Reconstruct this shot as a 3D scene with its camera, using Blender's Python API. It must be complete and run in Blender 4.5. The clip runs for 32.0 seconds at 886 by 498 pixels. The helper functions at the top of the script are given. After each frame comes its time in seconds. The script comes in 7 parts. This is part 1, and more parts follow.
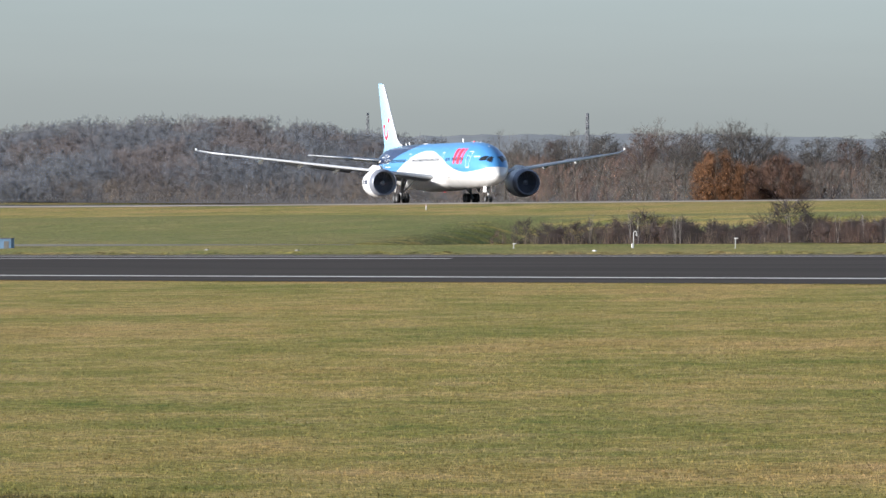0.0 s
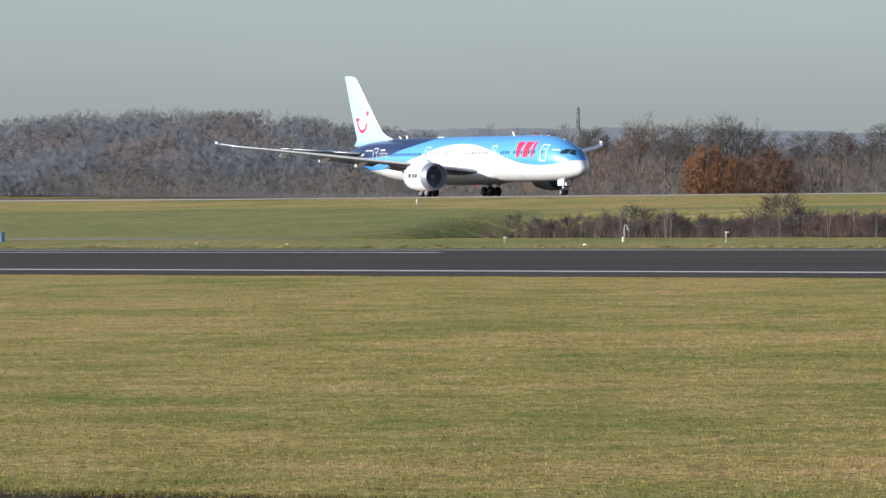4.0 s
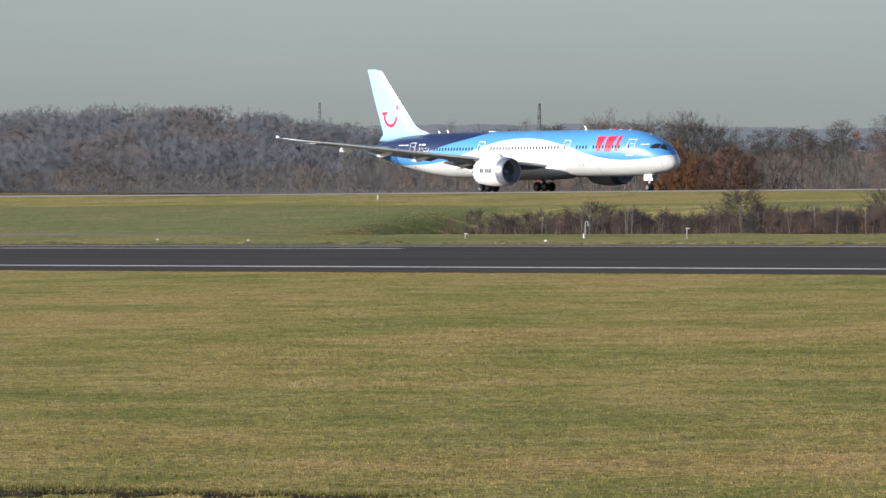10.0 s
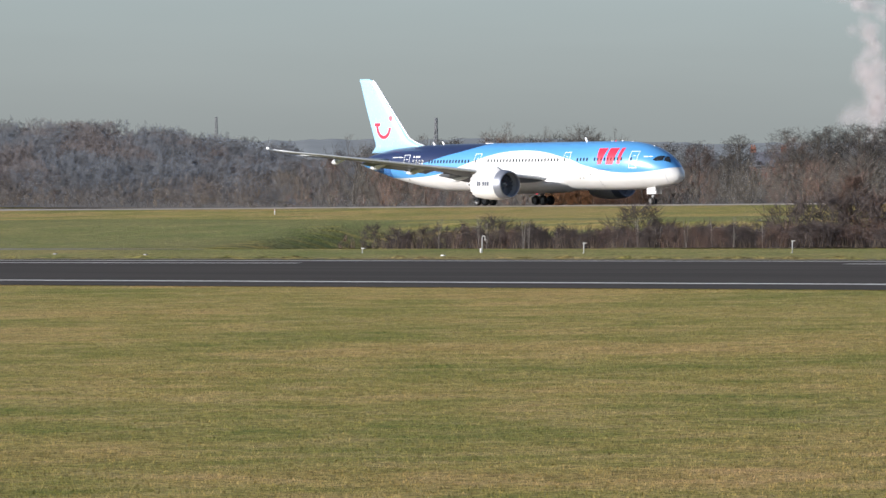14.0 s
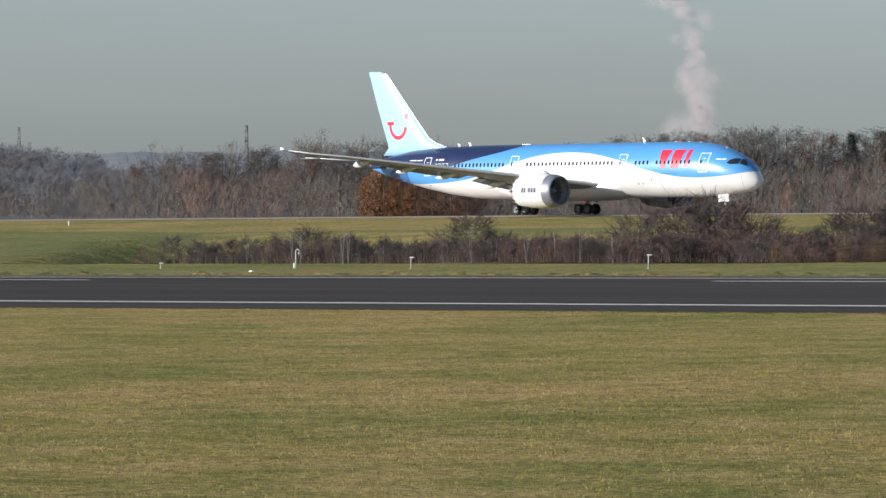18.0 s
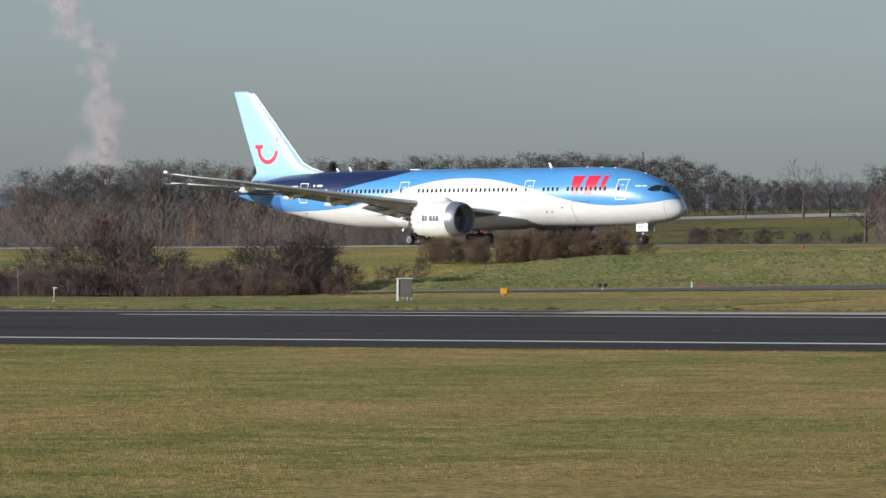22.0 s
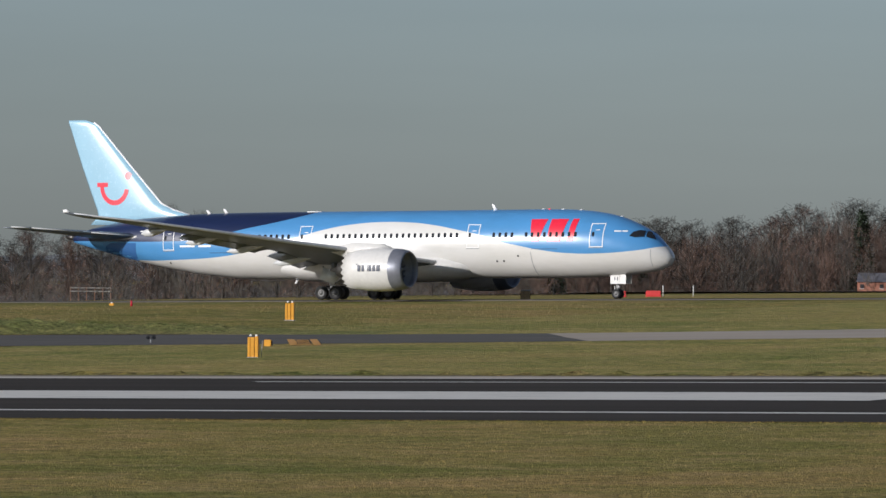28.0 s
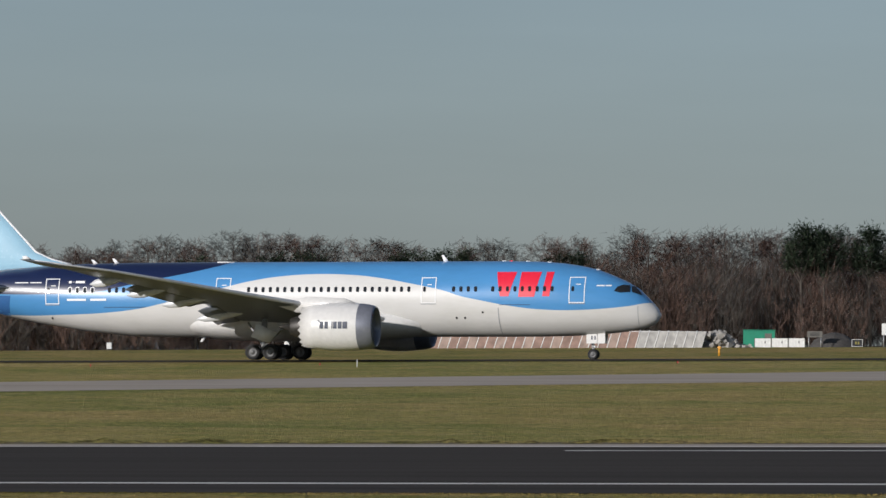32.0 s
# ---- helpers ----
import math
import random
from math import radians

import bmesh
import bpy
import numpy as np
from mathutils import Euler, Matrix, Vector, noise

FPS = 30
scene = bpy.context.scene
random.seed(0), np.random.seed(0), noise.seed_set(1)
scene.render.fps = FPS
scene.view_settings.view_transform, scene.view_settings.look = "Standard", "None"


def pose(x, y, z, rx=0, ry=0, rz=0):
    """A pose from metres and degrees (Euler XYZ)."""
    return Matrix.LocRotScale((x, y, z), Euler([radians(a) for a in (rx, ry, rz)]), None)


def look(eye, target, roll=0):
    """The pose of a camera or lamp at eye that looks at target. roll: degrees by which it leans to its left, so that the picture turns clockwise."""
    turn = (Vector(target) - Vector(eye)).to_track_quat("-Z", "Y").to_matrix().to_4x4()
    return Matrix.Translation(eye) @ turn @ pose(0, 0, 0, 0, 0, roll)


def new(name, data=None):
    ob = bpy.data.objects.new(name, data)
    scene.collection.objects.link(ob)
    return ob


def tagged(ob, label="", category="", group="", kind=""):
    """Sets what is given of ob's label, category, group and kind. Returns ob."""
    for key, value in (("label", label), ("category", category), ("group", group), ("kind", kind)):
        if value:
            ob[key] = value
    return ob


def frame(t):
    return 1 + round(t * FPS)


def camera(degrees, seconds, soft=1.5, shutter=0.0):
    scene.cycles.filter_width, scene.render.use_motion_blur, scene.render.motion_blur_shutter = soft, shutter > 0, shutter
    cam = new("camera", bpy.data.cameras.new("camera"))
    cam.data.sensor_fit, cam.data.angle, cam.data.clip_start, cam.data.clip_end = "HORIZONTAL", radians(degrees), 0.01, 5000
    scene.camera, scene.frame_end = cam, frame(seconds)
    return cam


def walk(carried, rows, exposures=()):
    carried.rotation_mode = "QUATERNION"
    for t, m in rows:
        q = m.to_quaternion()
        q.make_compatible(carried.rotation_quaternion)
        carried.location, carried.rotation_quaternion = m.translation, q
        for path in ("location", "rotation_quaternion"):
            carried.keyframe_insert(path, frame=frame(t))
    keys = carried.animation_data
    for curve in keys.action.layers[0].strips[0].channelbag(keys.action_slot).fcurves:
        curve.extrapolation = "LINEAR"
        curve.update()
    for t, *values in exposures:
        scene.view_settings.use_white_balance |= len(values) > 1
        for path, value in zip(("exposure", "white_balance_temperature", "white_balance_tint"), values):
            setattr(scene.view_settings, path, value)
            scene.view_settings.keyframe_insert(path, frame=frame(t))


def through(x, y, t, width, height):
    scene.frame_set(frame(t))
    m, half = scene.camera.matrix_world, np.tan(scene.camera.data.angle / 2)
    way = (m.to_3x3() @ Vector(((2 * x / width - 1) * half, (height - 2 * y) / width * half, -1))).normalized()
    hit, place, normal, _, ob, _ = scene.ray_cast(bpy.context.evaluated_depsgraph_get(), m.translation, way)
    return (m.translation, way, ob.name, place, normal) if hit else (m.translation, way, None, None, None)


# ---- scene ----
import functools
import itertools

SECONDS = 32.0
EYE_Z = 11.0

# camera: bearing to the right of north, tilt up, lean, all in degrees
FIRST_STAND = (53.20, -45.78, 12.21)
SECOND_STAND = (0.0, 0.0, EYE_Z)
PAN_FIRST = (
    (0, -50.797, -1.013, 0.001),
    (0.5, -50.754, -1.014, -0.000),
    (1, -50.726, -1.015, -0.002),
    (1.5, -50.702, -1.016, -0.003),
    (2, -50.673, -1.017, -0.004),
    (2.5, -50.673, -1.032, -0.006),
    (3, -50.696, -1.052, -0.007),
    (3.5, -50.710, -1.060, -0.006),
    (5.5, -50.749, -1.081, -0.001),
    (6, -50.754, -1.099, 0.001),
    (6.5, -50.754, -1.113, 0.008),
    (7, -50.763, -1.114, 0.015),
    (7.5, -50.754, -1.136, 0.022),
    (8, -50.688, -1.129, 0.029),
    (8.5, -50.562, -1.130, 0.036),
    (9, -50.482, -1.137, 0.043),
    (9.5, -50.425, -1.115, 0.047),
    (10, -50.396, -1.096, 0.051),
    (10.5, -50.358, -1.062, 0.055),
    (11, -50.305, -1.047, 0.059),
    (11.5, -50.183, -1.032, 0.063),
    (12, -50.032, -1.017, 0.067),
    (12.5, -49.816, -1.002, 0.071),
    (13, -49.694, -0.986, 0.075),
    (13.5, -49.604, -0.975, 0.086),
    (14, -49.542, -0.974, 0.097),
)
PAN_SECOND = (
    (16.5, -49.503, -0.926, 0.098),
    (17, -49.168, -0.902, 0.112),
    (17.5, -48.715, -0.867, 0.125),
    (18, -47.989, -0.830, 0.139),
    (18.5, -47.343, -0.799, 0.140),
    (19, -46.861, -0.747, 0.142),
    (19.5, -46.381, -0.703, 0.180),
    (20, -45.784, -0.646, 0.218),
    (20.5, -45.107, -0.586, 0.257),
    (21, -44.312, -0.541, 0.295),
    (21.5, -43.614, -0.544, 0.327),
    (22, -43.070, -0.534, 0.360),
    (22.5, -42.511, -0.517, 0.386),
    (23, -41.872, -0.483, 0.413),
    (23.5, -41.006, -0.439, 0.406),
    (24, -39.973, -0.380, 0.399),
    (24.5, -38.842, -0.306, 0.391),
    (25, -37.735, -0.261, 0.396),
    (25.5, -36.567, -0.222, 0.388),
    (26, -35.608, -0.187, 0.380),
    (26.5, -34.553, -0.144, 0.382),
    (28.5, -28.659, 0.130, 0.468),
    (29, -27.417, 0.177, 0.468),
    (29.5, -25.946, 0.247, 0.467),
    (30, -24.148, 0.341, 0.456),
    (30.4, -22.079, 0.439, 0.447),
    (30.8, -20.113, 0.532, 0.508),
    (31, -19.334, 0.571, 0.539),
    (31.2, -18.565, 0.613, 0.569),
    (31.6, -16.924, 0.681, 0.607),
    (32, -14.966, 0.764, 0.645),
)


def aim(stand, bearing, tilt, lean):
    return pose(*stand, 90 + tilt, 0, -bearing) @ pose(0, 0, 0, 0, 0, lean)


def mix(a, b, k):
    return tuple(p + (q - p) * k for p, q in zip(a, b))


cam = camera(7.331, SECONDS, soft=1.5, shutter=0.0)
PATH = [(t, aim(FIRST_STAND, b, p + 0.013, r)) for t, b, p, r in PAN_FIRST]
for t, k, b in ((14.4, 0.06, -49.50), (14.7, 0.18, -49.47), (15.3, 0.47, -49.45), (15.9, 0.77, -49.47), (16.2, 0.91, -49.49)):
    PATH.append((t, aim(mix(FIRST_STAND, SECOND_STAND, k), b, -0.957 + 0.032 * k, 0.097)))
PATH += [(t, aim(SECOND_STAND, b, p, r)) for t, b, p, r in PAN_SECOND]
# the clip's camera closes its iris as it pans away from the low sun
EXPOSURES = ((0.0, 1.06, 5600, 10), (5.0, 1.0, 5600, 10), (10.0, 0.88, 5650, 10), (14.0, 0.86, 5650, 10), (19.0, 0.66, 5650, 10), (23.0, 0.38, 5600, 10), (26.0, 0.02, 5600, 10), (29.0, -0.12, 5700, 10), (32.0, -0.22, 5700, 10))
walk(cam, PATH, EXPOSURES)

# ---- light ----
SUN_FROM = Vector((-0.45, -0.89, 0.0)).normalized()
SUN_HEIGHT = 14.4


def light():
    world = bpy.data.worlds.new("hazy_winter_sky")
    world.use_nodes = True
    scene.world = world
    nt = world.node_tree
    sky = nt.nodes.new("ShaderNodeTexSky")
    sky.sky_type = "NISHITA"
    sky.sun_disc = False
    sky.sun_elevation = radians(SUN_HEIGHT)
    sky.sun_rotation = math.atan2(SUN_FROM.x, SUN_FROM.y)
    sky.air_density, sky.dust_density, sky.ozone_density = 1.0, 0.4, 4.0
    hue = nt.nodes.new("ShaderNodeHueSaturation")
    hue.inputs["Saturation"].default_value = 0.55
    nt.links.new(sky.outputs[0], hue.inputs["Color"])
    # faint streaks of high cloud
    tc, mp, veil = (nt.nodes.new(k) for k in ("ShaderNodeTexCoord", "ShaderNodeMapping", "ShaderNodeTexNoise"))
    mp.inputs["Scale"].default_value = (7, 7, 60)
    veil.inputs["Scale"].default_value, veil.inputs["Detail"].default_value = 1.0, 5.0
    shade = nt.nodes.new("ShaderNodeMapRange")
    shade.inputs["From Min"].default_value, shade.inputs["From Max"].default_value = 0.3, 0.7
    shade.inputs["To Min"].default_value, shade.inputs["To Max"].default_value = 0.955, 1.045
    mul = nt.nodes.new("ShaderNodeVectorMath")
    mul.operation = "SCALE"
    nt.links.new(tc.outputs["Generated"], mp.inputs[0])
    nt.links.new(mp.outputs[0], veil.inputs["Vector"])
    nt.links.new(veil.outputs["Fac"], shade.inputs["Value"])
    nt.links.new(hue.outputs[0], mul.inputs[0])
    nt.links.new(shade.outputs[0], mul.inputs["Scale"])
    nt.links.new(mul.outputs[0], nt.nodes["Background"].inputs[0])
    nt.nodes["Background"].inputs[1].default_value = 0.074
    sun = bpy.data.lights.new("sun", "SUN")
    sun.energy, sun.angle, sun.color = 5.0, radians(0.6), (1.0, 0.88, 0.74)
    ob = new("sun", sun)
    e = radians(SUN_HEIGHT)
    ob.matrix_world = look(SUN_FROM * math.cos(e) * 50 + Vector((0, 0, 50 * math.sin(e))), (0, 0, 0))


light()


# ---- materials ----
def material(name, rough=0.6, metal=0.0, color=(0.5, 0.5, 0.5)):
    m = bpy.data.materials.new(name)
    m.use_nodes = True
    b = m.node_tree.nodes["Principled BSDF"]
    b.inputs["Base Color"].default_value = (*color, 1)
    b.inputs["Roughness"].default_value = rough
    b.inputs["Metallic"].default_value = metal
    return m


def node(m, kind, **inputs):
    n = m.node_tree.nodes.new(kind)
    for k, v in inputs.items():
        n.inputs[k.replace("_", " ")].default_value = v
    return n


def link(m, a, b):
    m.node_tree.links.new(a, b)


def bsdf(m):
    return m.node_tree.nodes["Principled BSDF"]


def ramp(m, fac, stops):
    r = m.node_tree.nodes.new("ShaderNodeValToRGB")
    el = r.color_ramp.elements
    while len(el) < len(stops):
        el.new(0.5)
    for e, (p, c) in zip(el, stops):
        e.position, e.color = p, (*c, 1)
    link(m, fac, r.inputs[0])
    return r.outputs[0]


def noise_tex(m, scale, detail=4.0, rough=0.55, stretch=None, coord="Object", warp=0.0):
    tc = m.node_tree.nodes.new("ShaderNodeTexCoord")
    n = node(m, "ShaderNodeTexNoise", Scale=scale, Detail=detail, Roughness=rough, Distortion=warp)
    out = tc.outputs[coord]
    if stretch:
        mp = m.node_tree.nodes.new("ShaderNodeMapping")
        mp.inputs["Scale"].default_value = stretch
        link(m, out, mp.inputs["Vector"])
        out = mp.outputs[0]
    link(m, out, n.inputs["Vector"])
    return n.outputs["Fac"]


def blend(m, fac, a, b, mode="MIX"):
    n = m.node_tree.nodes.new("ShaderNodeMix")
    n.data_type, n.blend_type = "RGBA", mode
    for s, v in (("Factor_Float", fac), ("A_Color", a), ("B_Color", b)):
        sock = next(i for i in n.inputs if i.identifier == s)
        if hasattr(v, "links"):
            link(m, v, sock)
        elif isinstance(v, (int, float)):
            sock.default_value = v
        else:
            sock.default_value = (*v, 1)
    return next(o for o in n.outputs if o.identifier == "Result_Color")


def math_node(m, op, a, b=0.0, clamp=False):
    n = m.node_tree.nodes.new("ShaderNodeMath")
    n.operation, n.use_clamp = op, clamp
    for s, v in zip(n.inputs, (a, b)):
        if hasattr(v, "links"):
            link(m, v, s)
        else:
            s.default_value = v
    return n.outputs[0]


def bump(m, height, strength=0.3, distance=0.02):
    b = node(m, "ShaderNodeBump", Strength=strength, Distance=distance)
    link(m, height, b.inputs["Height"])
    link(m, b.outputs[0], bsdf(m).inputs["Normal"])


def painted(name, color, rough=0.35, metal=0.0, wear=0.12, scale=3.0):
    m = material(name, rough, metal, color)
    dark = tuple(c * (1 - wear) for c in color)
    lite = tuple(min(1, c * (1 + wear * 0.5)) for c in color)
    c = ramp(m, noise_tex(m, scale, 5), ((0.3, dark), (0.7, lite)))
    link(m, c, bsdf(m).inputs["Base Color"])
    r = math_node(m, "MULTIPLY_ADD", noise_tex(m, scale * 6, 3), 0.2)
    m.node_tree.nodes[-1].inputs[2].default_value = max(0.02, rough - 0.1)
    link(m, r, bsdf(m).inputs["Roughness"])
    return m


def turned_coord(m, stretch, turn):
    tc = m.node_tree.nodes.new("ShaderNodeTexCoord")
    mp = m.node_tree.nodes.new("ShaderNodeMapping")
    mp.inputs["Rotation"].default_value = (0, 0, radians(turn))
    link(m, tc.outputs["Object"], mp.inputs["Vector"])
    sc = m.node_tree.nodes.new("ShaderNodeMapping")
    sc.inputs["Scale"].default_value = stretch
    link(m, mp.outputs[0], sc.inputs["Vector"])
    return sc.outputs[0]


def field_noise(m, vec, scale, detail, rough, warp=0.0):
    n = node(m, "ShaderNodeTexNoise", Scale=scale, Detail=detail, Roughness=rough, Distortion=warp)
    link(m, vec, n.inputs["Vector"])
    return n.outputs["Fac"]


def grass_material(name="winter_grass", lift=1.0, green=0.0):
    m = material(name, 0.95)
    vec = turned_coord(m, (0.8, 1.0, 1.0), 20)
    big = field_noise(m, vec, 0.045, 5, 0.62, 0.3)
    mid = field_noise(m, vec, 0.30, 7, 0.74, 0.2)
    fine = field_noise(m, vec, 3.0, 7, 0.82)
    c1 = ramp(m, big, ((0.36, (0.146, 0.168, 0.032)), (0.50, (0.298, 0.243, 0.072)), (0.64, (0.410, 0.272, 0.104))))
    c2 = ramp(m, mid, ((0.37, (0.118, 0.142, 0.028)), (0.50, (0.276, 0.233, 0.072)), (0.62, (0.436, 0.320, 0.150))))
    c = blend(m, 0.48, c1, c2)
    if green:
        c = blend(m, green, c, (0.132, 0.158, 0.062))
    c3 = ramp(m, fine, ((0.38, (0.30 * lift, 0.30 * lift, 0.28 * lift)), (0.5, (lift, lift, lift)), (0.62, (1.8 * lift, 1.72 * lift, 1.6 * lift))))
    c = blend(m, 0.9, c, c3, "MULTIPLY")
    link(m, c, bsdf(m).inputs["Base Color"])
    bsdf(m).inputs["Specular IOR Level"].default_value = 0.1
    bump(m, fine, 1.0, 0.15)
    return m


def asphalt_material():
    m = material("runway_asphalt", 0.85)
    streak = noise_tex(m, 0.35, 5, 0.6, (0.03, 1.0, 1.0))
    fine = noise_tex(m, 9.0, 5, 0.7)
    c = ramp(m, streak, ((0.3, (0.042, 0.036, 0.030)), (0.7, (0.066, 0.057, 0.048))))
    c = blend(m, 0.5, c, ramp(m, fine, ((0.3, (0.6, 0.6, 0.6)), (0.7, (1.4, 1.4, 1.4)))), "MULTIPLY")
    link(m, c, bsdf(m).inputs["Base Color"])
    bsdf(m).inputs["Specular IOR Level"].default_value = 0.06
    bump(m, fine, 0.4, 0.01)
    return m


def concrete_material():
    m = material("taxiway_concrete", 0.9)
    streak = noise_tex(m, 0.25, 5, 0.6, (0.2, 1.0, 1.0))
    c = ramp(m, streak, ((0.3, (0.31, 0.262, 0.208)), (0.7, (0.44, 0.375, 0.305))))
    link(m, c, bsdf(m).inputs["Base Color"])
    bump(m, noise_tex(m, 7.0, 4), 0.3, 0.01)
    return m


def marking_material():
    m = material("runway_paint", 0.7)
    c = ramp(m, noise_tex(m, 0.8, 6, 0.7, (0.25, 1.5, 1.0)), ((0.30, (0.40, 0.385, 0.35)), (0.48, (0.67, 0.645, 0.585))))
    link(m, c, bsdf(m).inputs["Base Color"])
    return m


GRASS = grass_material()
ASPHALT = asphalt_material()
CONCRETE = concrete_material()
MARKING = marking_material()


# ---- ground ----
SLOPE_X = 0.01437
RUNWAY_NEAR, RUNWAY_FAR = 288.0, 332.0
FAR_RUNWAY, FAR_SKEW = 547.8, 0.0312


def clamp01(v):
    return max(0.0, min(1.0, v))


def smooth(a, b, v):
    k = clamp01((v - a) / (b - a))
    return k * k * (3 - 2 * k)


def far_line(x):
    return FAR_RUNWAY + FAR_SKEW * max(-1200.0, min(400.0, x))


ROAD = ((-2000, 363.5, 4.0), (-510, 363.5, 3.2), (-470, 363.5, 1.0), (-440, 363.5, 0.15), (-400, 363.5, 0.25), (-372, 368, 0.9), (-355, 376.5, 2.0), (-335, 383.5, 4.5), (-310, 394, 7.8), (-270, 403, 10), (-230, 414, 12), (-201, 427, 13.5), (-153, 452.5, 16.3), (-100, 480, 17.3), (-20, 527, 17))


def road_line(x):
    """Middle and half width of the link taxiway: along the runway, then bearing away from it."""
    for p, q in zip(ROAD, ROAD[1:]):
        if x <= q[0]:
            k = (x - p[0]) / (q[0] - p[0])
            return p[1] + (q[1] - p[1]) * k, p[2] + (q[2] - p[2]) * k
    return ROAD[-1][1:]


def ground_z(x, y):
    xs = max(-1400.0, min(500.0, x))
    tilt = SLOPE_X * xs * (1 - 0.5 * smooth(850, 1500, math.hypot(x, y)))
    f = far_line(x)
    if y < RUNWAY_NEAR:
        h = -5.08 + 0.010 * (y - RUNWAY_NEAR)
    elif y < RUNWAY_FAR:
        h = -5.08 + 1.08 * (y - RUNWAY_NEAR) / 44
    elif y < f:
        h = -4.0 + 4.708 * (y - RUNWAY_FAR) / (f - RUNWAY_FAR)
    else:
        h = 0.708 - 0.6 * smooth(f + 25, f + 60, y) * (1 - smooth(-460, -400, x)) + (0.9 + 0.9 * smooth(-340, -220, x)) * smooth(f + 40, 740, y) * smooth(-460, -400, x)
    # a bank between the link road and the far runway
    k = 0.55 * smooth(-235, -300, x) + 1.05 * smooth(-404, -366, x) * (1 - smooth(-330, -250, x))
    h += k * smooth(400, 424, y) * (1 - smooth(430, 525, y))
    # a ditch with scrub
    back = 20 * smooth(388, 402, y)
    d = smooth(0, 13, x + 462 + 0.94 * (y - 366)) * (1 - smooth(-385 - back, -360 - back, x))
    h -= d * 2.9 * smooth(366, 377, y) * (1 - smooth(415, 440, y))
    h -= 0.16 * smooth(-420, -180, x) * smooth(440, 520, y)
    return EYE_Z + tilt + h


def surface(name, xs, ys_of_x, lift, mat, kind="structure", label="", category="", tussocks=0.0):
    """A strip laid over the ground; ys_of_x gives its rows for each x, tussocks the height of its bumps."""
    bm = bmesh.new()
    last = None
    for x in xs:
        ends = min(1.0, abs(x - xs[0]) / 25, abs(x - xs[-1]) / 25)
        row = [bm.verts.new((x, y, ground_z(x, y) + lift + (tussocks * ends * min(1.0, j / 6) * max(0.0, noise.noise((x * 0.55, y * 0.9, 3.0)) + 0.6 * noise.noise((x * 1.4, y * 1.7, 8.0))) if tussocks else 0))) for j, y in enumerate(ys_of_x(x))]
        if last:
            for a, b, c, d in zip(last, last[1:], row[1:], row):
                bm.faces.new((a, d, c, b))
        last = row
    me = bpy.data.meshes.new(name)
    bm.to_mesh(me)
    bm.free()
    me.materials.append(mat)
    for p in me.polygons:
        p.use_smooth = True
    return tagged(new(name, me), label, category, kind=kind)


def spread(a, b, n):
    return [a + (b - a) * i / n for i in range(n + 1)]


GX = spread(-4200, -1200, 30)[:-1] + spread(-1200, -100, 180)[:-1] + spread(-100, 400, 40)[:-1] + spread(400, 3500, 12)
GY = spread(-1500, 0, 8)[:-1] + spread(0, 288, 30)[:-1] + spread(288, 332, 4)[:-1] + spread(332, 470, 46)[:-1] + spread(470, 680, 35)[:-1] + spread(680, 4200, 20)


def road_strip(name, xs, lift, mat, label, category):
    """A stretch of the link road, its ends cut askew."""
    bm = bmesh.new()
    last = None
    for x in xs:
        row = []
        for q in spread(-1, 1, 6):
            px = x - 0.573 * q * road_line(x)[1]
            mid, half = road_line(px)
            row.append(bm.verts.new((px, mid + q * half, ground_z(px, mid + q * half) + lift)))
        if last:
            for a, b, c, d in zip(last, last[1:], row[1:], row):
                bm.faces.new((a, d, c, b))
        last = row
    me = bpy.data.meshes.new(name)
    bm.to_mesh(me)
    bm.free()
    me.materials.append(mat)
    for p in me.polygons:
        p.use_smooth = True
    tagged(new(name, me), label, category, kind="structure")


def soil_tufts():
    m = grass_material("verge_tufts", 1.0, 0.25)
    patch = ramp(m, noise_tex(m, 1.1, 5, 0.7), ((0.40, (0.35, 0.33, 0.30)), (0.54, (1.0, 1.0, 1.0)), (0.66, (1.35, 1.25, 1.05))))
    link(m, blend(m, 1.0, bsdf(m).inputs["Base Color"].links[0].from_socket, patch, "MULTIPLY"), bsdf(m).inputs["Base Color"])
    return m


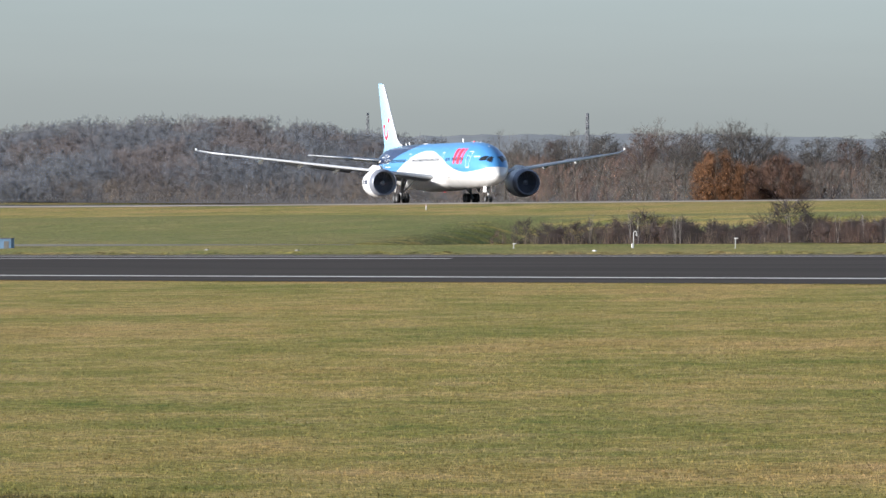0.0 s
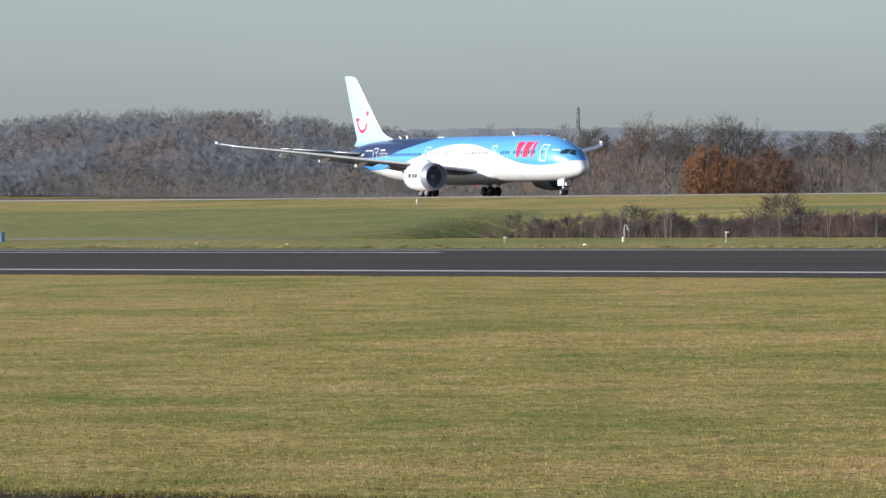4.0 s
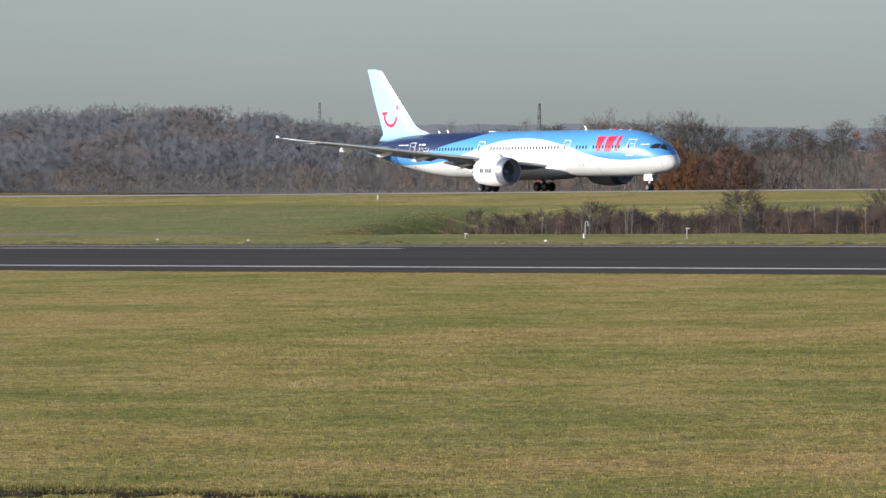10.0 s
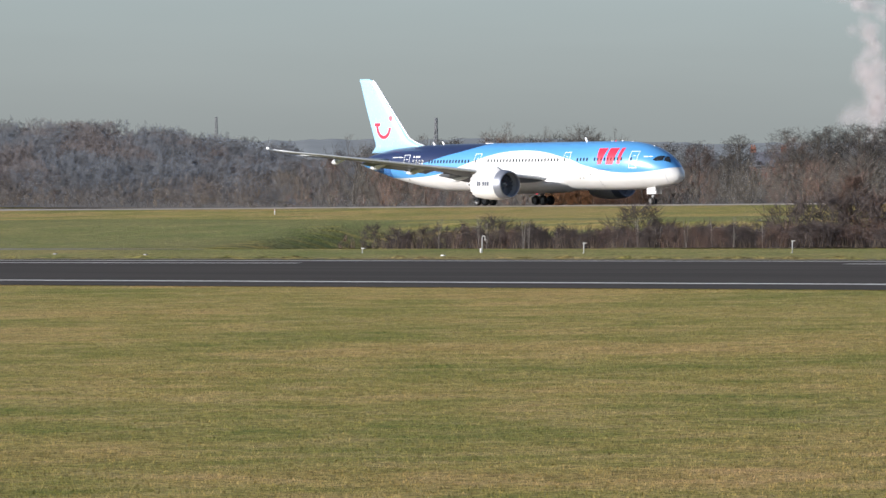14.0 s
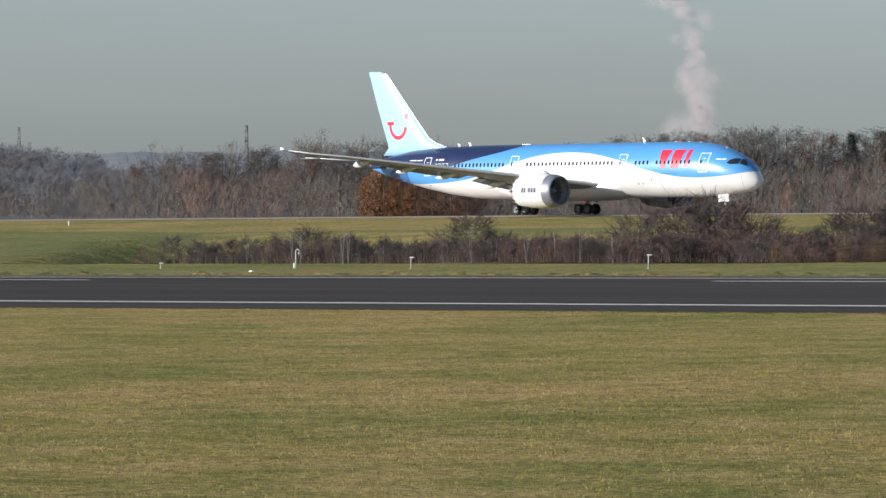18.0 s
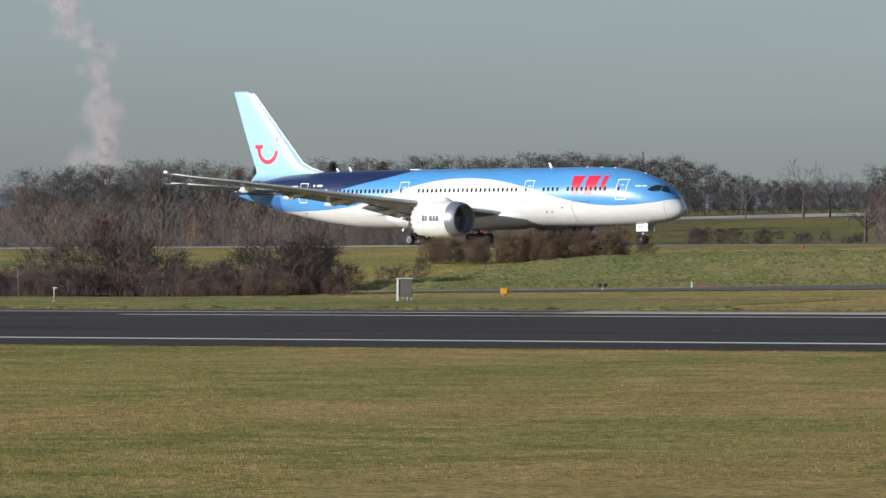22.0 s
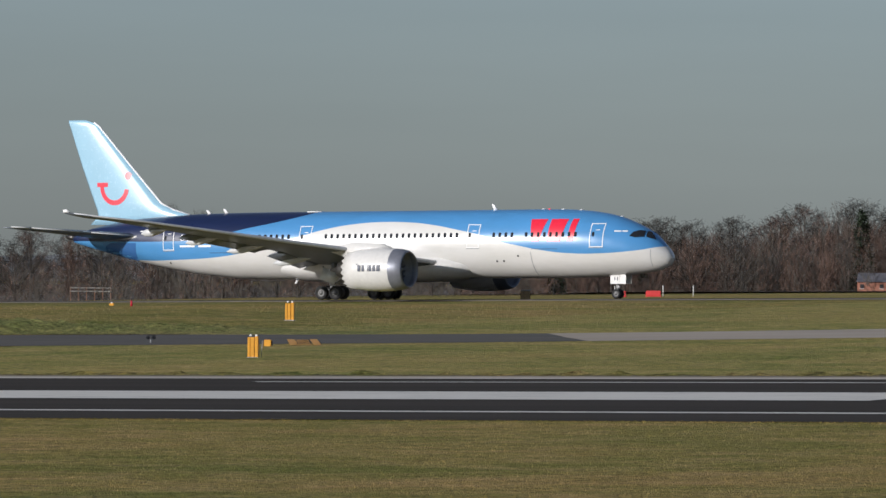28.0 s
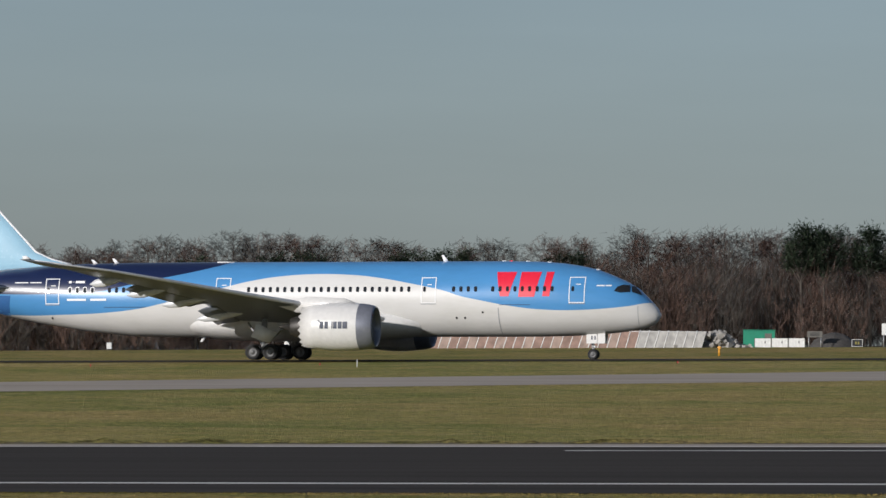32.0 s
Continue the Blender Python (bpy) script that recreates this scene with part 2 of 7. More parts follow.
def build_ground():
    surface("ground", GX, lambda x: GY, 0.0, GRASS, label="mown winter grass airfield, olive green with straw-brown patches", category="grass")
    rx = spread(-1800, 300, 300)
    surface("runway", rx, lambda x: (274.2, 281, 288, 296, 305, 314, 323, 332, 335.2), 0.04, ASPHALT, label="dark asphalt runway with white edge lines", category="runway")
    surface("far_runway", rx, lambda x: spread(far_line(x) - 6.2, far_line(x) + 30, 5), 0.05, ASPHALT, label="far asphalt runway beyond the grass bank", category="runway")
    for x0, x1, name, y0, y1 in ((-1800, 300, "near_edge_line", 287.15, 288.75), (-470, -402, "far_edge_line", 326.0, 326.8), (-335, -268, "far_edge_line", 326.0, 326.8), (-201, -134, "far_edge_line", 326.0, 326.8), (-81, -14, "far_edge_line", 326.0, 326.8)):
        surface(name, spread(x0, x1, max(4, int((x1 - x0) / 7))), lambda x: (y0, y1), 0.055, MARKING)
    surface("bank_turf", spread(-406, -250, 300), lambda x: spread(road_line(x)[0] + road_line(x)[1] + 1.1, 428 + 1.5 * math.sin(x * 0.3), 44), 0.035, grass_material("bank_turf", 1.12, 0.62), label="steep grass bank, greener than the field", category="grass", tussocks=0.5)
    surface("bank_turf", spread(-760, -432, 190), lambda x: spread(366 + 2 * math.sin(x * 0.17), 452 + 6 * math.sin(x * 0.05), 14), 0.03, grass_material("verge_turf", 1.0, 0.62), label="grass bank beside the runway, greener than the field", category="grass")
    surface("bank_turf", spread(-900, -300, 160), lambda x: spread(337.3 + 0.4 * math.sin(x * 0.3), 362.4 + 0.6 * math.sin(x * 0.23), 4), 0.03, grass_material("strip_turf", 1.0, 0.45), label="narrow grass strip between runway and ditch", category="grass")
    soil = material("verge_soil", 1.0)
    link(soil, ramp(soil, noise_tex(soil, 0.9, 6, 0.75), ((0.36, (0.045, 0.036, 0.024)), (0.52, (0.11, 0.088, 0.045)), (0.66, (0.17, 0.155, 0.06)))), bsdf(soil).inputs["Base Color"])
    surface("verge_soil", rx, lambda x: (335.1, 336.2, 337.2 + 0.5 * math.sin(x * 0.21)), 0.06, soil, label="dark bare soil along the asphalt edge", category="soil")
    surface("verge_line", rx, lambda x: (331.4, 332.2), 0.062, MARKING)
    surface("runway_shoulder", spread(-300, 300, 80), lambda x: (331.0, 335.0), 0.058, CONCRETE, label="pale worn shoulder along the runway's far edge", category="runway")
    surface("verge_tussocks", spread(-500, -60, 900), lambda x: spread(335.5 + 0.35 * math.sin(x * 0.9) + 0.3 * math.sin(x * 2.3), 338.6, 7), 0.05, soil_tufts(), label="rough tufts and clods along the runway's far edge", category="grass", tussocks=0.34)
    surface("bank_turf", spread(-262, 60, 130), lambda x: spread(338.4, 533, 40), 0.035, grass_material("meadow_turf", 1.28, 0.22), label="mown grass between the runways, paler than the field", category="grass")
    surface("aiming_stripe", spread(-246.3, -151.2, 14), lambda x: spread(302.8, 313.0, 2), 0.055, MARKING, label="broad white painted runway stripe", category="marking")
    surface("far_shoulder", spread(-1800, -250, 210), lambda x: spread(far_line(x) - 6.7, far_line(x) - 3.6 + 9 * smooth(-470, -540, x), 2), 0.056, CONCRETE, label="pale concrete shoulder of the far runway", category="runway")
    surface("gravel_edge", spread(-386, -336, 40), lambda x: (road_line(x)[0] + road_line(x)[1] + 0.05, road_line(x)[0] + road_line(x)[1] + 0.95), 0.05, CONCRETE, label="pale gravel along the road's edge", category="gravel")
    worn = material("worn_gravel", 1.0)
    link(worn, ramp(worn, noise_tex(worn, 0.5, 6, 0.7), ((0.32, (0.105, 0.098, 0.062)), (0.55, (0.17, 0.152, 0.108)), (0.7, (0.25, 0.225, 0.175)))), bsdf(worn).inputs["Base Color"])
    road_strip("link_road", spread(-900, -462, 100), 0.05, worn, "worn narrow service road beside the runway", "road")
    grey = material("weathered_asphalt", 0.9)
    link(grey, ramp(grey, noise_tex(grey, 0.6, 6, 0.65, (0.3, 1.0, 1.0)), ((0.3, (0.058, 0.051, 0.042)), (0.7, (0.094, 0.083, 0.069)))), bsdf(grey).inputs["Base Color"])
    road_strip("link_road", spread(-386, -230, 90), 0.05, grey, "dark asphalt link road between grass strips", "road")
    road_strip("link_taxiway", spread(-230, -20, 90), 0.05, CONCRETE, "pale concrete taxiway between grass strips", "taxiway")


def build_rut():
    """A wet wheel rut in the near grass, with clods and long tufts along it."""
    mud = material("wet_mud", 0.85)
    link(mud, ramp(mud, noise_tex(mud, 1.2, 6, 0.7), ((0.4, (0.018, 0.015, 0.012)), (0.65, (0.075, 0.058, 0.036)))), bsdf(mud).inputs["Base Color"])
    bsdf(mud).inputs["Specular IOR Level"].default_value = 0.03
    bm = bmesh.new()
    last = None
    for i in range(61):
        k = i / 60
        fx, fy = -108 + 24 * k, 60.4 + 7.2 * k - 1.6 * k * k + 0.5 * math.sin(i * 0.9) + 0.3 * math.sin(i * 2.3)
        wide = (9.5 * (1 - k) ** 1.4 + 1.2) * (0.75 + 0.3 * math.sin(i * 0.7) + 0.2 * math.sin(i * 1.9))
        row = []
        for q in (0, 0.1, 0.5, 1):
            x, y = fx + 0.7 * wide * q, fy - 0.7 * wide * q
            row.append(bm.verts.new((x, y, ground_z(x, y) + 0.03)))
        if last:
            for a, b, c, d in zip(last, last[1:], row[1:], row):
                bm.faces.new((a, b, c, d))
        last = row
    bmesh.ops.recalc_face_normals(bm, faces=bm.faces)
    me = bpy.data.meshes.new("wheel_rut")
    bm.to_mesh(me)
    bm.free()
    me.materials.append(mud)
    tagged(new("wheel_rut", me), "dark wet wheel rut in the near grass", "mud", kind="structure")


build_ground()
build_rut()
# airliner: seconds, place along the runway, heading to the left of east
ROLL_OUT = (
    (0, -651.04, -24.06),
    (0.5, -650.54, -21.83),
    (1, -649.93, -19.82),
    (1.5, -649.27, -17.94),
    (2, -648.27, -15.98),
    (2.5, -647.44, -13.98),
    (3, -646.58, -12.13),
    (3.5, -645.52, -10.25),
    (5.5, -640.53, -4.19),
    (6, -638.94, -3.03),
    (6.5, -637.54, -2.12),
    (7, -635.89, -1.22),
    (7.5, -634.28, -0.78),
    (8, -632.58, -0.54),
    (8.5, -631.04, -0.16),
    (9, -629.36, 0.28),
    (9.5, -627.61, 0.42),
    (10, -625.81, 0.56),
    (10.5, -623.86, 0.59),
    (11, -621.79, 0.13),
    (11.5, -619.56, 0.23),
    (12, -617.41, 0.05),
    (12.5, -614.99, 0.23),
    (13, -612.34, 0.01),
    (13.5, -609.69, 0.07),
    (14, -606.72, 0.01),
    (16.5, -586.56, 1.95),
    (17, -581.29, 1.98),
    (17.5, -575.46, 1.81),
    (18, -569.38, 1.76),
    (18.5, -562.26, 1.85),
    (19, -554.56, 2.00),
    (19.5, -546.45, 1.98),
    (20, -537.61, 1.85),
    (20.5, -528.21, 1.95),
    (21, -518.27, 1.95),
    (21.5, -507.83, 2.15),
    (22, -496.67, 2.24),
    (22.5, -485.03, 2.27),
    (23, -472.79, 2.18),
    (23.5, -459.95, 2.13),
    (24, -446.57, 1.98),
    (24.5, -432.70, 1.87),
    (25, -418.16, 1.51),
    (26, -388.02, 1.06),
    (26.5, -371.97, 0.97),
    (28.5, -301.91, 1.94),
    (29.5, -263.73, 1.92),
    (30.4, -227.46, 2.14),
    (31.2, -193.96, 1.79),
    (32, -158.90, 1.79),
)


# ---- shared building tools ----
def mesh_object(name, bm, mats, parent=None, label="", smooth_faces=True):
    me = bpy.data.meshes.new(name)
    bm.normal_update()
    bm.to_mesh(me)
    bm.free()
    for m in mats if isinstance(mats, (list, tuple)) else [mats]:
        me.materials.append(m)
    if smooth_faces:
        for p in me.polygons:
            p.use_smooth = True
    ob = new(name, me)
    if parent:
        ob.parent = parent
    if label:
        ob["label"] = label
    return ob


def part(name, bm, mat, parent, label="", smooth_faces=True):
    return mesh_object(name, bm, mat, parent, label, smooth_faces)


def shared(name, me, parent, m):
    ob = new(name, me)
    ob.parent = parent
    ob.matrix_basis = m
    return ob


def boxed(bm, size, m=Matrix.Identity(4), bevel=0.0):
    made = bmesh.ops.create_cube(bm, size=1, matrix=m @ Matrix.Diagonal((*size, 1)))
    if bevel:
        edges = list({e for v in made["verts"] for e in v.link_edges})
        bmesh.ops.bevel(bm, geom=edges, offset=bevel, segments=2, affect="EDGES", clamp_overlap=True)


def tube(bm, a, b, r1, r2=None, n=10, caps=True):
    a, b = Vector(a), Vector(b)
    r2 = r1 if r2 is None else r2
    q = (b - a).to_track_quat("Z", "Y").to_matrix()
    rings = []
    for p, r in ((a, r1), (b, r2)):
        rings.append([bm.verts.new(p + q @ Vector((r * math.cos(2 * math.pi * i / n), r * math.sin(2 * math.pi * i / n), 0))) for i in range(n)])
    for i in range(n):
        bm.faces.new((rings[0][i], rings[0][(i + 1) % n], rings[1][(i + 1) % n], rings[1][i]))
    if caps:
        bm.faces.new(list(reversed(rings[0])))
        bm.faces.new(rings[1])


def sweep(bm, pts, radii, n=10):
    """A round bead along a bent line, in one piece."""
    pts = [Vector(p) for p in pts]
    rings = []
    for i, p in enumerate(pts):
        d = (pts[min(i + 1, len(pts) - 1)] - pts[max(i - 1, 0)]).normalized()
        u = d.cross(Vector((0.0, 0.3, 1.0)) if abs(d.z) < 0.5 else Vector((0.0, 1.0, 0.0))).normalized()
        w = d.cross(u)
        rings.append([bm.verts.new(p + radii[i] * (math.cos(2 * math.pi * k / n) * u + math.sin(2 * math.pi * k / n) * w)) for k in range(n)])
    for a, b in zip(rings, rings[1:]):
        for k in range(n):
            bm.faces.new((a[k], a[(k + 1) % n], b[(k + 1) % n], b[k]))
    bm.faces.new(list(reversed(rings[0])))
    bm.faces.new(rings[-1])
    bmesh.ops.recalc_face_normals(bm, faces=bm.faces)


def turned(bm, profile, m=Matrix.Identity(4), n=32, chevrons=None):
    """A shape turned round the x axis: profile of (x, radius)."""
    rings = []
    for j, (x, r) in enumerate(profile):
        ring = []
        for i in range(n):
            a = 2 * math.pi * i / n
            xx = x - (0.22 if chevrons == j and i % 2 else 0)
            ring.append(bm.verts.new(m @ Vector((xx, r * math.cos(a), r * math.sin(a)))))
        rings.append(ring)
    for a, b in zip(rings, rings[1:]):
        for i in range(n):
            bm.faces.new((a[i], a[(i + 1) % n], b[(i + 1) % n], b[i]))
    return rings


def solid(bm, outline, y0, y1, m=Matrix.Identity(4)):
    """A flat outline of (x, z) given thickness from y0 to y1."""
    a = [bm.verts.new(m @ Vector((x, y0, z))) for x, z in outline]
    b = [bm.verts.new(m @ Vector((x, y1, z))) for x, z in outline]
    bm.faces.new(a)
    bm.faces.new(list(reversed(b)))
    n = len(a)
    for i in range(n):
        bm.faces.new((a[i], b[i], b[(i + 1) % n], a[(i + 1) % n]))
    bmesh.ops.recalc_face_normals(bm, faces=bm.faces)


def lerp_table(table, v):
    if v <= table[0][0]:
        return list(table[0][1:])
    for a, b in zip(table, table[1:]):
        if v <= b[0]:
            k = clamp01((v - a[0]) / (b[0] - a[0]))
            return [p + (q - p) * k for p, q in zip(a[1:], b[1:])]
    return list(table[-1][1:])


# ---- airliners ----
# hull: distance aft of the nose, crown height, keel height, half width
WIDE_HULL = (
    (0.0, 3.60, 3.50, 0.05), (0.25, 4.12, 3.05, 0.55), (0.6, 4.52, 2.80, 0.86), (1.2, 5.15, 2.55, 1.25), (1.8, 5.72, 2.42, 1.55),
    (2.8, 6.32, 2.25, 1.93), (3.8, 6.76, 2.14, 2.22), (5.0, 7.23, 2.04, 2.46), (6.4, 7.57, 1.96, 2.66), (8.0, 7.81, 1.90, 2.79),
    (10.0, 7.95, 1.87, 2.86), (13.0, 8.00, 1.86, 2.885), (36.0, 8.00, 1.86, 2.885), (40.0, 8.00, 1.86, 2.88),
    (44.0, 7.98, 1.95, 2.80), (48.0, 7.91, 2.35, 2.58), (52.0, 7.76, 3.00, 2.20), (55.0, 7.53, 3.60, 1.80), (58.0, 7.05, 4.35, 1.28),
    (60.0, 6.65, 4.85, 0.86), (61.3, 6.30, 5.20, 0.52), (61.9, 6.08, 5.40, 0.30),
)
SLIM_HULL = (
    (0.0, 3.35, 3.25, 0.05), (0.3, 3.75, 2.85, 0.5), (0.8, 4.15, 2.55, 0.85), (1.6, 4.75, 2.25, 1.25), (2.6, 5.30, 2.02, 1.58), (4.0, 5.72, 1.86, 1.84),
    (6.0, 5.90, 1.80, 1.97), (9.0, 5.92, 1.78, 1.98), (30.0, 5.92, 1.78, 1.98), (35.0, 5.90, 2.20, 1.85), (39.0, 5.75, 3.05, 1.45), (42.0, 5.45, 3.80, 0.95), (44.2, 5.0, 4.3, 0.35),
)


def hull_side(table, s, z, proud=0.0):
    top, low, hw = lerp_table(table, s)
    h = (top - low) / 2 + proud
    return (hw + proud) * math.sqrt(clamp01(1 - ((z - (top + low) / 2) / h) ** 2))


def build_hull(table, pivot, mat, parent):
    bm = bmesh.new()
    end = table[-1][0]
    stations = [0.0, 0.1, 0.25, 0.42, 0.6, 0.9, 1.2, 1.5, 1.8] + spread(2.3, 10, 16) + spread(11, end - 21, 20) + spread(end - 20, end, 28)
    n = 48
    last = None
    for s in stations:
        top, low, hw = lerp_table(table, s)
        mid, h = (top + low) / 2, (top - low) / 2
        ring = [bm.verts.new((pivot - s, hw * math.cos(2 * math.pi * i / n), mid + h * math.sin(2 * math.pi * i / n))) for i in range(n)]
        if last:
            for i in range(n):
                bm.faces.new((last[i], last[(i + 1) % n], ring[(i + 1) % n], ring[i]))
        else:
            bm.faces.new(list(reversed(ring)))
        last = ring
    bm.faces.new(last)
    bmesh.ops.recalc_face_normals(bm, faces=bm.faces)
    return part("fuselage", bm, mat, parent)


def hull_decal(table, pivot, name, outline, mat, parent, side, label="", proud=0.015, step=0.3):
    """Paint or a thin plate on the hull, from an outline of (distance aft, height). side 1: right."""
    bm = bmesh.new()
    bm.faces.new([bm.verts.new((s, 0, z)) for s, z in outline])
    zs = [z for _, z in outline]
    z = min(zs) + step
    while z < max(zs):
        bmesh.ops.bisect_plane(bm, geom=bm.verts[:] + bm.edges[:] + bm.faces[:], plane_co=(0, 0, z), plane_no=(0, 0, 1))
        z += step
    ss = [s for s, _ in outline]
    s = min(ss) + step
    while s < max(ss) and (min(ss) < 11 or min(ss) > 40):
        bmesh.ops.bisect_plane(bm, geom=bm.verts[:] + bm.edges[:] + bm.faces[:], plane_co=(s, 0, 0), plane_no=(1, 0, 0))
        s += step
    for v in bm.verts:
        s, h = v.co.x, v.co.z
        v.co = (pivot - s, -side * hull_side(table, s, h, proud), h)
    bmesh.ops.recalc_face_normals(bm, faces=bm.faces)
    f = max(bm.faces, key=lambda q: q.calc_area())
    if f.normal.y * -side < 0:
        bmesh.ops.reverse_faces(bm, faces=bm.faces)
    return part(name, bm, mat, parent, label)


def frame_outline(s0, s1, z0, z1, w):
    """Four bars that together make a door's outline."""
    return (((s0, z0), (s0 + w, z0), (s0 + w, z1), (s0, z1)), ((s1 - w, z0), (s1, z0), (s1, z1), (s1 - w, z1)),
            ((s0 + w, z0), (s1 - w, z0), (s1 - w, z0 + w), (s0 + w, z0 + w)), ((s0 + w, z1 - w), (s1 - w, z1 - w), (s1 - w, z1), (s0 + w, z1)))


def box_outline(s0, s1, z0, z1, r=0.0):
    if not r:
        return ((s0, z0), (s1, z0), (s1, z1), (s0, z1))
    out = []
    for cx, cz, a0 in ((s1 - r, z0 + r, -90), (s1 - r, z1 - r, 0), (s0 + r, z1 - r, 90), (s0 + r, z0 + r, 180)):
        out += [(cx + r * math.cos(radians(a0 + a)), cz + r * math.sin(radians(a0 + a))) for a in (0, 30, 60, 90)]
    return tuple(out)


def airfoil(n=9):
    return [(x, 5 * (0.2969 * math.sqrt(x) - 0.126 * x - 0.3516 * x * x + 0.2843 * x**3 - 0.1036 * x**4)) for x in [0.5 * (1 - math.cos(math.pi * i / n)) for i in range(n + 1)]]


def wing_mesh(sections, pivot, name, mat, parent, label=""):
    """sections: (leading edge aft, lateral to the right, height, chord, thickness, droop of the rear edge)."""
    bm = bmesh.new()
    up = airfoil()
    rings = []
    for s, lat, z, chord, tr, droop in sections:
        loop = [(x, t * tr * 1.1) for x, t in up] + [(x, -t * tr * 0.9) for x, t in reversed(up[1:-1])]
        rings.append([bm.verts.new((pivot - (s + x * chord), -lat, z + t * chord - droop * x * x)) for x, t in loop])
    for a, b in zip(rings, rings[1:]):
        for i in range(len(a)):
            bm.faces.new((a[i], a[(i + 1) % len(a)], b[(i + 1) % len(a)], b[i]))
    bm.faces.new(rings[0])
    bm.faces.new(list(reversed(rings[-1])))
    bmesh.ops.recalc_face_normals(bm, faces=bm.faces)
    return part(name, bm, mat, parent, label)


def fin_mesh(pivot, rows, name, mat, parent, label=""):
    """rows: (height, leading edge aft, chord, thickness)."""
    bm = bmesh.new()
    up = airfoil()
    rings = []
    for z, s, chord, th in rows:
        loop = [(x, t * th) for x, t in up] + [(x, -t * th) for x, t in reversed(up[1:-1])]
        rings.append([bm.verts.new((pivot - (s + x * chord), t * chord, z)) for x, t in loop])
    for a, b in zip(rings, rings[1:]):
        for i in range(len(a)):
            bm.faces.new((a[i], a[(i + 1) % len(a)], b[(i + 1) % len(a)], b[i]))
    bm.faces.new(rings[0])
    bm.faces.new(list(reversed(rings[-1])))
    bmesh.ops.recalc_face_normals(bm, faces=bm.faces)
    return part(name, bm, mat, parent, label)


def livery_material(name, pivot, length, curves, colors, belly):
    """Gloss paint in bands: each curve gives the lower edge of a colour, height over distance aft."""
    m = material(name, 0.22)
    tc = m.node_tree.nodes.new("ShaderNodeTexCoord")
    sep = m.node_tree.nodes.new("ShaderNodeSeparateXYZ")
    link(m, tc.outputs["Object"], sep.inputs[0])
    along = math_node(m, "DIVIDE", math_node(m, "SUBTRACT", pivot, sep.outputs["X"]), length)
    color = belly
    for table, col in zip(curves, colors):
        fc = m.node_tree.nodes.new("ShaderNodeFloatCurve")
        c = fc.mapping.curves[0]
        pts = [(s / length, z / 10.0) for s, z in table]
        c.points[0].location, c.points[1].location = pts[0], pts[-1]
        for p in pts[1:-1]:
            c.points.new(*p)
        fc.mapping.update()
        link(m, along, fc.inputs["Value"])
        edge = math_node(m, "MULTIPLY", fc.outputs[0], 10.0)
        over = math_node(m, "MULTIPLY", math_node(m, "SUBTRACT", sep.outputs["Z"], edge), 40.0, clamp=True)
        color = blend(m, over, color, col)
    dirt = ramp(m, noise_tex(m, 0.7, 6, 0.6, (0.4, 1, 1.4)), ((0.35, (0.90, 0.90, 0.88)), (0.6, (1, 1, 1))))
    color = blend(m, 0.8, color, dirt, "MULTIPLY")
    link(m, color, bsdf(m).inputs["Base Color"])
    bsdf(m).inputs["Coat Weight"].default_value = 0.35
    bsdf(m).inputs["Coat Roughness"].default_value = 0.08
    r = math_node(m, "ADD", math_node(m, "MULTIPLY", noise_tex(m, 1.2, 3), 0.16), 0.24)
    link(m, r, bsdf(m).inputs["Roughness"])
    return m


SKY_BLUE = (0.085, 0.27, 0.56)
PALE_BLUE = (0.32, 0.52, 0.66)
NAVY = (0.010, 0.018, 0.065)
PAINT_WHITE = painted("aircraft_white", (0.66, 0.65, 0.63), 0.3, wear=0.07)
PAINT_BLUE = painted("fin_pale_blue", PALE_BLUE, 0.25, wear=0.05, scale=0.6)
PAINT_RED = painted("emblem_red", (0.72, 0.02, 0.05), 0.35, wear=0.05)
PAINT_GREY = painted("wing_grey", (0.30, 0.31, 0.33), 0.4, wear=0.15, scale=1.5)
WING_DARK = painted("wing_dark_grey", (0.15, 0.17, 0.205), 0.34, wear=0.15, scale=1.5)
TAIL_BLUE = painted("tail_deep_blue", (0.045, 0.13, 0.33), 0.25, wear=0.05)
EDGE_GREY = painted("edge_grey", (0.58, 0.59, 0.60), 0.35, 0.1, wear=0.1)
PAINT_LIGHT = painted("outline_white", (0.85, 0.85, 0.85), 0.4, wear=0.05)
BARE_METAL = painted("intake_lip_metal", (0.23, 0.24, 0.28), 0.38, 0.4, wear=0.1)
HOT_METAL = painted("nozzle_metal", (0.10, 0.095, 0.09), 0.45, 0.8, wear=0.3)
LINING = painted("intake_lining", (0.30, 0.31, 0.34), 0.5, wear=0.15)
FAN_METAL = painted("fan_metal", (0.16, 0.17, 0.20), 0.4, 0.3, wear=0.25)
DARK = painted("dark_lining", (0.015, 0.015, 0.018), 0.6, wear=0.3)
TYRE = painted("tyre_rubber", (0.018, 0.018, 0.018), 0.85, wear=0.3, scale=8)
RIM = painted("wheel_rim", (0.12, 0.12, 0.12), 0.5, 0.3, wear=0.15)
GEAR_GREY = painted("gear_leg_grey", (0.42, 0.42, 0.42), 0.45, 0.2, wear=0.2)
INK = painted("lettering_dark", (0.03, 0.04, 0.07), 0.5, wear=0.1)
GLASS = material("cabin_window_glass", 0.08, 0.0, (0.02, 0.022, 0.025))
BEACON = material("beacon_red", 0.2, 0.0, (0.6, 0.02, 0.02))
bsdf(BEACON).inputs["Emission Color"].default_value = (1, 0.05, 0.08, 1)
bsdf(BEACON).inputs["Emission Strength"].default_value = 0.8


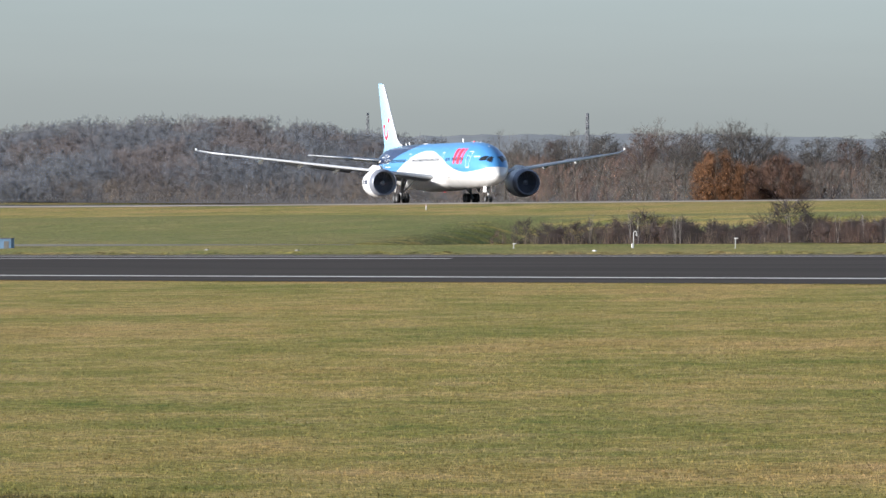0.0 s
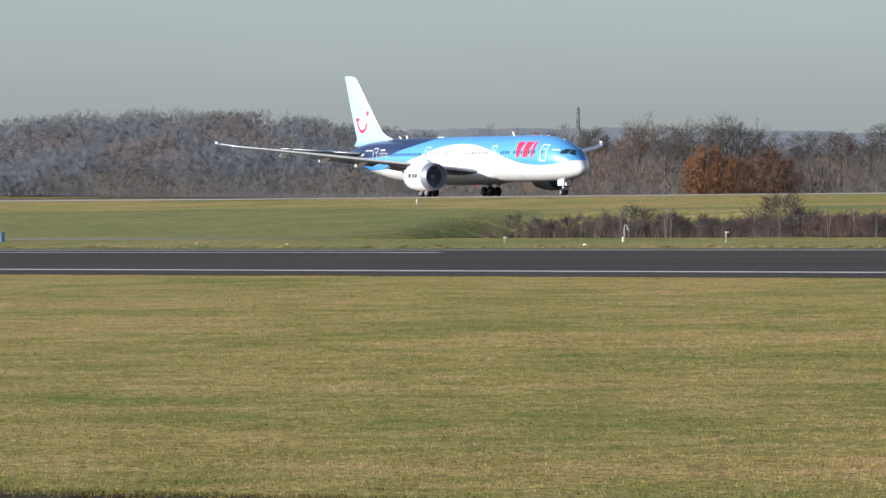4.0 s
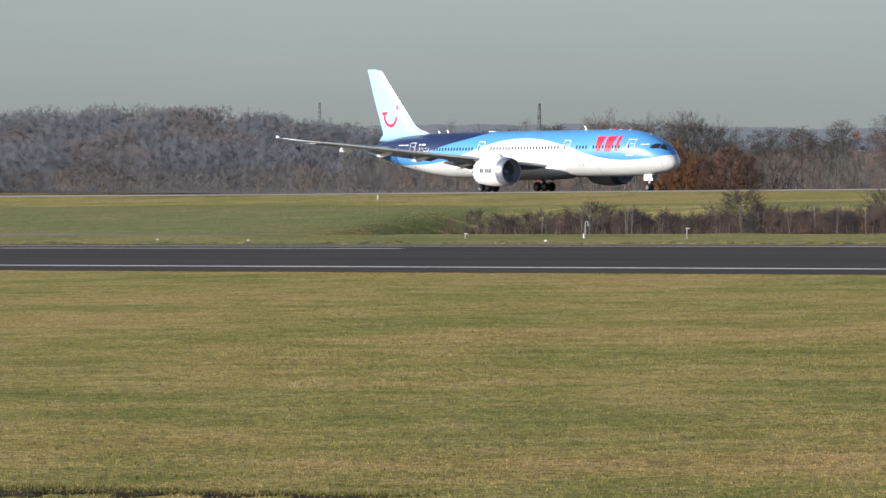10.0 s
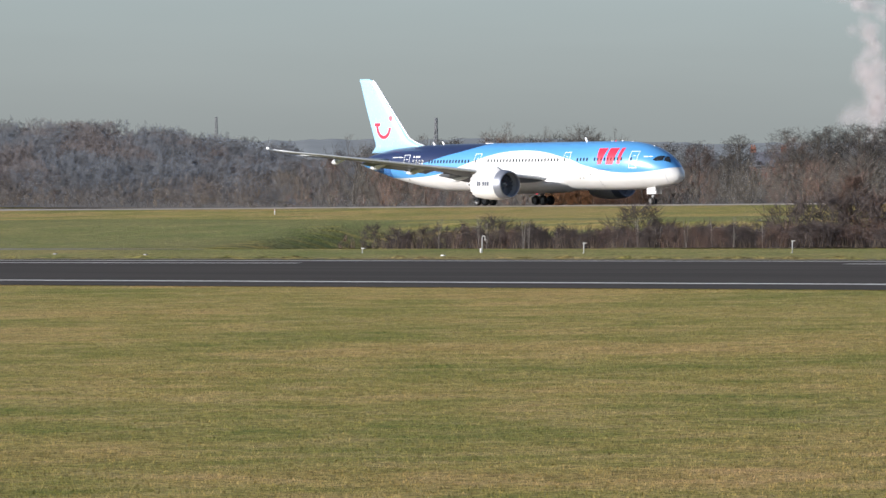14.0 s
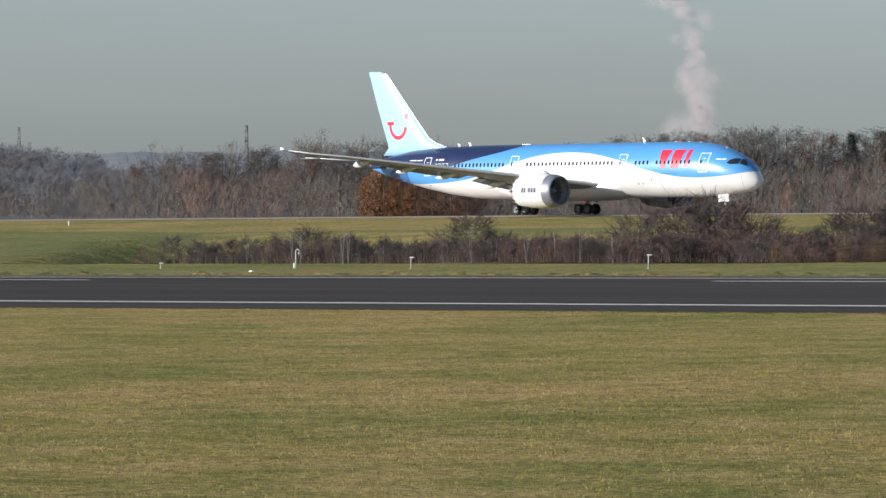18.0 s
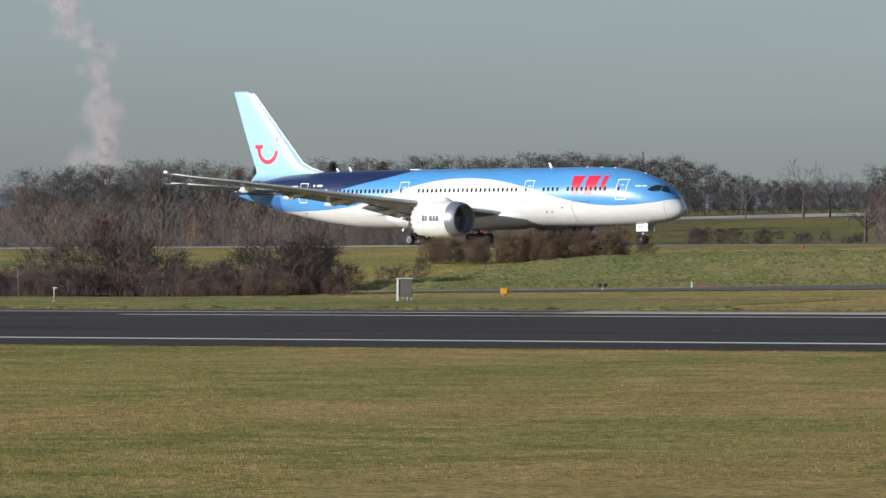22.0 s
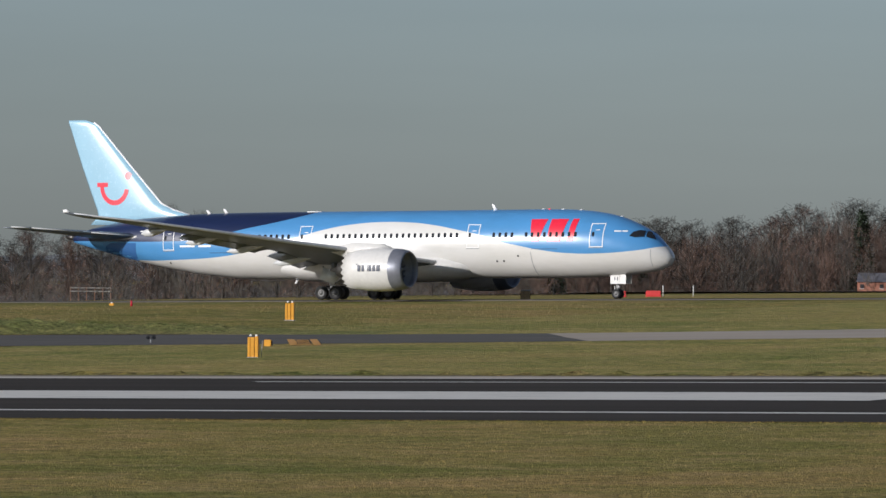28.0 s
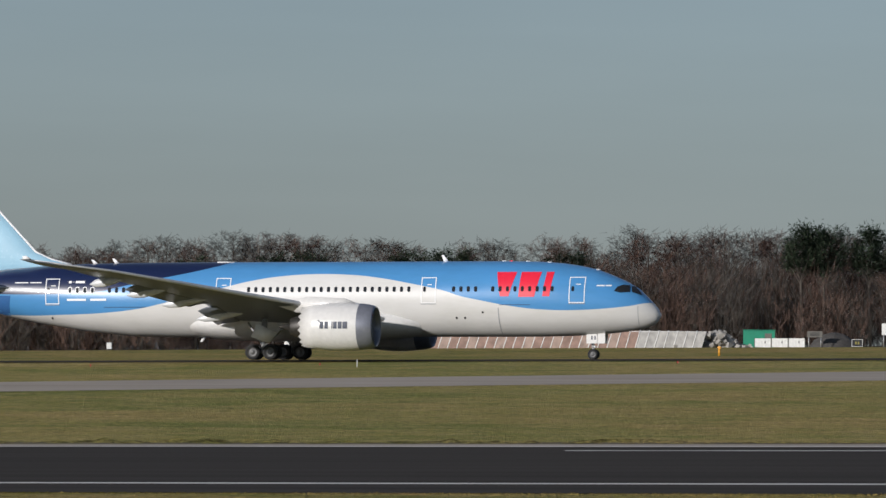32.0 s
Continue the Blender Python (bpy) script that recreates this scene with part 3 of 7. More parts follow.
def wheel(parent, place, radius, width, name="wheel"):
    """A wheel whose axle lies across the aircraft."""
    hub = new(name)
    hub.parent = parent
    hub.matrix_basis = pose(*place)
    turn = pose(0, 0, 0, 0, 0, 90)
    bm = bmesh.new()
    h = width / 2
    turned(bm, ((-h, radius * 0.62), (-h, radius * 0.86), (-h * 0.72, radius * 0.97), (0, radius), (h * 0.72, radius * 0.97), (h, radius * 0.86), (h, radius * 0.62)), turn, 28)
    part("tyre", bm, TYRE, hub)
    bm = bmesh.new()
    rings = turned(bm, ((-h * 0.95, radius * 0.64), (-h * 0.6, radius * 0.5), (-h * 0.6, radius * 0.3), (-h * 1.0, radius * 0.2), (-h * 1.0, 0.02)), turn, 20)
    bm.faces.new(rings[-1])
    rings = turned(bm, ((h * 0.95, radius * 0.64), (h * 0.6, radius * 0.5), (h * 0.6, radius * 0.3), (h * 1.0, radius * 0.2), (h * 1.0, 0.02)), turn, 20)
    bm.faces.new(rings[-1])
    bmesh.ops.recalc_face_normals(bm, faces=bm.faces)
    part("rim", bm, RIM, hub)
    return hub


def engine(base, pivot, side, s0, lat, z, length, radius, cowl_mat, bars=True, chevrons=True):
    k = radius / 1.88
    pod = new("engine")
    pod.parent = base
    pod.matrix_basis = pose(pivot - s0, -side * lat, z)
    L = length
    bm = bmesh.new()
    turned(bm, ((-1.25 * k, 1.80 * k), (-0.40 * L, 1.88 * k), (-0.62 * L, 1.86 * k), (-0.82 * L, 1.74 * k), (-L, 1.56 * k), (-L + 0.05, 1.50 * k), (-0.8 * L, 1.60 * k), (-0.7 * L, 1.62 * k)), n=36, chevrons=4 if chevrons else None)
    bmesh.ops.recalc_face_normals(bm, faces=bm.faces)
    part("cowl", bm, cowl_mat, pod)
    bm = bmesh.new()
    turned(bm, ((-1.25 * k, 1.803 * k), (-0.6 * k, 1.74 * k), (-0.15 * k, 1.62 * k), (0, 1.52 * k), (-0.12 * k, 1.44 * k), (-0.5 * k, 1.40 * k)), n=36)
    bmesh.ops.recalc_face_normals(bm, faces=bm.faces)
    part("intake_lip", bm, BARE_METAL, pod, "bare metal intake lip")
    bm = bmesh.new()
    rings = turned(bm, ((-0.5 * k, 1.40 * k), (-1.5 * k, 1.44 * k), (-1.6 * k, 0.3 * k)), n=36)
    part("intake_duct", bm, LINING, pod)
    fan = new("fan")
    fan.parent = pod
    bm = bmesh.new()
    for i in range(18):
        a = 2 * math.pi * i / 18
        q = Matrix.Rotation(a, 4, "X")
        pts = [(-1.2 * k, -0.08 * k, 0.3 * k), (-1.5 * k, 0.1 * k, 0.3 * k), (-1.45 * k, 0.32 * k, 1.38 * k), (-1.1 * k, -0.16 * k, 1.38 * k)]
        bm.faces.new([bm.verts.new(q @ Vector(p)) for p in pts])
    part("fan_blades", bm, FAN_METAL, fan)
    bm = bmesh.new()
    turned(bm, ((-1.4 * k, 0.36 * k), (-1.0 * k, 0.26 * k), (-0.7 * k, 0.10 * k), (-0.62 * k, 0.01)), n=20)
    bmesh.ops.recalc_face_normals(bm, faces=bm.faces)
    part("spinner", bm, PAINT_GREY, fan)
    bm = bmesh.new()
    turned(bm, ((-0.72 * L, 1.3 * k), (-0.95 * L, 1.08 * k), (-1.18 * L, 0.72 * k), (-1.2 * L, 0.66 * k), (-1.1 * L, 0.5 * k), (-1.36 * L, 0.08 * k)), n=28)
    bmesh.ops.recalc_face_normals(bm, faces=bm.faces)
    part("core_nozzle", bm, HOT_METAL, pod)
    bm = bmesh.new()
    solid(bm, ((-0.28 * L, 1.80 * k), (-0.45 * L, 2.2 * k), (-0.95 * L, 2.35 * k), (-1.45 * L, 1.75 * k), (-1.1 * L, 1.1 * k), (-0.7 * L, 1.3 * k)), -0.22, 0.22)
    part("pylon", bm, PAINT_WHITE, pod)
    if bars:
        for j, (x0, w, z0, z1) in enumerate(((2.62, 0.07, 0.30, 0.37), (2.86, 0.20, -0.05, 0.30), (3.16, 0.20, -0.05, 0.30), (3.44, 0.06, -0.05, 0.30), (3.58, 0.05, -0.05, 0.02), (3.70, 0.22, -0.05, 0.30), (4.00, 0.24, -0.05, 0.30), (4.32, 0.27, -0.05, 0.30))):
            bm = bmesh.new()
            w, x0 = w * 1.36, 3.6 + (x0 - 3.6) * 1.36
            z0, z1 = z0 * 1.6 - 0.08, z1 * 1.6 - 0.08
            rows = [z0 + (z1 - z0) * q / 3 for q in range(4)]
            cols = []
            for dx in (0, w):
                cols.append([bm.verts.new((-(6.55 - x0) - dx, -side * math.sqrt((1.875 * k) ** 2 - zq * zq) * 1.008, zq)) for zq in rows])
            for p in range(3):
                bm.faces.new((cols[0][p], cols[0][p + 1], cols[1][p + 1], cols[1][p]))
            part("letter_bar", bm, INK, pod, "dark lettering reduced to bars")
    return pod


WINGS = {}


def build_airliner():
    P = 31.9
    H = WIDE_HULL
    base = tagged(new("airliner"), "wide-body airliner in white, sky blue and navy on its runway", "airliner")
    lower = ((0, 4.61), (0.9, 4.56), (2.6, 4.27), (6.5, 3.99), (9.3, 4.04), (11.8, 4.32), (14.2, 4.76), (15.9, 5.11), (17.5, 5.61), (20.5, 6.23), (23, 6.66), (25.2, 6.89),
             (28.5, 6.96), (31.3, 6.77), (33.3, 6.47), (36.4, 5.75), (41, 4.61), (43.1, 4.17), (46, 3.85), (50, 3.69), (53, 3.65), (56, 3.81), (62, 4.19))
    navy = ((0, 9.10), (30, 9.10), (34.5, 8.40), (36.0, 7.85), (38, 7.32), (40, 6.90), (42.3, 6.48), (44.8, 5.94), (47, 5.52), (50, 5.40), (56, 5.42), (60, 5.50), (62, 5.50))
    hull_mat = livery_material("livery_gloss_paint", P, 62.0, (lower, navy), (SKY_BLUE, NAVY), (0.66, 0.65, 0.63))
    build_hull(H, P, hull_mat, base)
    # wing box fairing under the belly
    bm = bmesh.new()
    rings = []
    for s, r, dz in ((18.3, 0.25, 0.0), (19.6, 0.72, 0.0), (22, 0.98, 0.0), (27, 1.05, 0.0), (33, 1.05, 0.0), (37, 0.92, 0.0), (39.5, 0.6, 0.05), (41, 0.2, 0.1)):
        rings.append([bm.verts.new((P - s, 3.12 * r * math.cos(a), 3.0 + dz + 1.42 * r * math.sin(a))) for a in [2 * math.pi * i / 28 for i in range(28)]])
    for a, b in zip(rings, rings[1:]):
        for i in range(28):
            bm.faces.new((a[i], a[(i + 1) % 28], b[(i + 1) % 28], b[i]))
    bmesh.ops.recalc_face_normals(bm, faces=bm.faces)
    part("belly_fairing", bm, PAINT_WHITE, base)
    # cabin windows
    win = bmesh.new()
    outline = box_outline(-0.125, 0.125, -0.22, 0.22, 0.1)
    solid(win, outline, -0.03, 0.03)
    wme = bpy.data.meshes.new("cabin_window")
    win.to_mesh(wme)
    win.free()
    wme.materials.append(GLASS)
    rimb = bmesh.new()
    solid(rimb, box_outline(-0.17, 0.17, -0.275, 0.275, 0.13), -0.012, 0.012)
    rme = bpy.data.meshes.new("window_surround")
    rimb.to_mesh(rme)
    rimb.free()
    rme.materials.append(PAINT_LIGHT)
    places = [8.45 + 0.61 * i for i in range(9)] + [14.75, 15.36, 15.97, 16.58] + [20.3 + 0.61 * i for i in range(23)] + [37.6 + 0.61 * i for i in range(14)] + [47.0, 47.65, 48.3, 48.95]
    for side in (1, -1):
        for s in places:
            z = 5.72
            y = hull_side(H, s, z)
            dy = (hull_side(H, s, z + 0.1) - hull_side(H, s, z - 0.1)) / 0.2
            ds = (hull_side(H, s + 0.2, z) - hull_side(H, s - 0.2, z)) / 0.4
            m = pose(P - s, -side * y, z, math.degrees(math.atan(dy)) * side, 0, math.degrees(math.atan(ds)) * side * 1)
            shared("cabin_window", wme, base, m)
            if s > 46:
                shared("window_surround", rme, base, m)
        # doors with their white outlines
        for s0, s1 in ((5.80, 7.08), (18.05, 19.28), (35.25, 36.5), (49.9, 51.1)):
            for o in frame_outline(s0, s1, 4.58, 6.68, 0.065):
                hull_decal(H, P, "door_outline", o, PAINT_LIGHT, base, side, proud=0.02)
            hull_decal(H, P, "door_window", box_outline((s0 + s1) / 2 + 0.22, (s0 + s1) / 2 + 0.44, 5.51, 5.93, 0.09), GLASS, base, side, proud=0.022)
            hull_decal(H, P, "door_handle", box_outline((s0 + s1) / 2 - 0.28, (s0 + s1) / 2 + 0.1, 6.06, 6.12), PAINT_LIGHT, base, side, proud=0.022)
            hull_decal(H, P, "door_sill", box_outline(s0 - 0.03, s1 + 0.03, 4.49, 4.55), PAINT_GREY, base, side, proud=0.02)
        # cockpit panes
        for o in (((2.32, 5.47), (3.05, 5.42), (3.52, 5.54), (3.30, 5.90), (2.88, 6.07), (2.42, 6.00)), ((1.42, 5.20), (2.18, 5.46), (2.30, 5.98), (2.05, 5.90), (1.70, 5.58))):
            hull_decal(H, P, "cockpit_pane", o, GLASS, base, side, "dark cockpit glass", proud=0.045, step=0.1)
        # maker's lettering and emblem drawn as plain shapes
        tt = ((13.10, 7.10), (11.46, 7.10), (12.02, 5.12), (12.72, 5.12))
        uu = ((11.08, 7.10), (9.42, 7.10), (9.90, 5.08), (11.20, 5.08))
        ii = ((9.00, 7.10), (8.40, 7.10), (8.66, 5.12), (9.24, 5.12))
        for o in (tt, uu, ii):
            hull_decal(H, P, "emblem_shape", o, PAINT_RED, base, side, "plain red emblem shape", proud=0.018)
        for a, b in ((3.75, 4.20), (4.30, 4.90)):
            hull_decal(H, P, "name_bar", box_outline(a, b, 5.92, 6.03), PAINT_LIGHT, base, side, proud=0.018)
        for a, b, z0, z1 in ((45.8, 47.15, 4.86, 5.02), (47.55, 49.2, 4.86, 5.02), (48.85, 49.1, 6.30, 6.48), (48.62, 48.74, 6.37, 6.41), (47.7, 48.5, 6.30, 6.48), (51.5, 52.5, 6.32, 6.40), (52.65, 53.8, 6.32, 6.40)):
            hull_decal(H, P, "letter_bar", box_outline(a, b, z0, z1), PAINT_LIGHT, base, side, "white lettering reduced to bars", proud=0.018)
        hull_decal(H, P, "stripe", box_outline(42.4, 46.0, 4.30, 4.34), INK, base, side, proud=0.018)
        hull_decal(H, P, "stripe", box_outline(10.2, 12.8, 4.42, 4.46), INK, base, side, proud=0.018)
        for s, z in ((16.3, 3.3), (15.6, 3.3), (14.1, 3.75), (50.6, 3.35)):
            hull_decal(H, P, "sensor_port", box_outline(s, s + 0.17, z, z + 0.17, 0.07), DARK, base, side, proud=0.018)
        hull_decal(H, P, "panel_seam", box_outline(12.85, 12.91, 2.1, 4.2), PAINT_GREY, base, side, proud=0.012)
        hull_decal(H, P, "radome_seam", box_outline(1.62, 1.66, 2.6, 4.35), PAINT_GREY, base, side, proud=0.012)
    # wings, drooped flaps, fairings
    for side in (1, -1):
        w = WINGS[side] = wing_mesh([(21.2, side * 1.8, 3.05, 13.8, 0.085, 0.15), (22.6, side * 2.9, 3.25, 12.6, 0.08, 0.0), (27.2, side * 9.3, 4.36, 8.3, 0.06, -0.09), (31.0, side * 14.8, 5.20, 6.5, 0.055, -0.13),
                       (34.6, side * 20, 6.02, 5.0, 0.055, -0.14), (38.9, side * 26, 6.98, 3.3, 0.06, -0.09), (41.4, side * 28.4, 7.35, 2.1, 0.10, 0), (43.1, side * 29.5, 7.62, 1.25, 0.10, 0), (44.6, side * 30.2, 7.85, 0.35, 0.12, 0)],
                      P, "wing", WING_DARK, base, "grey composite wing with raked tip")
        # bead's width and pale grey stand for sunlight along the wing's edge
        bm = bmesh.new()
        pts = ((22.45, 2.95, 3.30), (27.1, 9.3, 4.42), (30.9, 14.8, 5.24), (34.5, 20, 6.06), (38.8, 26, 7.0), (41.3, 28.4, 7.38), (44.5, 30.1, 7.86))
        sweep(bm, [(P - a[0], -side * a[1], a[2]) for a in pts], (0.20, 0.19, 0.17, 0.14, 0.10, 0.08, 0.05))
        part("leading_edge", bm, EDGE_GREY, w, "pale leading edge, sun glint put into its colour")
        for lat0, lat1, nm in ((3.2, 9.0, "inner_flap"), (10.8, 19.0, "outer_flap"), (20.5, 26.0, "aileron")):
            sec = []
            for lat in (lat0, lat1):
                k = (lat - 2.9) / 23.1
                te = 35.2 + (lat - 2.9) * (0.06 if lat < 9.5 else 0.0) + (max(0, lat - 9.3)) * 0.42
                z = lerp_table(((2.9, 3.22), (9.3, 4.45), (14.8, 5.33), (20, 6.16), (26, 7.07)), lat)[0] - 0.04
                sec.append((te - 0.9, side * lat, z - (0.05 if nm != "aileron" else -0.1), 1.9 - k * 0.9, 0.09, 0.35 if nm != "aileron" else 0.05))
            wing_mesh(sec, P, nm, WING_DARK, w, "flap lowered for take-off" if nm != "aileron" else "")
        for lat, te, ln in ((6.4, 35.9, 4.4), (12.6, 37.2, 4.2), (17.2, 39.0, 3.6), (22.2, 40.9, 2.8)):
            bm = bmesh.new()
            z = lerp_table(((2.9, 3.22), (9.3, 4.45), (14.8, 5.33), (20, 6.16), (26, 7.07)), lat)[0] - 0.38
            prof = [(ln * 0.62, 0.02), (ln * 0.35, 0.22), (0, 0.34), (-ln * 0.22, 0.26), (-ln * 0.38, 0.02)]
            turned(bm, prof, pose(P - te + 0.4, -side * lat, z, 0, -8, 0) @ Matrix.Diagonal((1, 0.75, 1.15, 1)), 14)
            bmesh.ops.recalc_face_normals(bm, faces=bm.faces)
            part("flap_fairing", bm, EDGE_GREY, w, "pale grey flap track fairing")
        bm = bmesh.new()
        solid(bm, ((-0.2, 0.0), (0.5, 0.02), (0.1, 0.28), (-0.2, 0.25)), -0.06, 0.06, pose(P - 44.5, -side * 30.15, 7.85))
        part("navigation_lamp", bm, PAINT_LIGHT, w)
        st = wing_mesh([(53.6, side * 0.9, 5.85, 6.4, 0.10, 0), (57.3, side * 5.0, 6.25, 4.4, 0.10, 0), (61.3, side * 9.3, 6.66, 2.3, 0.10, 0), (63.0, side * 10.05, 6.72, 0.7, 0.10, 0)], P, "stabilizer", WING_DARK, base, "grey horizontal stabilizer")
        bm = bmesh.new()
        for a, b in (((53.7, 1.1, 5.88), (57.2, 5.0, 6.26)), ((57.2, 5.0, 6.26), (60.9, 9.3, 6.69)), ((60.9, 9.3, 6.69), (62.6, 10.05, 6.78))):
            tube(bm, (P - a[0], -side * a[1], a[2]), (P - b[0], -side * b[1], b[2]), 0.07, 0.05, 8)
        part("leading_edge", bm, EDGE_GREY, st, "pale leading edge")
        bm = bmesh.new()
        turned(bm, ((1.1, 0.03), (0.6, 0.22), (-0.4, 0.30), (-1.6, 0.25), (-2.6, 0.04)), pose(P - 54.6, -side * 1.75, 5.84) @ Matrix.Diagonal((1, 0.6, 0.75, 1)), 14)
        bmesh.ops.recalc_face_normals(bm, faces=bm.faces)
        part("root_fairing", bm, PAINT_WHITE, st, "white root fairing")
        hull_decal(H, P, "tail_band", ((54.2, 5.30), (54.5, 3.62), (56.6, 4.05), (58.2, 4.48), (57.9, 5.0), (57.2, 5.30)), TAIL_BLUE, base, side, "deep blue tail band", proud=0.014)
        # landing gear
        leg = new("main_gear")
        leg.parent = base
        leg.matrix_basis = pose(0, -side * 4.9, 0)
        bm = bmesh.new()
        tube(bm, (0, 0, 0.75), (0, side * 0.35, 3.3), 0.20, 0.26, 14)
        tube(bm, (0.1, 0, 1.2), (1.9, side * 1.4, 3.0), 0.09, 0.09, 8)
        tube(bm, (-0.1, 0, 1.2), (-1.6, side * 1.2, 3.0), 0.09, 0.09, 8)
        part("strut", bm, GEAR_GREY, leg)
        bm = bmesh.new()
        tube(bm, (-0.95, 0, 0.66), (0.95, 0, 0.66), 0.13, 0.13, 10)
        for x in (-0.73, 0.73):
            tube(bm, (x, -0.75, 0.64), (x, 0.75, 0.64), 0.09, 0.09, 10)
        part("bogie_beam", bm, GEAR_GREY, leg)
        for x in (-0.73, 0.73):
            for y in (-0.62, 0.62):
                wheel(leg, (x, y, 0.64), 0.64, 0.48)
        bm = bmesh.new()
        solid(bm, ((-0.8, 1.86), (0.67, 1.37), (1.4, 2.2), (-0.3, 2.96)), -0.03, 0.03, pose(0, -side * 0.95, 0))
        part("gear_door", bm, PAINT_WHITE, leg, "white main gear door hanging open")
    # nose gear
    leg = new("nose_gear")
    leg.parent = base
    leg.matrix_basis = pose(P - 5.6, 0, 0)
    bm = bmesh.new()
    tube(bm, (0, 0, 0.5), (-0.12, 0, 2.2), 0.11, 0.15, 12)
    tube(bm, (-0.05, 0, 1.3), (1.1, 0, 2.2), 0.06, 0.06, 8)
    tube(bm, (0, -0.42, 0.5), (0, 0.42, 0.5), 0.08, 0.08, 10)
    part("strut", bm, GEAR_GREY, leg)
    for y in (-0.32, 0.32):
        wheel(leg, (0, y, 0.43), 0.43, 0.3)
    for y in (-0.55, 0.55):
        for x0, x1 in ((-0.05, 0.85), (0.88, 1.5)):
            bm = bmesh.new()
            boxed(bm, (x1 - x0, 0.04, 0.82), pose((x0 + x1) / 2 - 0.42, y, 1.72), 0.012)
            d = part("nose_gear_door", bm, PAINT_WHITE, leg, "white nose gear door", False)
            if x0 < 0.5:
                for bx in (-0.12, 0.14):
                    bm = bmesh.new()
                    boxed(bm, (0.1, 0.012, 0.30), pose((x0 + x1) / 2 - 0.30 + bx, y + math.copysign(0.028, y), 1.78))
                    part("letter_bar", bm, INK, d, "dark lettering reduced to bars", False)
    bm = bmesh.new()
    boxed(bm, (0.16, 0.3, 0.2), pose(0.12, 0, 1.05), 0.05)
    part("taxi_lamp", bm, PAINT_LIGHT, leg)
    # fin with dorsal fillet and emblem
    fin = fin_mesh(P, ((7.0, 48.2, 12.0, 0.05), (7.85, 49.5, 9.85, 0.075), (8.3, 51.2, 8.25, 0.09), (8.9, 52.55, 7.15, 0.095), (12.5, 55.9, 5.2, 0.095), (16.1, 59.2, 3.15, 0.09), (16.45, 59.75, 2.75, 0.08), (16.7, 60.6, 1.9, 0.03)),
                   "fin", PAINT_BLUE, base, "pale blue tail fin")
    bm = bmesh.new()
    edge = ((49.5, 7.85), (51.2, 8.3), (52.55, 8.9), (55.88, 12.5), (59.2, 16.1), (59.75, 16.45))
    sweep(bm, [(P - a[0] - 0.04, 0, a[1]) for a in edge], (0.10,) * len(edge))
    part("leading_edge", bm, PAINT_LIGHT, fin, "bare metal leading edge")
    for side in (1, -1):
        def flat(outline, name, d=0.012):
            bm = bmesh.new()
            vs = []
            for s, z in outline:
                rows = ((8.9, 52.55, 7.15), (12.5, 55.9, 5.2))
                le, ch = lerp_table(rows, z)
                x = clamp01((s - le) / ch)
                t = 5 * (0.2969 * math.sqrt(x) - 0.126 * x - 0.3516 * x * x + 0.2843 * x**3 - 0.1036 * x**4) * 0.095 * ch
                vs.append(bm.verts.new((P - s, -side * (t + d), z)))
            for i in range(0, len(vs) - 2, 2):
                bm.faces.new((vs[i], vs[i + 1], vs[i + 3], vs[i + 2]))
            part(name, bm, PAINT_RED, fin, "plain red emblem shape")
        arc = []
        for i in range(15):
            a = radians(172 + (360 - 172 - 8) * i / 14)
            for r in (1.18, 1.62):
                arc.append((57.48 - r * 0.98 * math.cos(a), 10.45 + r * 1.02 * math.sin(a)))
        flat(arc, "emblem_arc")
        flat(((59.40, 10.5), (59.40, 10.90), (58.2, 10.5), (58.2, 10.90)), "emblem_bar", 0.014)
        dot = []
        for i in range(9):
            x = -0.36 + 0.72 * i / 8
            h = math.sqrt(max(0, 0.36**2 - x * x)) + 0.005
            dot += [(55.98 + x, 11.5 - h), (55.98 + x, 11.5 + h)]
        flat(dot, "emblem_dot")
    # crown details
    for s, h in ((17.6, 0.55), (45.4, 0.42), (47.2, 0.35)):
        bm = bmesh.new()
        solid(bm, ((0, 0), (-0.42, 0), (-0.62, h), (-0.42, h)), -0.03, 0.03, pose(P - s, 0, lerp_table(H, s)[0] - 0.03))
        part("blade_antenna", bm, PAINT_LIGHT, base)
    bm = bmesh.new()
    boxed(bm, (1.6, 0.9, 0.22), pose(P - 36.3, 0, 7.93), 0.09)
    part("satcom_dome", bm, PAINT_LIGHT, base)
    for s in (5.2, 9.2, 11.0, 13.0):
        bm = bmesh.new()
        boxed(bm, (0.35, 0.12, 0.07), pose(P - s, 0, lerp_table(H, s)[0] + 0.02), 0.02)
        part("crown_lamp", bm, PAINT_LIGHT, base)
    for s, z in ((12.4, 7.94), (27.5, 1.52)):
        bm = bmesh.new()
        bmesh.ops.create_uvsphere(bm, u_segments=10, v_segments=6, radius=0.13, matrix=pose(P - s, 0, z))
        part("beacon", bm, BEACON, base, "red anti-collision beacon")
    bm = bmesh.new()
    tube(bm, (P - 61.7, 0, 5.82), (P - 62.7, 0, 5.95), 0.32, 0.22, 16)
    part("exhaust_cone", bm, HOT_METAL, base)
    for s, z in ((38.0, 1.9), (57.3, 4.75)):
        bm = bmesh.new()
        solid(bm, ((0, 0.05), (-0.3, 0.05), (-0.55, -0.42), (-0.35, -0.42)), -0.025, 0.025, pose(P - s, 0, z))
        part("drain_mast", bm, PAINT_LIGHT, base)
    for side in (1, -1):
        engine(base, P, side, 21.25, 9.9, 2.66, 5.9, 1.94, PAINT_WHITE)
    return base


AIRLINER = build_airliner()


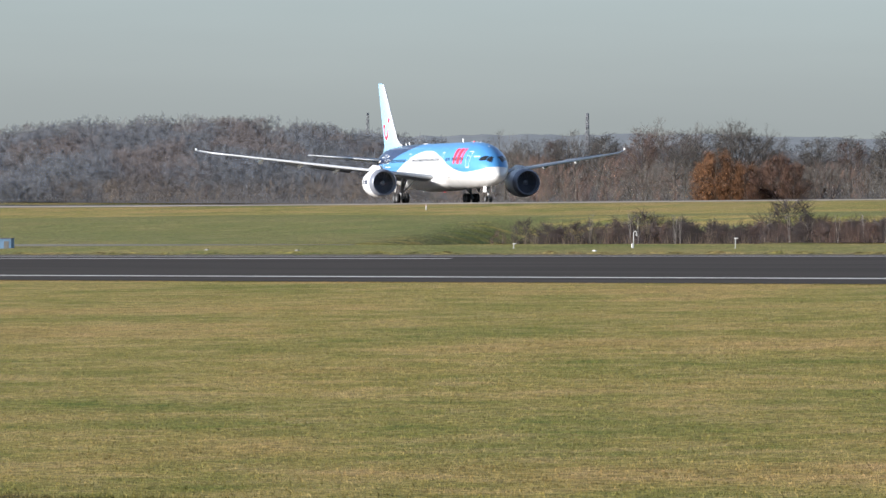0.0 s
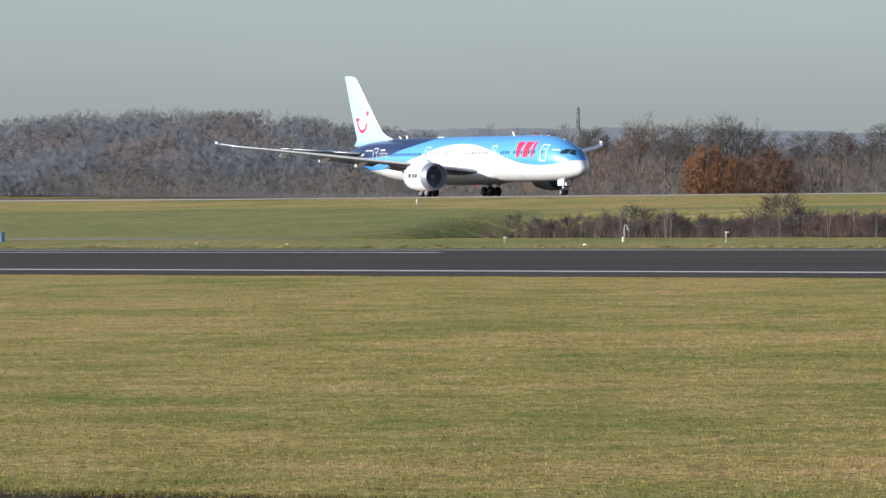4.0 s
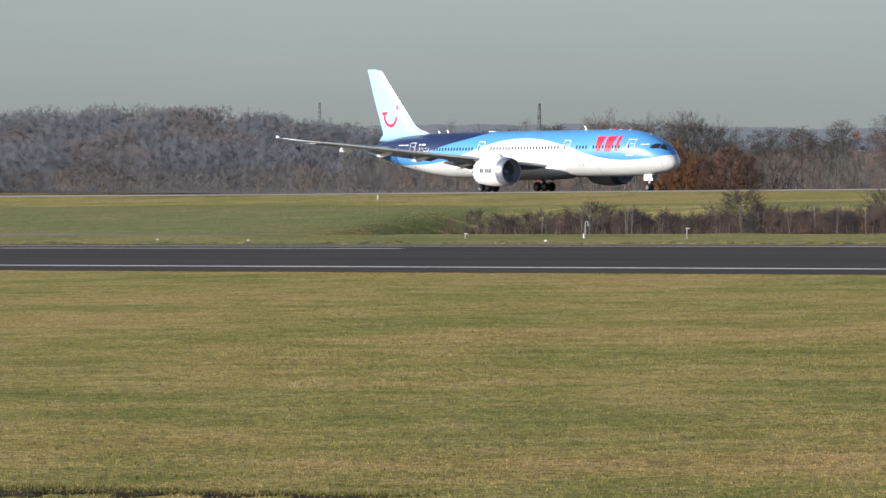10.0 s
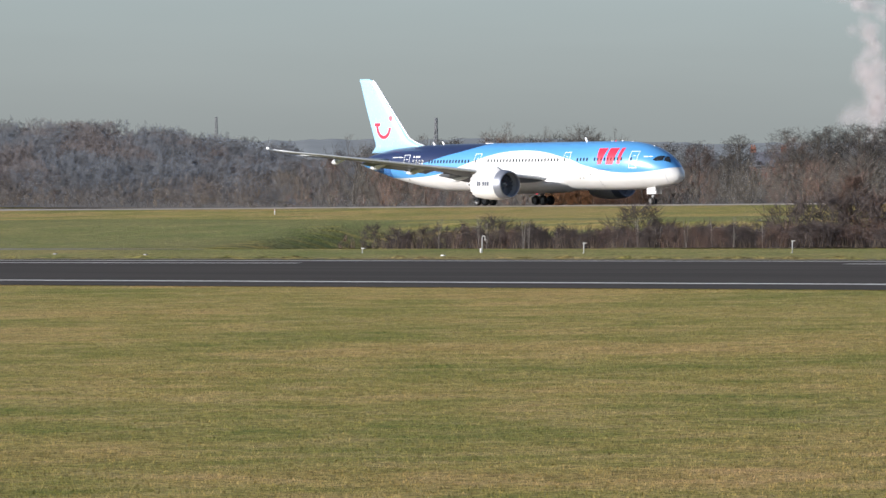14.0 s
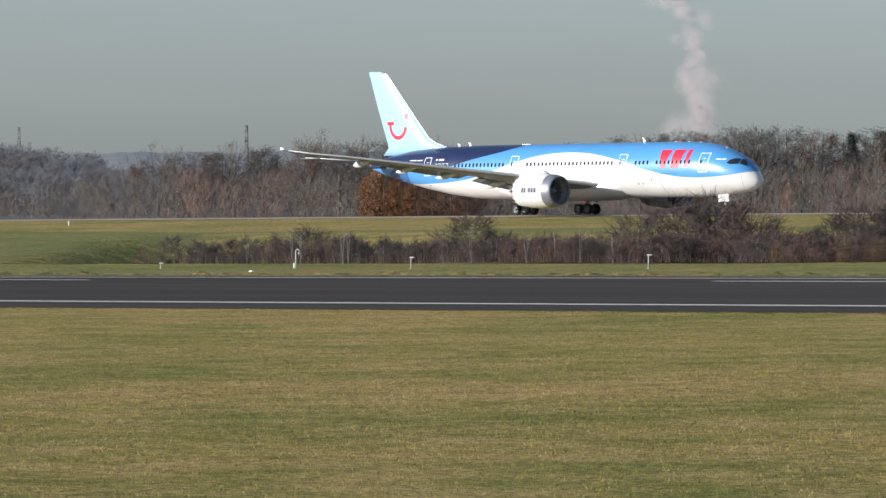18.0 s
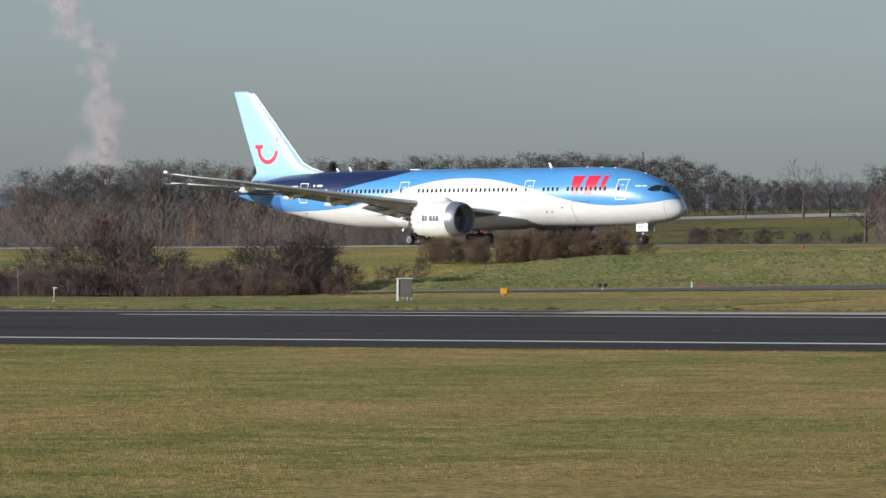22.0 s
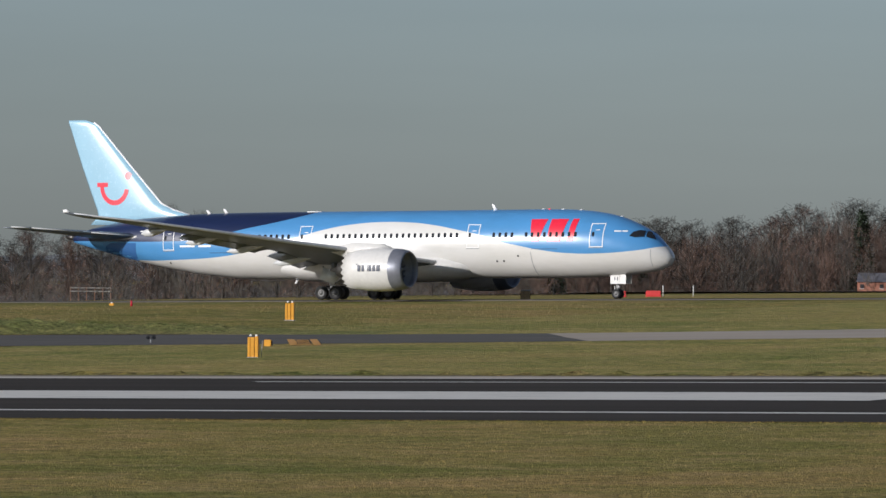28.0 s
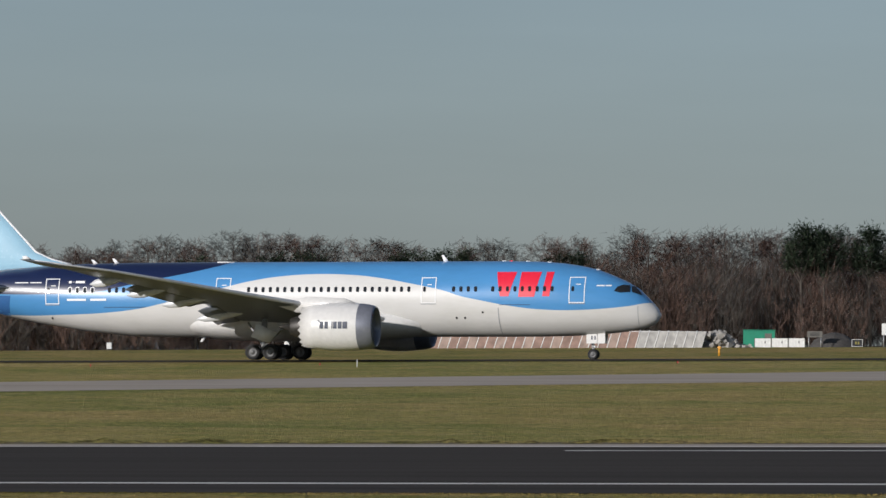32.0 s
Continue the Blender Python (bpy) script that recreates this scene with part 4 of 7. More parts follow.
def build_second_airliner():
    P = 21.5
    H = SLIM_HULL
    base = tagged(new("second_airliner"), "white narrow-body airliner with green and red bands taxiing", "airliner")
    build_hull(H, P, PAINT_WHITE, base)
    green = painted("band_green", (0.28, 0.52, 0.06), 0.3, wear=0.05)
    deep = painted("band_deep_green", (0.07, 0.28, 0.03), 0.3, wear=0.05)
    red = PAINT_RED
    win = bmesh.new()
    solid(win, box_outline(-0.12, 0.12, -0.18, 0.18, 0.08), -0.03, 0.03)
    wme = bpy.data.meshes.new("small_window")
    win.to_mesh(wme)
    win.free()
    wme.materials.append(GLASS)
    for side in (1, -1):
        for s in [6.6 + 0.55 * i for i in range(52) if i not in (17, 18, 34, 35)]:
            z = 4.42
            shared("cabin_window", wme, base, pose(P - s, -side * hull_side(H, s, z), z, -16 * side * 0.6, 0, 0))
        hull_decal(H, P, "band", ((5.90, 5.88), (6.29, 3.9), (6.45, 2.0), (7.69, 2.0), (8.94, 2.4), (9.25, 4.0), (9.10, 5.88)), green, base, side, "lime green band", 0.012)
        hull_decal(H, P, "band", ((7.54, 5.88), (6.91, 4.2), (6.68, 2.2), (7.54, 2.2), (7.69, 3.6), (8.55, 5.88)), deep, base, side, "deep green band", 0.016)
        hull_decal(H, P, "band", ((9.30, 5.88), (9.43, 4.0), (9.79, 2.3), (10.46, 2.3), (10.65, 3.3), (12.04, 3.7), (12.77, 4.7), (12.44, 5.85)), red, base, side, "red band", 0.012)
        for a, b in ((14.6, 16.1), (16.6, 21.3)):
            hull_decal(H, P, "letter_bar", box_outline(a, b, 4.95, 5.45), PAINT_GREY, base, side, "grey lettering reduced to bars", 0.014)
        for a in (3.8, 13.2, 24.2, 36.4):
            for o in frame_outline(a, a + 0.9, 3.35, 5.1, 0.05):
                hull_decal(H, P, "door_outline", o, PAINT_GREY, base, side, proud=0.014)
        for o in (((1.35, 4.25), (1.9, 4.3), (2.0, 4.72), (1.65, 4.66)), ((2.0, 4.32), (2.6, 4.34), (2.55, 4.76), (2.1, 4.74))):
            hull_decal(H, P, "cockpit_pane", o, GLASS, base, side, "dark cockpit glass", 0.016, 0.1)
        w = wing_mesh([(15.6, side * 1.2, 2.45, 7.6, 0.12, 0.1), (18.6, side * 6.4, 3.05, 4.2, 0.11, 0.1), (23.6, side * 16.4, 4.1, 1.8, 0.1, 0)], P, "wing", PAINT_GREY, base, "grey wing")
        bm = bmesh.new()
        solid(bm, ((0.9, 0.0), (-0.9, 0.0), (-1.7, 1.6), (-1.2, 1.65)), -0.06, 0.06, pose(P - 24.4, -side * 16.5, 4.08, -side * 12, 0, 0))
        part("winglet_root", bm, red, w, "red winglet root")
        bm = bmesh.new()
        solid(bm, ((-1.2, 1.65), (-1.7, 1.6), (-2.5, 3.3), (-2.3, 3.3)), -0.05, 0.05, pose(P - 24.4, -side * 16.5, 4.08, -side * 12, 0, 0))
        part("winglet_tip", bm, green, w, "lime green winglet tip")
        wing_mesh([(38.8, side * 0.8, 4.9, 3.9, 0.1, 0), (42.5, side * 6.2, 5.5, 1.5, 0.1, 0)], P, "stabilizer", PAINT_GREY, base)
        engine(base, P, side, 14.1, 5.75, 1.75, 3.9, 1.18, PAINT_WHITE, bars=False, chevrons=False)
        leg = new("main_gear")
        leg.parent = base
        leg.matrix_basis = pose(0, -side * 3.8, 0)
        bm = bmesh.new()
        tube(bm, (0, 0, 0.6), (0, 0, 2.6), 0.14, 0.17, 10)
        tube(bm, (0, -0.6, 0.6), (0, 0.6, 0.6), 0.09, 0.09, 8)
        part("strut", bm, GEAR_GREY, leg)
        for y in (-0.46, 0.46):
            wheel(leg, (0, y, 0.6), 0.6, 0.42)
    leg = new("nose_gear")
    leg.parent = base
    leg.matrix_basis = pose(P - 5.1, 0, 0)
    bm = bmesh.new()
    tube(bm, (0, 0, 0.4), (0, 0, 2.0), 0.09, 0.12, 10)
    part("strut", bm, PAINT_LIGHT, leg)
    for y in (-0.26, 0.26):
        wheel(leg, (0, y, 0.4), 0.4, 0.24)
    fin = fin_mesh(P, ((5.4, 34.6, 8.2, 0.06), (6.2, 36.2, 6.4, 0.09), (11.6, 41.0, 2.6, 0.09), (11.76, 41.5, 2.0, 0.03)), "fin", red, base, "red tail fin")
    for side in (1, -1):
        bm = bmesh.new()
        for z0, z1, s0, s1 in ((9.4, 10.3, 40.6, 42.3), (7.6, 8.6, 40.3, 42.0), (6.6, 7.3, 37.4, 39.5)):
            t = 0.42 - (z0 - 6.2) * 0.035
            bm.faces.new([bm.verts.new((P - s, -side * t, z)) for s, z in ((s0, z0), (s1, z0), (s1 - 0.2, z1), (s0, z1))])
        part("emblem_bars", bm, PAINT_LIGHT, fin, "white lettering reduced to bars")
    return base


SECOND_AIRLINER = build_second_airliner()


# ---- plants ----
def bark_material(name, a, b, through=0.5, fleck=0.12, close=1.0):
    """Bark, twigs or leaves, part translucent to even out lit and shaded sides. close: how much of a spray is twig, the
    rest air.
    """
    m = material(name, 0.95)
    nt = m.node_tree
    info = nt.nodes.new("ShaderNodeObjectInfo")
    k = math_node(m, "ADD", math_node(m, "MULTIPLY", noise_tex(m, 0.22, 4), 0.65), math_node(m, "MULTIPLY", info.outputs["Random"], 0.35))
    col = ramp(m, k, ((0.3, a), (0.7, b)))
    col = blend(m, 0.85, col, ramp(m, noise_tex(m, 2.6, 6, 0.75), ((0.34, (1 - fleck,) * 3), (0.5, (1.0, 1.0, 1.0)), (0.66, (1 + fleck,) * 3))), "MULTIPLY")
    link(m, col, bsdf(m).inputs["Base Color"])
    bsdf(m).inputs["Specular IOR Level"].default_value = 0.05
    tr = nt.nodes.new("ShaderNodeBsdfTranslucent")
    link(m, col, tr.inputs["Color"])
    mx = nt.nodes.new("ShaderNodeMixShader")
    mx.inputs[0].default_value = through
    link(m, bsdf(m).outputs[0], mx.inputs[1])
    link(m, tr.outputs[0], mx.inputs[2])
    out = mx.outputs[0]
    if close < 1:
        thin = nt.nodes.new("ShaderNodeMixShader")
        thin.inputs[0].default_value = close
        link(m, nt.nodes.new("ShaderNodeBsdfTransparent").outputs[0], thin.inputs[1])
        link(m, out, thin.inputs[2])
        out = thin.outputs[0]
    link(m, out, nt.nodes["Material Output"].inputs["Surface"])
    return m


TWIG_GREY = bark_material("grey_brown_twigs", (0.116, 0.107, 0.096), (0.187, 0.171, 0.150), close=0.30)
BARK = bark_material("grey_brown_bark", (0.125, 0.112, 0.098), (0.225, 0.20, 0.175))
TWIG_RED = bark_material("reddish_twigs", (0.178, 0.120, 0.098), (0.262, 0.180, 0.145), close=0.30)
TWIG_DARK = bark_material("dark_purple_brown_twigs", (0.112, 0.092, 0.085), (0.192, 0.158, 0.141), close=0.42)
TWIG_TAN = bark_material("tan_twigs", (0.15, 0.120, 0.095), (0.23, 0.187, 0.145), close=0.30)
# next four: distance haze is put into the twig colour, greyer and bluer
TWIG_FAR_HAZE = bark_material("distant_haze_twigs", (0.124, 0.115, 0.111), (0.183, 0.168, 0.161), close=0.30)
TWIG_HILL_HAZE = bark_material("hillside_haze_twigs", (0.121, 0.129, 0.147), (0.179, 0.188, 0.205), close=0.26)
TWIG_HILL_HAZE_PALE = bark_material("pale_hillside_haze_twigs", (0.153, 0.158, 0.163), (0.207, 0.210, 0.213), close=0.26)
TWIG_HILL_HAZE_BROWN = bark_material("brown_hillside_haze_twigs", (0.135, 0.123, 0.124), (0.192, 0.173, 0.170), close=0.26)
LEAF_RUST = bark_material("rust_brown_leaves", (0.212, 0.116, 0.064), (0.342, 0.189, 0.104), close=0.42)
LEAF_DULL = bark_material("dull_brown_leaves", (0.144, 0.092, 0.071), (0.230, 0.147, 0.110), close=0.42)
NEEDLE = bark_material("dark_green_needles", (0.050, 0.074, 0.048), (0.095, 0.126, 0.076))
TWIG_RUST = bark_material("rust_brown_twigs", (0.195, 0.138, 0.093), (0.299, 0.217, 0.144), close=0.36)
REED = bark_material("straw_reeds", (0.16, 0.125, 0.09), (0.30, 0.245, 0.175))
BIRCH = bark_material("pale_birch_bark", (0.24, 0.22, 0.20), (0.42, 0.39, 0.36), 0.1)
LITTER = material("woodland_floor", 1.0)
link(LITTER, ramp(LITTER, noise_tex(LITTER, 0.3, 6, 0.7), ((0.3, (0.055, 0.046, 0.036)), (0.7, (0.105, 0.086, 0.066)))), bsdf(LITTER).inputs["Base Color"])


class Sticks:
    """Collects branches and leaves as plain triangles, by material slot."""

    def __init__(self):
        self.v, self.f, self.m = [], [], []

    def branch(self, a, b, r1, r2, slot=0, n=3):
        d = (b - a)
        if d.length < 1e-6:
            return
        d.normalize()
        u = d.orthogonal().normalized()
        w = d.cross(u)
        k = len(self.v)
        for p, r in ((a, r1), (b, r2)):
            for i in range(n):
                t = 2 * math.pi * i / n
                self.v.append(p + (u * math.cos(t) + w * math.sin(t)) * r)
        for i in range(n):
            self.f.append((k + i, k + (i + 1) % n, k + n + (i + 1) % n, k + n + i))
            self.m.append(slot)

    def twig(self, a, b, r, rnd, slot=0):
        d = b - a
        u = d.cross(Vector((rnd.uniform(-1, 1), rnd.uniform(-1, 1), rnd.uniform(-1, 1))))
        if u.length < 1e-6:
            return
        u = u.normalized() * r
        k = len(self.v)
        self.v += [a - u, a + u, b]
        self.f.append((k, k + 1, k + 2))
        self.m.append(slot)

    def leaf(self, p, size, rnd, slot=0):
        u = Vector((rnd.uniform(-1, 1), rnd.uniform(-1, 1), rnd.uniform(-1, 1))).normalized() * size
        w = u.orthogonal().normalized() * size * rnd.uniform(0.5, 0.9)
        k = len(self.v)
        self.v += [p - u, p + w, p + u, p - w]
        self.f.append((k, k + 1, k + 2, k + 3))
        self.m.append(slot)

    def normals(self):
        """Outward from each four-sided run of a limb."""
        out = np.zeros((len(self.v), 3))
        for f in self.f:
            p, q, r = (np.array(self.v[i]) for i in f[:3])
            out[list(f)] += np.cross(q - p, r - p)
        return out / np.maximum(1e-9, np.linalg.norm(out, axis=1))[:, None]

    def mesh(self, name, mats):
        me = bpy.data.meshes.new(name)
        me.from_pydata([tuple(q) for q in self.v], [], self.f)
        for m in mats:
            me.materials.append(m)
        me.polygons.foreach_set("material_index", self.m)
        me.polygons.foreach_set("use_smooth", [True] * len(self.f))
        me.update()
        return me


def grow(st, rnd, p, d, length, r, level, depth, spread_by, twig_r, slots, leaf=0.0, up=0.12):
    """A limb that bends, forks and ends in twigs."""
    steps = 3
    for i in range(steps):
        d = (d + Vector((rnd.gauss(0, 0.10), rnd.gauss(0, 0.10), rnd.gauss(0, 0.06) + up * 0.3))).normalized()
        q = p + d * length / steps
        k = 1 - 0.45 / steps
        if level < depth:
            st.branch(p, q, r, r * k, slots[0], 5 if level == 0 else 3)
        else:
            st.twig(p, q, max(r, twig_r), rnd, slots[1])
        r *= k
        p = q
        if level >= depth - 1:
            for _ in range(3):
                t = (d + Vector((rnd.gauss(0, 0.6), rnd.gauss(0, 0.6), rnd.gauss(0.15, 0.5)))).normalized()
                e = p + t * length * rnd.uniform(0.3, 0.75)
                st.twig(p, e, twig_r, rnd, slots[1])
                if leaf and rnd.random() < leaf:
                    for _ in range(2):
                        st.leaf(p + (e - p) * rnd.uniform(0.2, 1.1), rnd.uniform(0.12, 0.24), rnd, 2)
    if level < depth:
        n = rnd.choice((2, 3, 3))
        for i in range(n):
            a = 2 * math.pi * (i + rnd.random()) / n
            u = d.orthogonal().normalized()
            side = (u * math.cos(a) + d.cross(u) * math.sin(a))
            nd = (d + side * spread_by * rnd.uniform(0.6, 1.3) + Vector((0, 0, up))).normalized()
            grow(st, rnd, p, nd, length * rnd.uniform(0.62, 0.85), r * 0.72, level + 1, depth, spread_by, twig_r, slots, leaf, up)


def bare_tree_mesh(seed, h, wide, twig_r=0.022, leaf=0.0, mats=None, depth=4, limbs=6):
    rnd = random.Random(seed)
    st = Sticks()
    trunk_h = h * rnd.uniform(0.16, 0.26)
    r = h * 0.022
    p = Vector((0, 0, -0.3))
    top = Vector((rnd.uniform(-0.2, 0.2), rnd.uniform(-0.2, 0.2), trunk_h))
    st.branch(p, top, r * 1.3, r, 0, 7)
    lead = top + Vector((rnd.uniform(-0.5, 0.5), rnd.uniform(-0.5, 0.5), h * 0.34))
    st.branch(top, lead, r, r * 0.55, 0, 6)
    for i in range(limbs):
        a = 2 * math.pi * (i + rnd.random() * 0.7) / limbs
        k = rnd.uniform(0.0, 1.0)
        start = top.lerp(lead, k)
        d = Vector((math.cos(a) * wide, math.sin(a) * wide, rnd.uniform(0.45, 0.9) + 0.5 * k)).normalized()
        grow(st, rnd, start, d, h * rnd.uniform(0.20, 0.27), r * 0.5, 1, depth, 0.55 * wide + 0.15, twig_r, (0, 1), leaf)
    zmax = max(q.z for q in st.v)
    for q in st.v:
        q *= h / zmax
    return st.mesh("crown_of_limbs", mats or [BARK, BARK])


def brushwood(name, mats, sticks, A, B, W, S, rng, N):
    """One mesh of limbs (sticks) and of fine tapering twigs from A to B, W half wide at the foot, in slots S.
    Their normals are bent toward N, so shading stays even whichever way a twig lies."""
    d = B - A
    u = np.cross(d, rng.normal(0, 1, d.shape))
    u *= (W / np.maximum(1e-6, np.linalg.norm(u, axis=1)))[:, None]
    tri = np.stack([A - u, A + u, B], 1).reshape(-1, 3)
    wood = np.array([tuple(q) for q in sticks.v]).reshape(-1, 3)
    quads = np.array(sticks.f, dtype=np.int32).reshape(-1, 4)
    nq, nt = len(quads), len(A)
    me = bpy.data.meshes.new(name)
    me.vertices.add(len(wood) + 3 * nt)
    me.vertices.foreach_set("co", np.concatenate([wood, tri]).reshape(-1))
    me.loops.add(4 * nq + 3 * nt)
    me.loops.foreach_set("vertex_index", np.concatenate([quads.reshape(-1), len(wood) + np.arange(3 * nt)]).astype(np.int32))
    me.polygons.add(nq + nt)
    me.polygons.foreach_set("loop_start", np.concatenate([np.arange(nq) * 4, 4 * nq + np.arange(nt) * 3]).astype(np.int32))
    me.polygons.foreach_set("loop_total", np.concatenate([np.full(nq, 4), np.full(nt, 3)]).astype(np.int32))
    for m in mats:
        me.materials.append(m)
    me.polygons.foreach_set("material_index", np.concatenate([np.array(sticks.m, dtype=np.int32), S]).astype(np.int32))
    me.update(calc_edges=True)
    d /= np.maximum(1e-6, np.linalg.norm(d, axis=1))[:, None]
    # set normal: N's part across the twig, in place of the face's own
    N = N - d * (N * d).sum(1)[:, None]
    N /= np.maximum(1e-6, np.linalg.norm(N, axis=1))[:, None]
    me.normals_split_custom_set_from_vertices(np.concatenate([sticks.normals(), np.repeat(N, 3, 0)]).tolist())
    return me


def winter_tree(seed, h, wide, tips, per, mats, low=0.22, twig=(0.05, 0.10), thick=0.125, shape="dome", ball=0.035, rise=0.35, limb=1.0):
    """Trunk, limbs that bend outward and a crown of fine twigs at their ends.
    wide: the crown's radius, twig: shortest and longest twig, ball: spread of each tuft, all as shares of the height."""
    rng = np.random.default_rng(seed)
    st = Sticks()
    sway = rng.normal(0, 0.012 * h, 2)
    st.branch(Vector((0, 0, -0.3)), Vector((sway[0], sway[1], h * 0.5)), h * 0.015 * limb, h * 0.010 * limb, 0, 6)
    st.branch(Vector((sway[0], sway[1], h * 0.5)), Vector((0, 0, h * 0.9)), h * 0.010 * limb, h * 0.002, 0, 5)
    A, B = [], []
    for i in range(tips):
        f = (i + rng.random()) / tips
        z = h * (low + (0.93 - low) * f)
        if shape == "cone":
            reach = h * wide * ((1 - f) * 0.95 + 0.04) * rng.uniform(0.55, 1.0)
        elif shape == "broom":
            reach = h * wide * (0.5 + 0.6 * f) * rng.uniform(0.3, 1.0)
        elif shape == "flat":
            reach = h * wide * (0.35 + 0.65 * math.sin(math.pi * min(1, 0.2 + 0.6 * f))) * rng.uniform(0.2, 1.1)
        else:
            reach = h * wide * math.sin(math.pi * (0.20 + 0.74 * f)) ** 0.6 * rng.uniform(0.25, 1.0) ** 0.6
        a = i * 2.4 + rng.uniform(-0.6, 0.6)
        tip = np.array([math.cos(a) * reach, math.sin(a) * reach, z])
        root = np.array([sway[0], sway[1], max(0.05 * h, z - reach * (0.3 if shape == "cone" else 1.0) - 0.04 * h)])
        mid = root * 0.45 + tip * 0.55 + np.array([0, 0, -0.06 * reach]) + rng.normal(0, 0.012 * h, 3)
        st.branch(Vector(root), Vector(mid), h * 0.0048 * limb, h * 0.003 * limb, 0)
        st.branch(Vector(mid), Vector(tip), h * 0.003 * limb, 0.012, 0)
        k = rng.uniform(0.15, 1.0, (per, 1))
        foot = mid * (1 - k) + tip * k + rng.normal(0, ball * h, (per, 3)) * (1, 1, 0.8)
        out = tip / max(0.1, np.linalg.norm(tip[:2])) * (1, 1, 0)
        d = 0.5 * out + np.array([0, 0, rise]) + rng.normal(0, 0.5, (per, 3))
        d /= np.linalg.norm(d, axis=1)[:, None]
        A.append(foot)
        B.append(foot + d * rng.uniform(twig[0] * h, twig[1] * h, (per, 1)))
    A, B = np.concatenate(A), np.concatenate(B)
    scale = h / B[:, 2].max()
    for q in st.v:
        q *= scale
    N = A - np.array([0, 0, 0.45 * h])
    # normals run out from the crown and up, for soft rounded shading
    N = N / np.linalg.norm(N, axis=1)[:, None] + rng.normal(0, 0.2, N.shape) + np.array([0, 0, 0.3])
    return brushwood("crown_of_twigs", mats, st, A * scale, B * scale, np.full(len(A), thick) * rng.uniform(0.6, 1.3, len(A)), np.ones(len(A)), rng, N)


def plant(name, me, part_name, x, y, scale, turn, label, category, group="", wide=1.0, z=None):
    base = tagged(new(name), label, category, group)
    base.matrix_basis = pose(x, y, ground_z(x, y) if z is None else z, 0, 0, turn) @ Matrix.Diagonal((scale * wide, scale * wide, scale, 1))
    ob = new(part_name, me)
    ob.parent = base
    return base


TREES = [bare_tree_mesh(10 + i, 12.0, w, twig_r=0.018, depth=4, limbs=n) for i, (w, n) in enumerate(((1.1, 7), (1.3, 8), (0.85, 7), (1.2, 7), (0.6, 7), (1.05, 8)))]
POPLARS = [bare_tree_mesh(40 + i, 16.0, 0.28, depth=4, limbs=8) for i in range(2)]
SOFT_TREES = [winter_tree(200 + i, 12.0, w, 30, 74, [BARK, TWIG_GREY], low=0.18 + 0.05 * (i % 3), twig=(0.03, 0.07), limb=0.65) for i, w in enumerate((0.30, 0.36, 0.27, 0.33, 0.40))]
# their greyer twig colour carries the haze of distance
HAZY_TREES = [winter_tree(210 + i, 12.0, w, 26, 62, [TWIG_FAR_HAZE, TWIG_FAR_HAZE], low=0.15, twig=(0.03, 0.07), limb=0.65) for i, w in enumerate((0.30, 0.36))]
RED_TREES = [winter_tree(220 + i, 12.0, w, 30, 74, [BARK, TWIG_RED], low=0.18, twig=(0.03, 0.07), limb=0.65) for i, w in enumerate((0.30, 0.36, 0.26))]
SLIM_TREES = [winter_tree(230 + i, 12.0, 0.13, 24, 52, [BIRCH if i else BARK, TWIG_TAN if i else TWIG_RED], low=0.2, shape="broom", rise=0.8, limb=0.5) for i in range(3)]
RUST_TREES = [winter_tree(240 + i, 6.0, 0.46, 46, 90, [BARK, LEAF_DULL if i else LEAF_RUST], low=0.03, twig=(0.03, 0.08), thick=0.11, ball=0.05) for i in range(2)]
SHRUBS = [winter_tree(100 + i, 4.0, 0.42 + 0.05 * i, 22, 54, [TWIG_DARK, TWIG_RED if i == 3 else TWIG_DARK], low=0.05, twig=(0.10, 0.22), thick=0.046, ball=0.05, rise=0.6, limb=0.5) for i in range(4)]
CONIFERS = [winter_tree(120 + i, 12.0, 0.2, 44, 60, [BARK, NEEDLE], low=0.05, twig=(0.03, 0.06), thick=0.06, shape="cone", ball=0.022, rise=-0.2) for i in range(2)]
PINES = [winter_tree(130 + i, 14.0, w, 34, 120, [BARK, NEEDLE], low=0.3, twig=(0.02, 0.045), thick=0.06, shape="flat", ball=0.03, rise=0.3) for i, w in enumerate((0.16, 0.20, 0.24))]
TOP_PINES = [winter_tree(136 + i, 14.0, 0.22, 26, 130, [BARK, NEEDLE], low=0.62, twig=(0.02, 0.045), thick=0.06, shape="flat", ball=0.03, rise=0.3) for i in range(2)]

# bearing from the camera's stand, and the wood's top over eye level, in thousandths of its distance
WOOD_TOP = (
    (-57, -4.6), (-54.2, -3.9), (-53.2, -4.8), (-52.1, -4.4), (-51.2, -3.2), (-50.7, -1.0), (-50.3, 0.0), (-49.6, 0.0), (-49.2, 1.8), (-48.4, 1.6), (-47.7, -0.2), (-46.9, 0.9), (-46.3, 2.4),
    (-45.4, 3.6), (-44.5, 3.0), (-43.4, 4.0), (-42.2, 4.9), (-41.4, 4.6), (-40.1, 4.2), (-38.6, 2.7), (-37.1, 4.2), (-36.5, 3.2), (-35.7, 5.8), (-35.0, 3.7), (-33.2, 3.4),
    (-31.6, 4.2), (-29.3, 5.0), (-27.6, 6.5), (-26.7, 9.0), (-25.8, 6.6), (-25.2, 8.7), (-23.7, 9.8), (-22.5, 11.2), (-20.6, 13.9), (-19.8, 12.6), (-18.2, 13.2), (-16.5, 15.2),
    (-14.9, 14.2), (-13.6, 16.2), (-11.6, 17.0), (-9, 17.0),
)


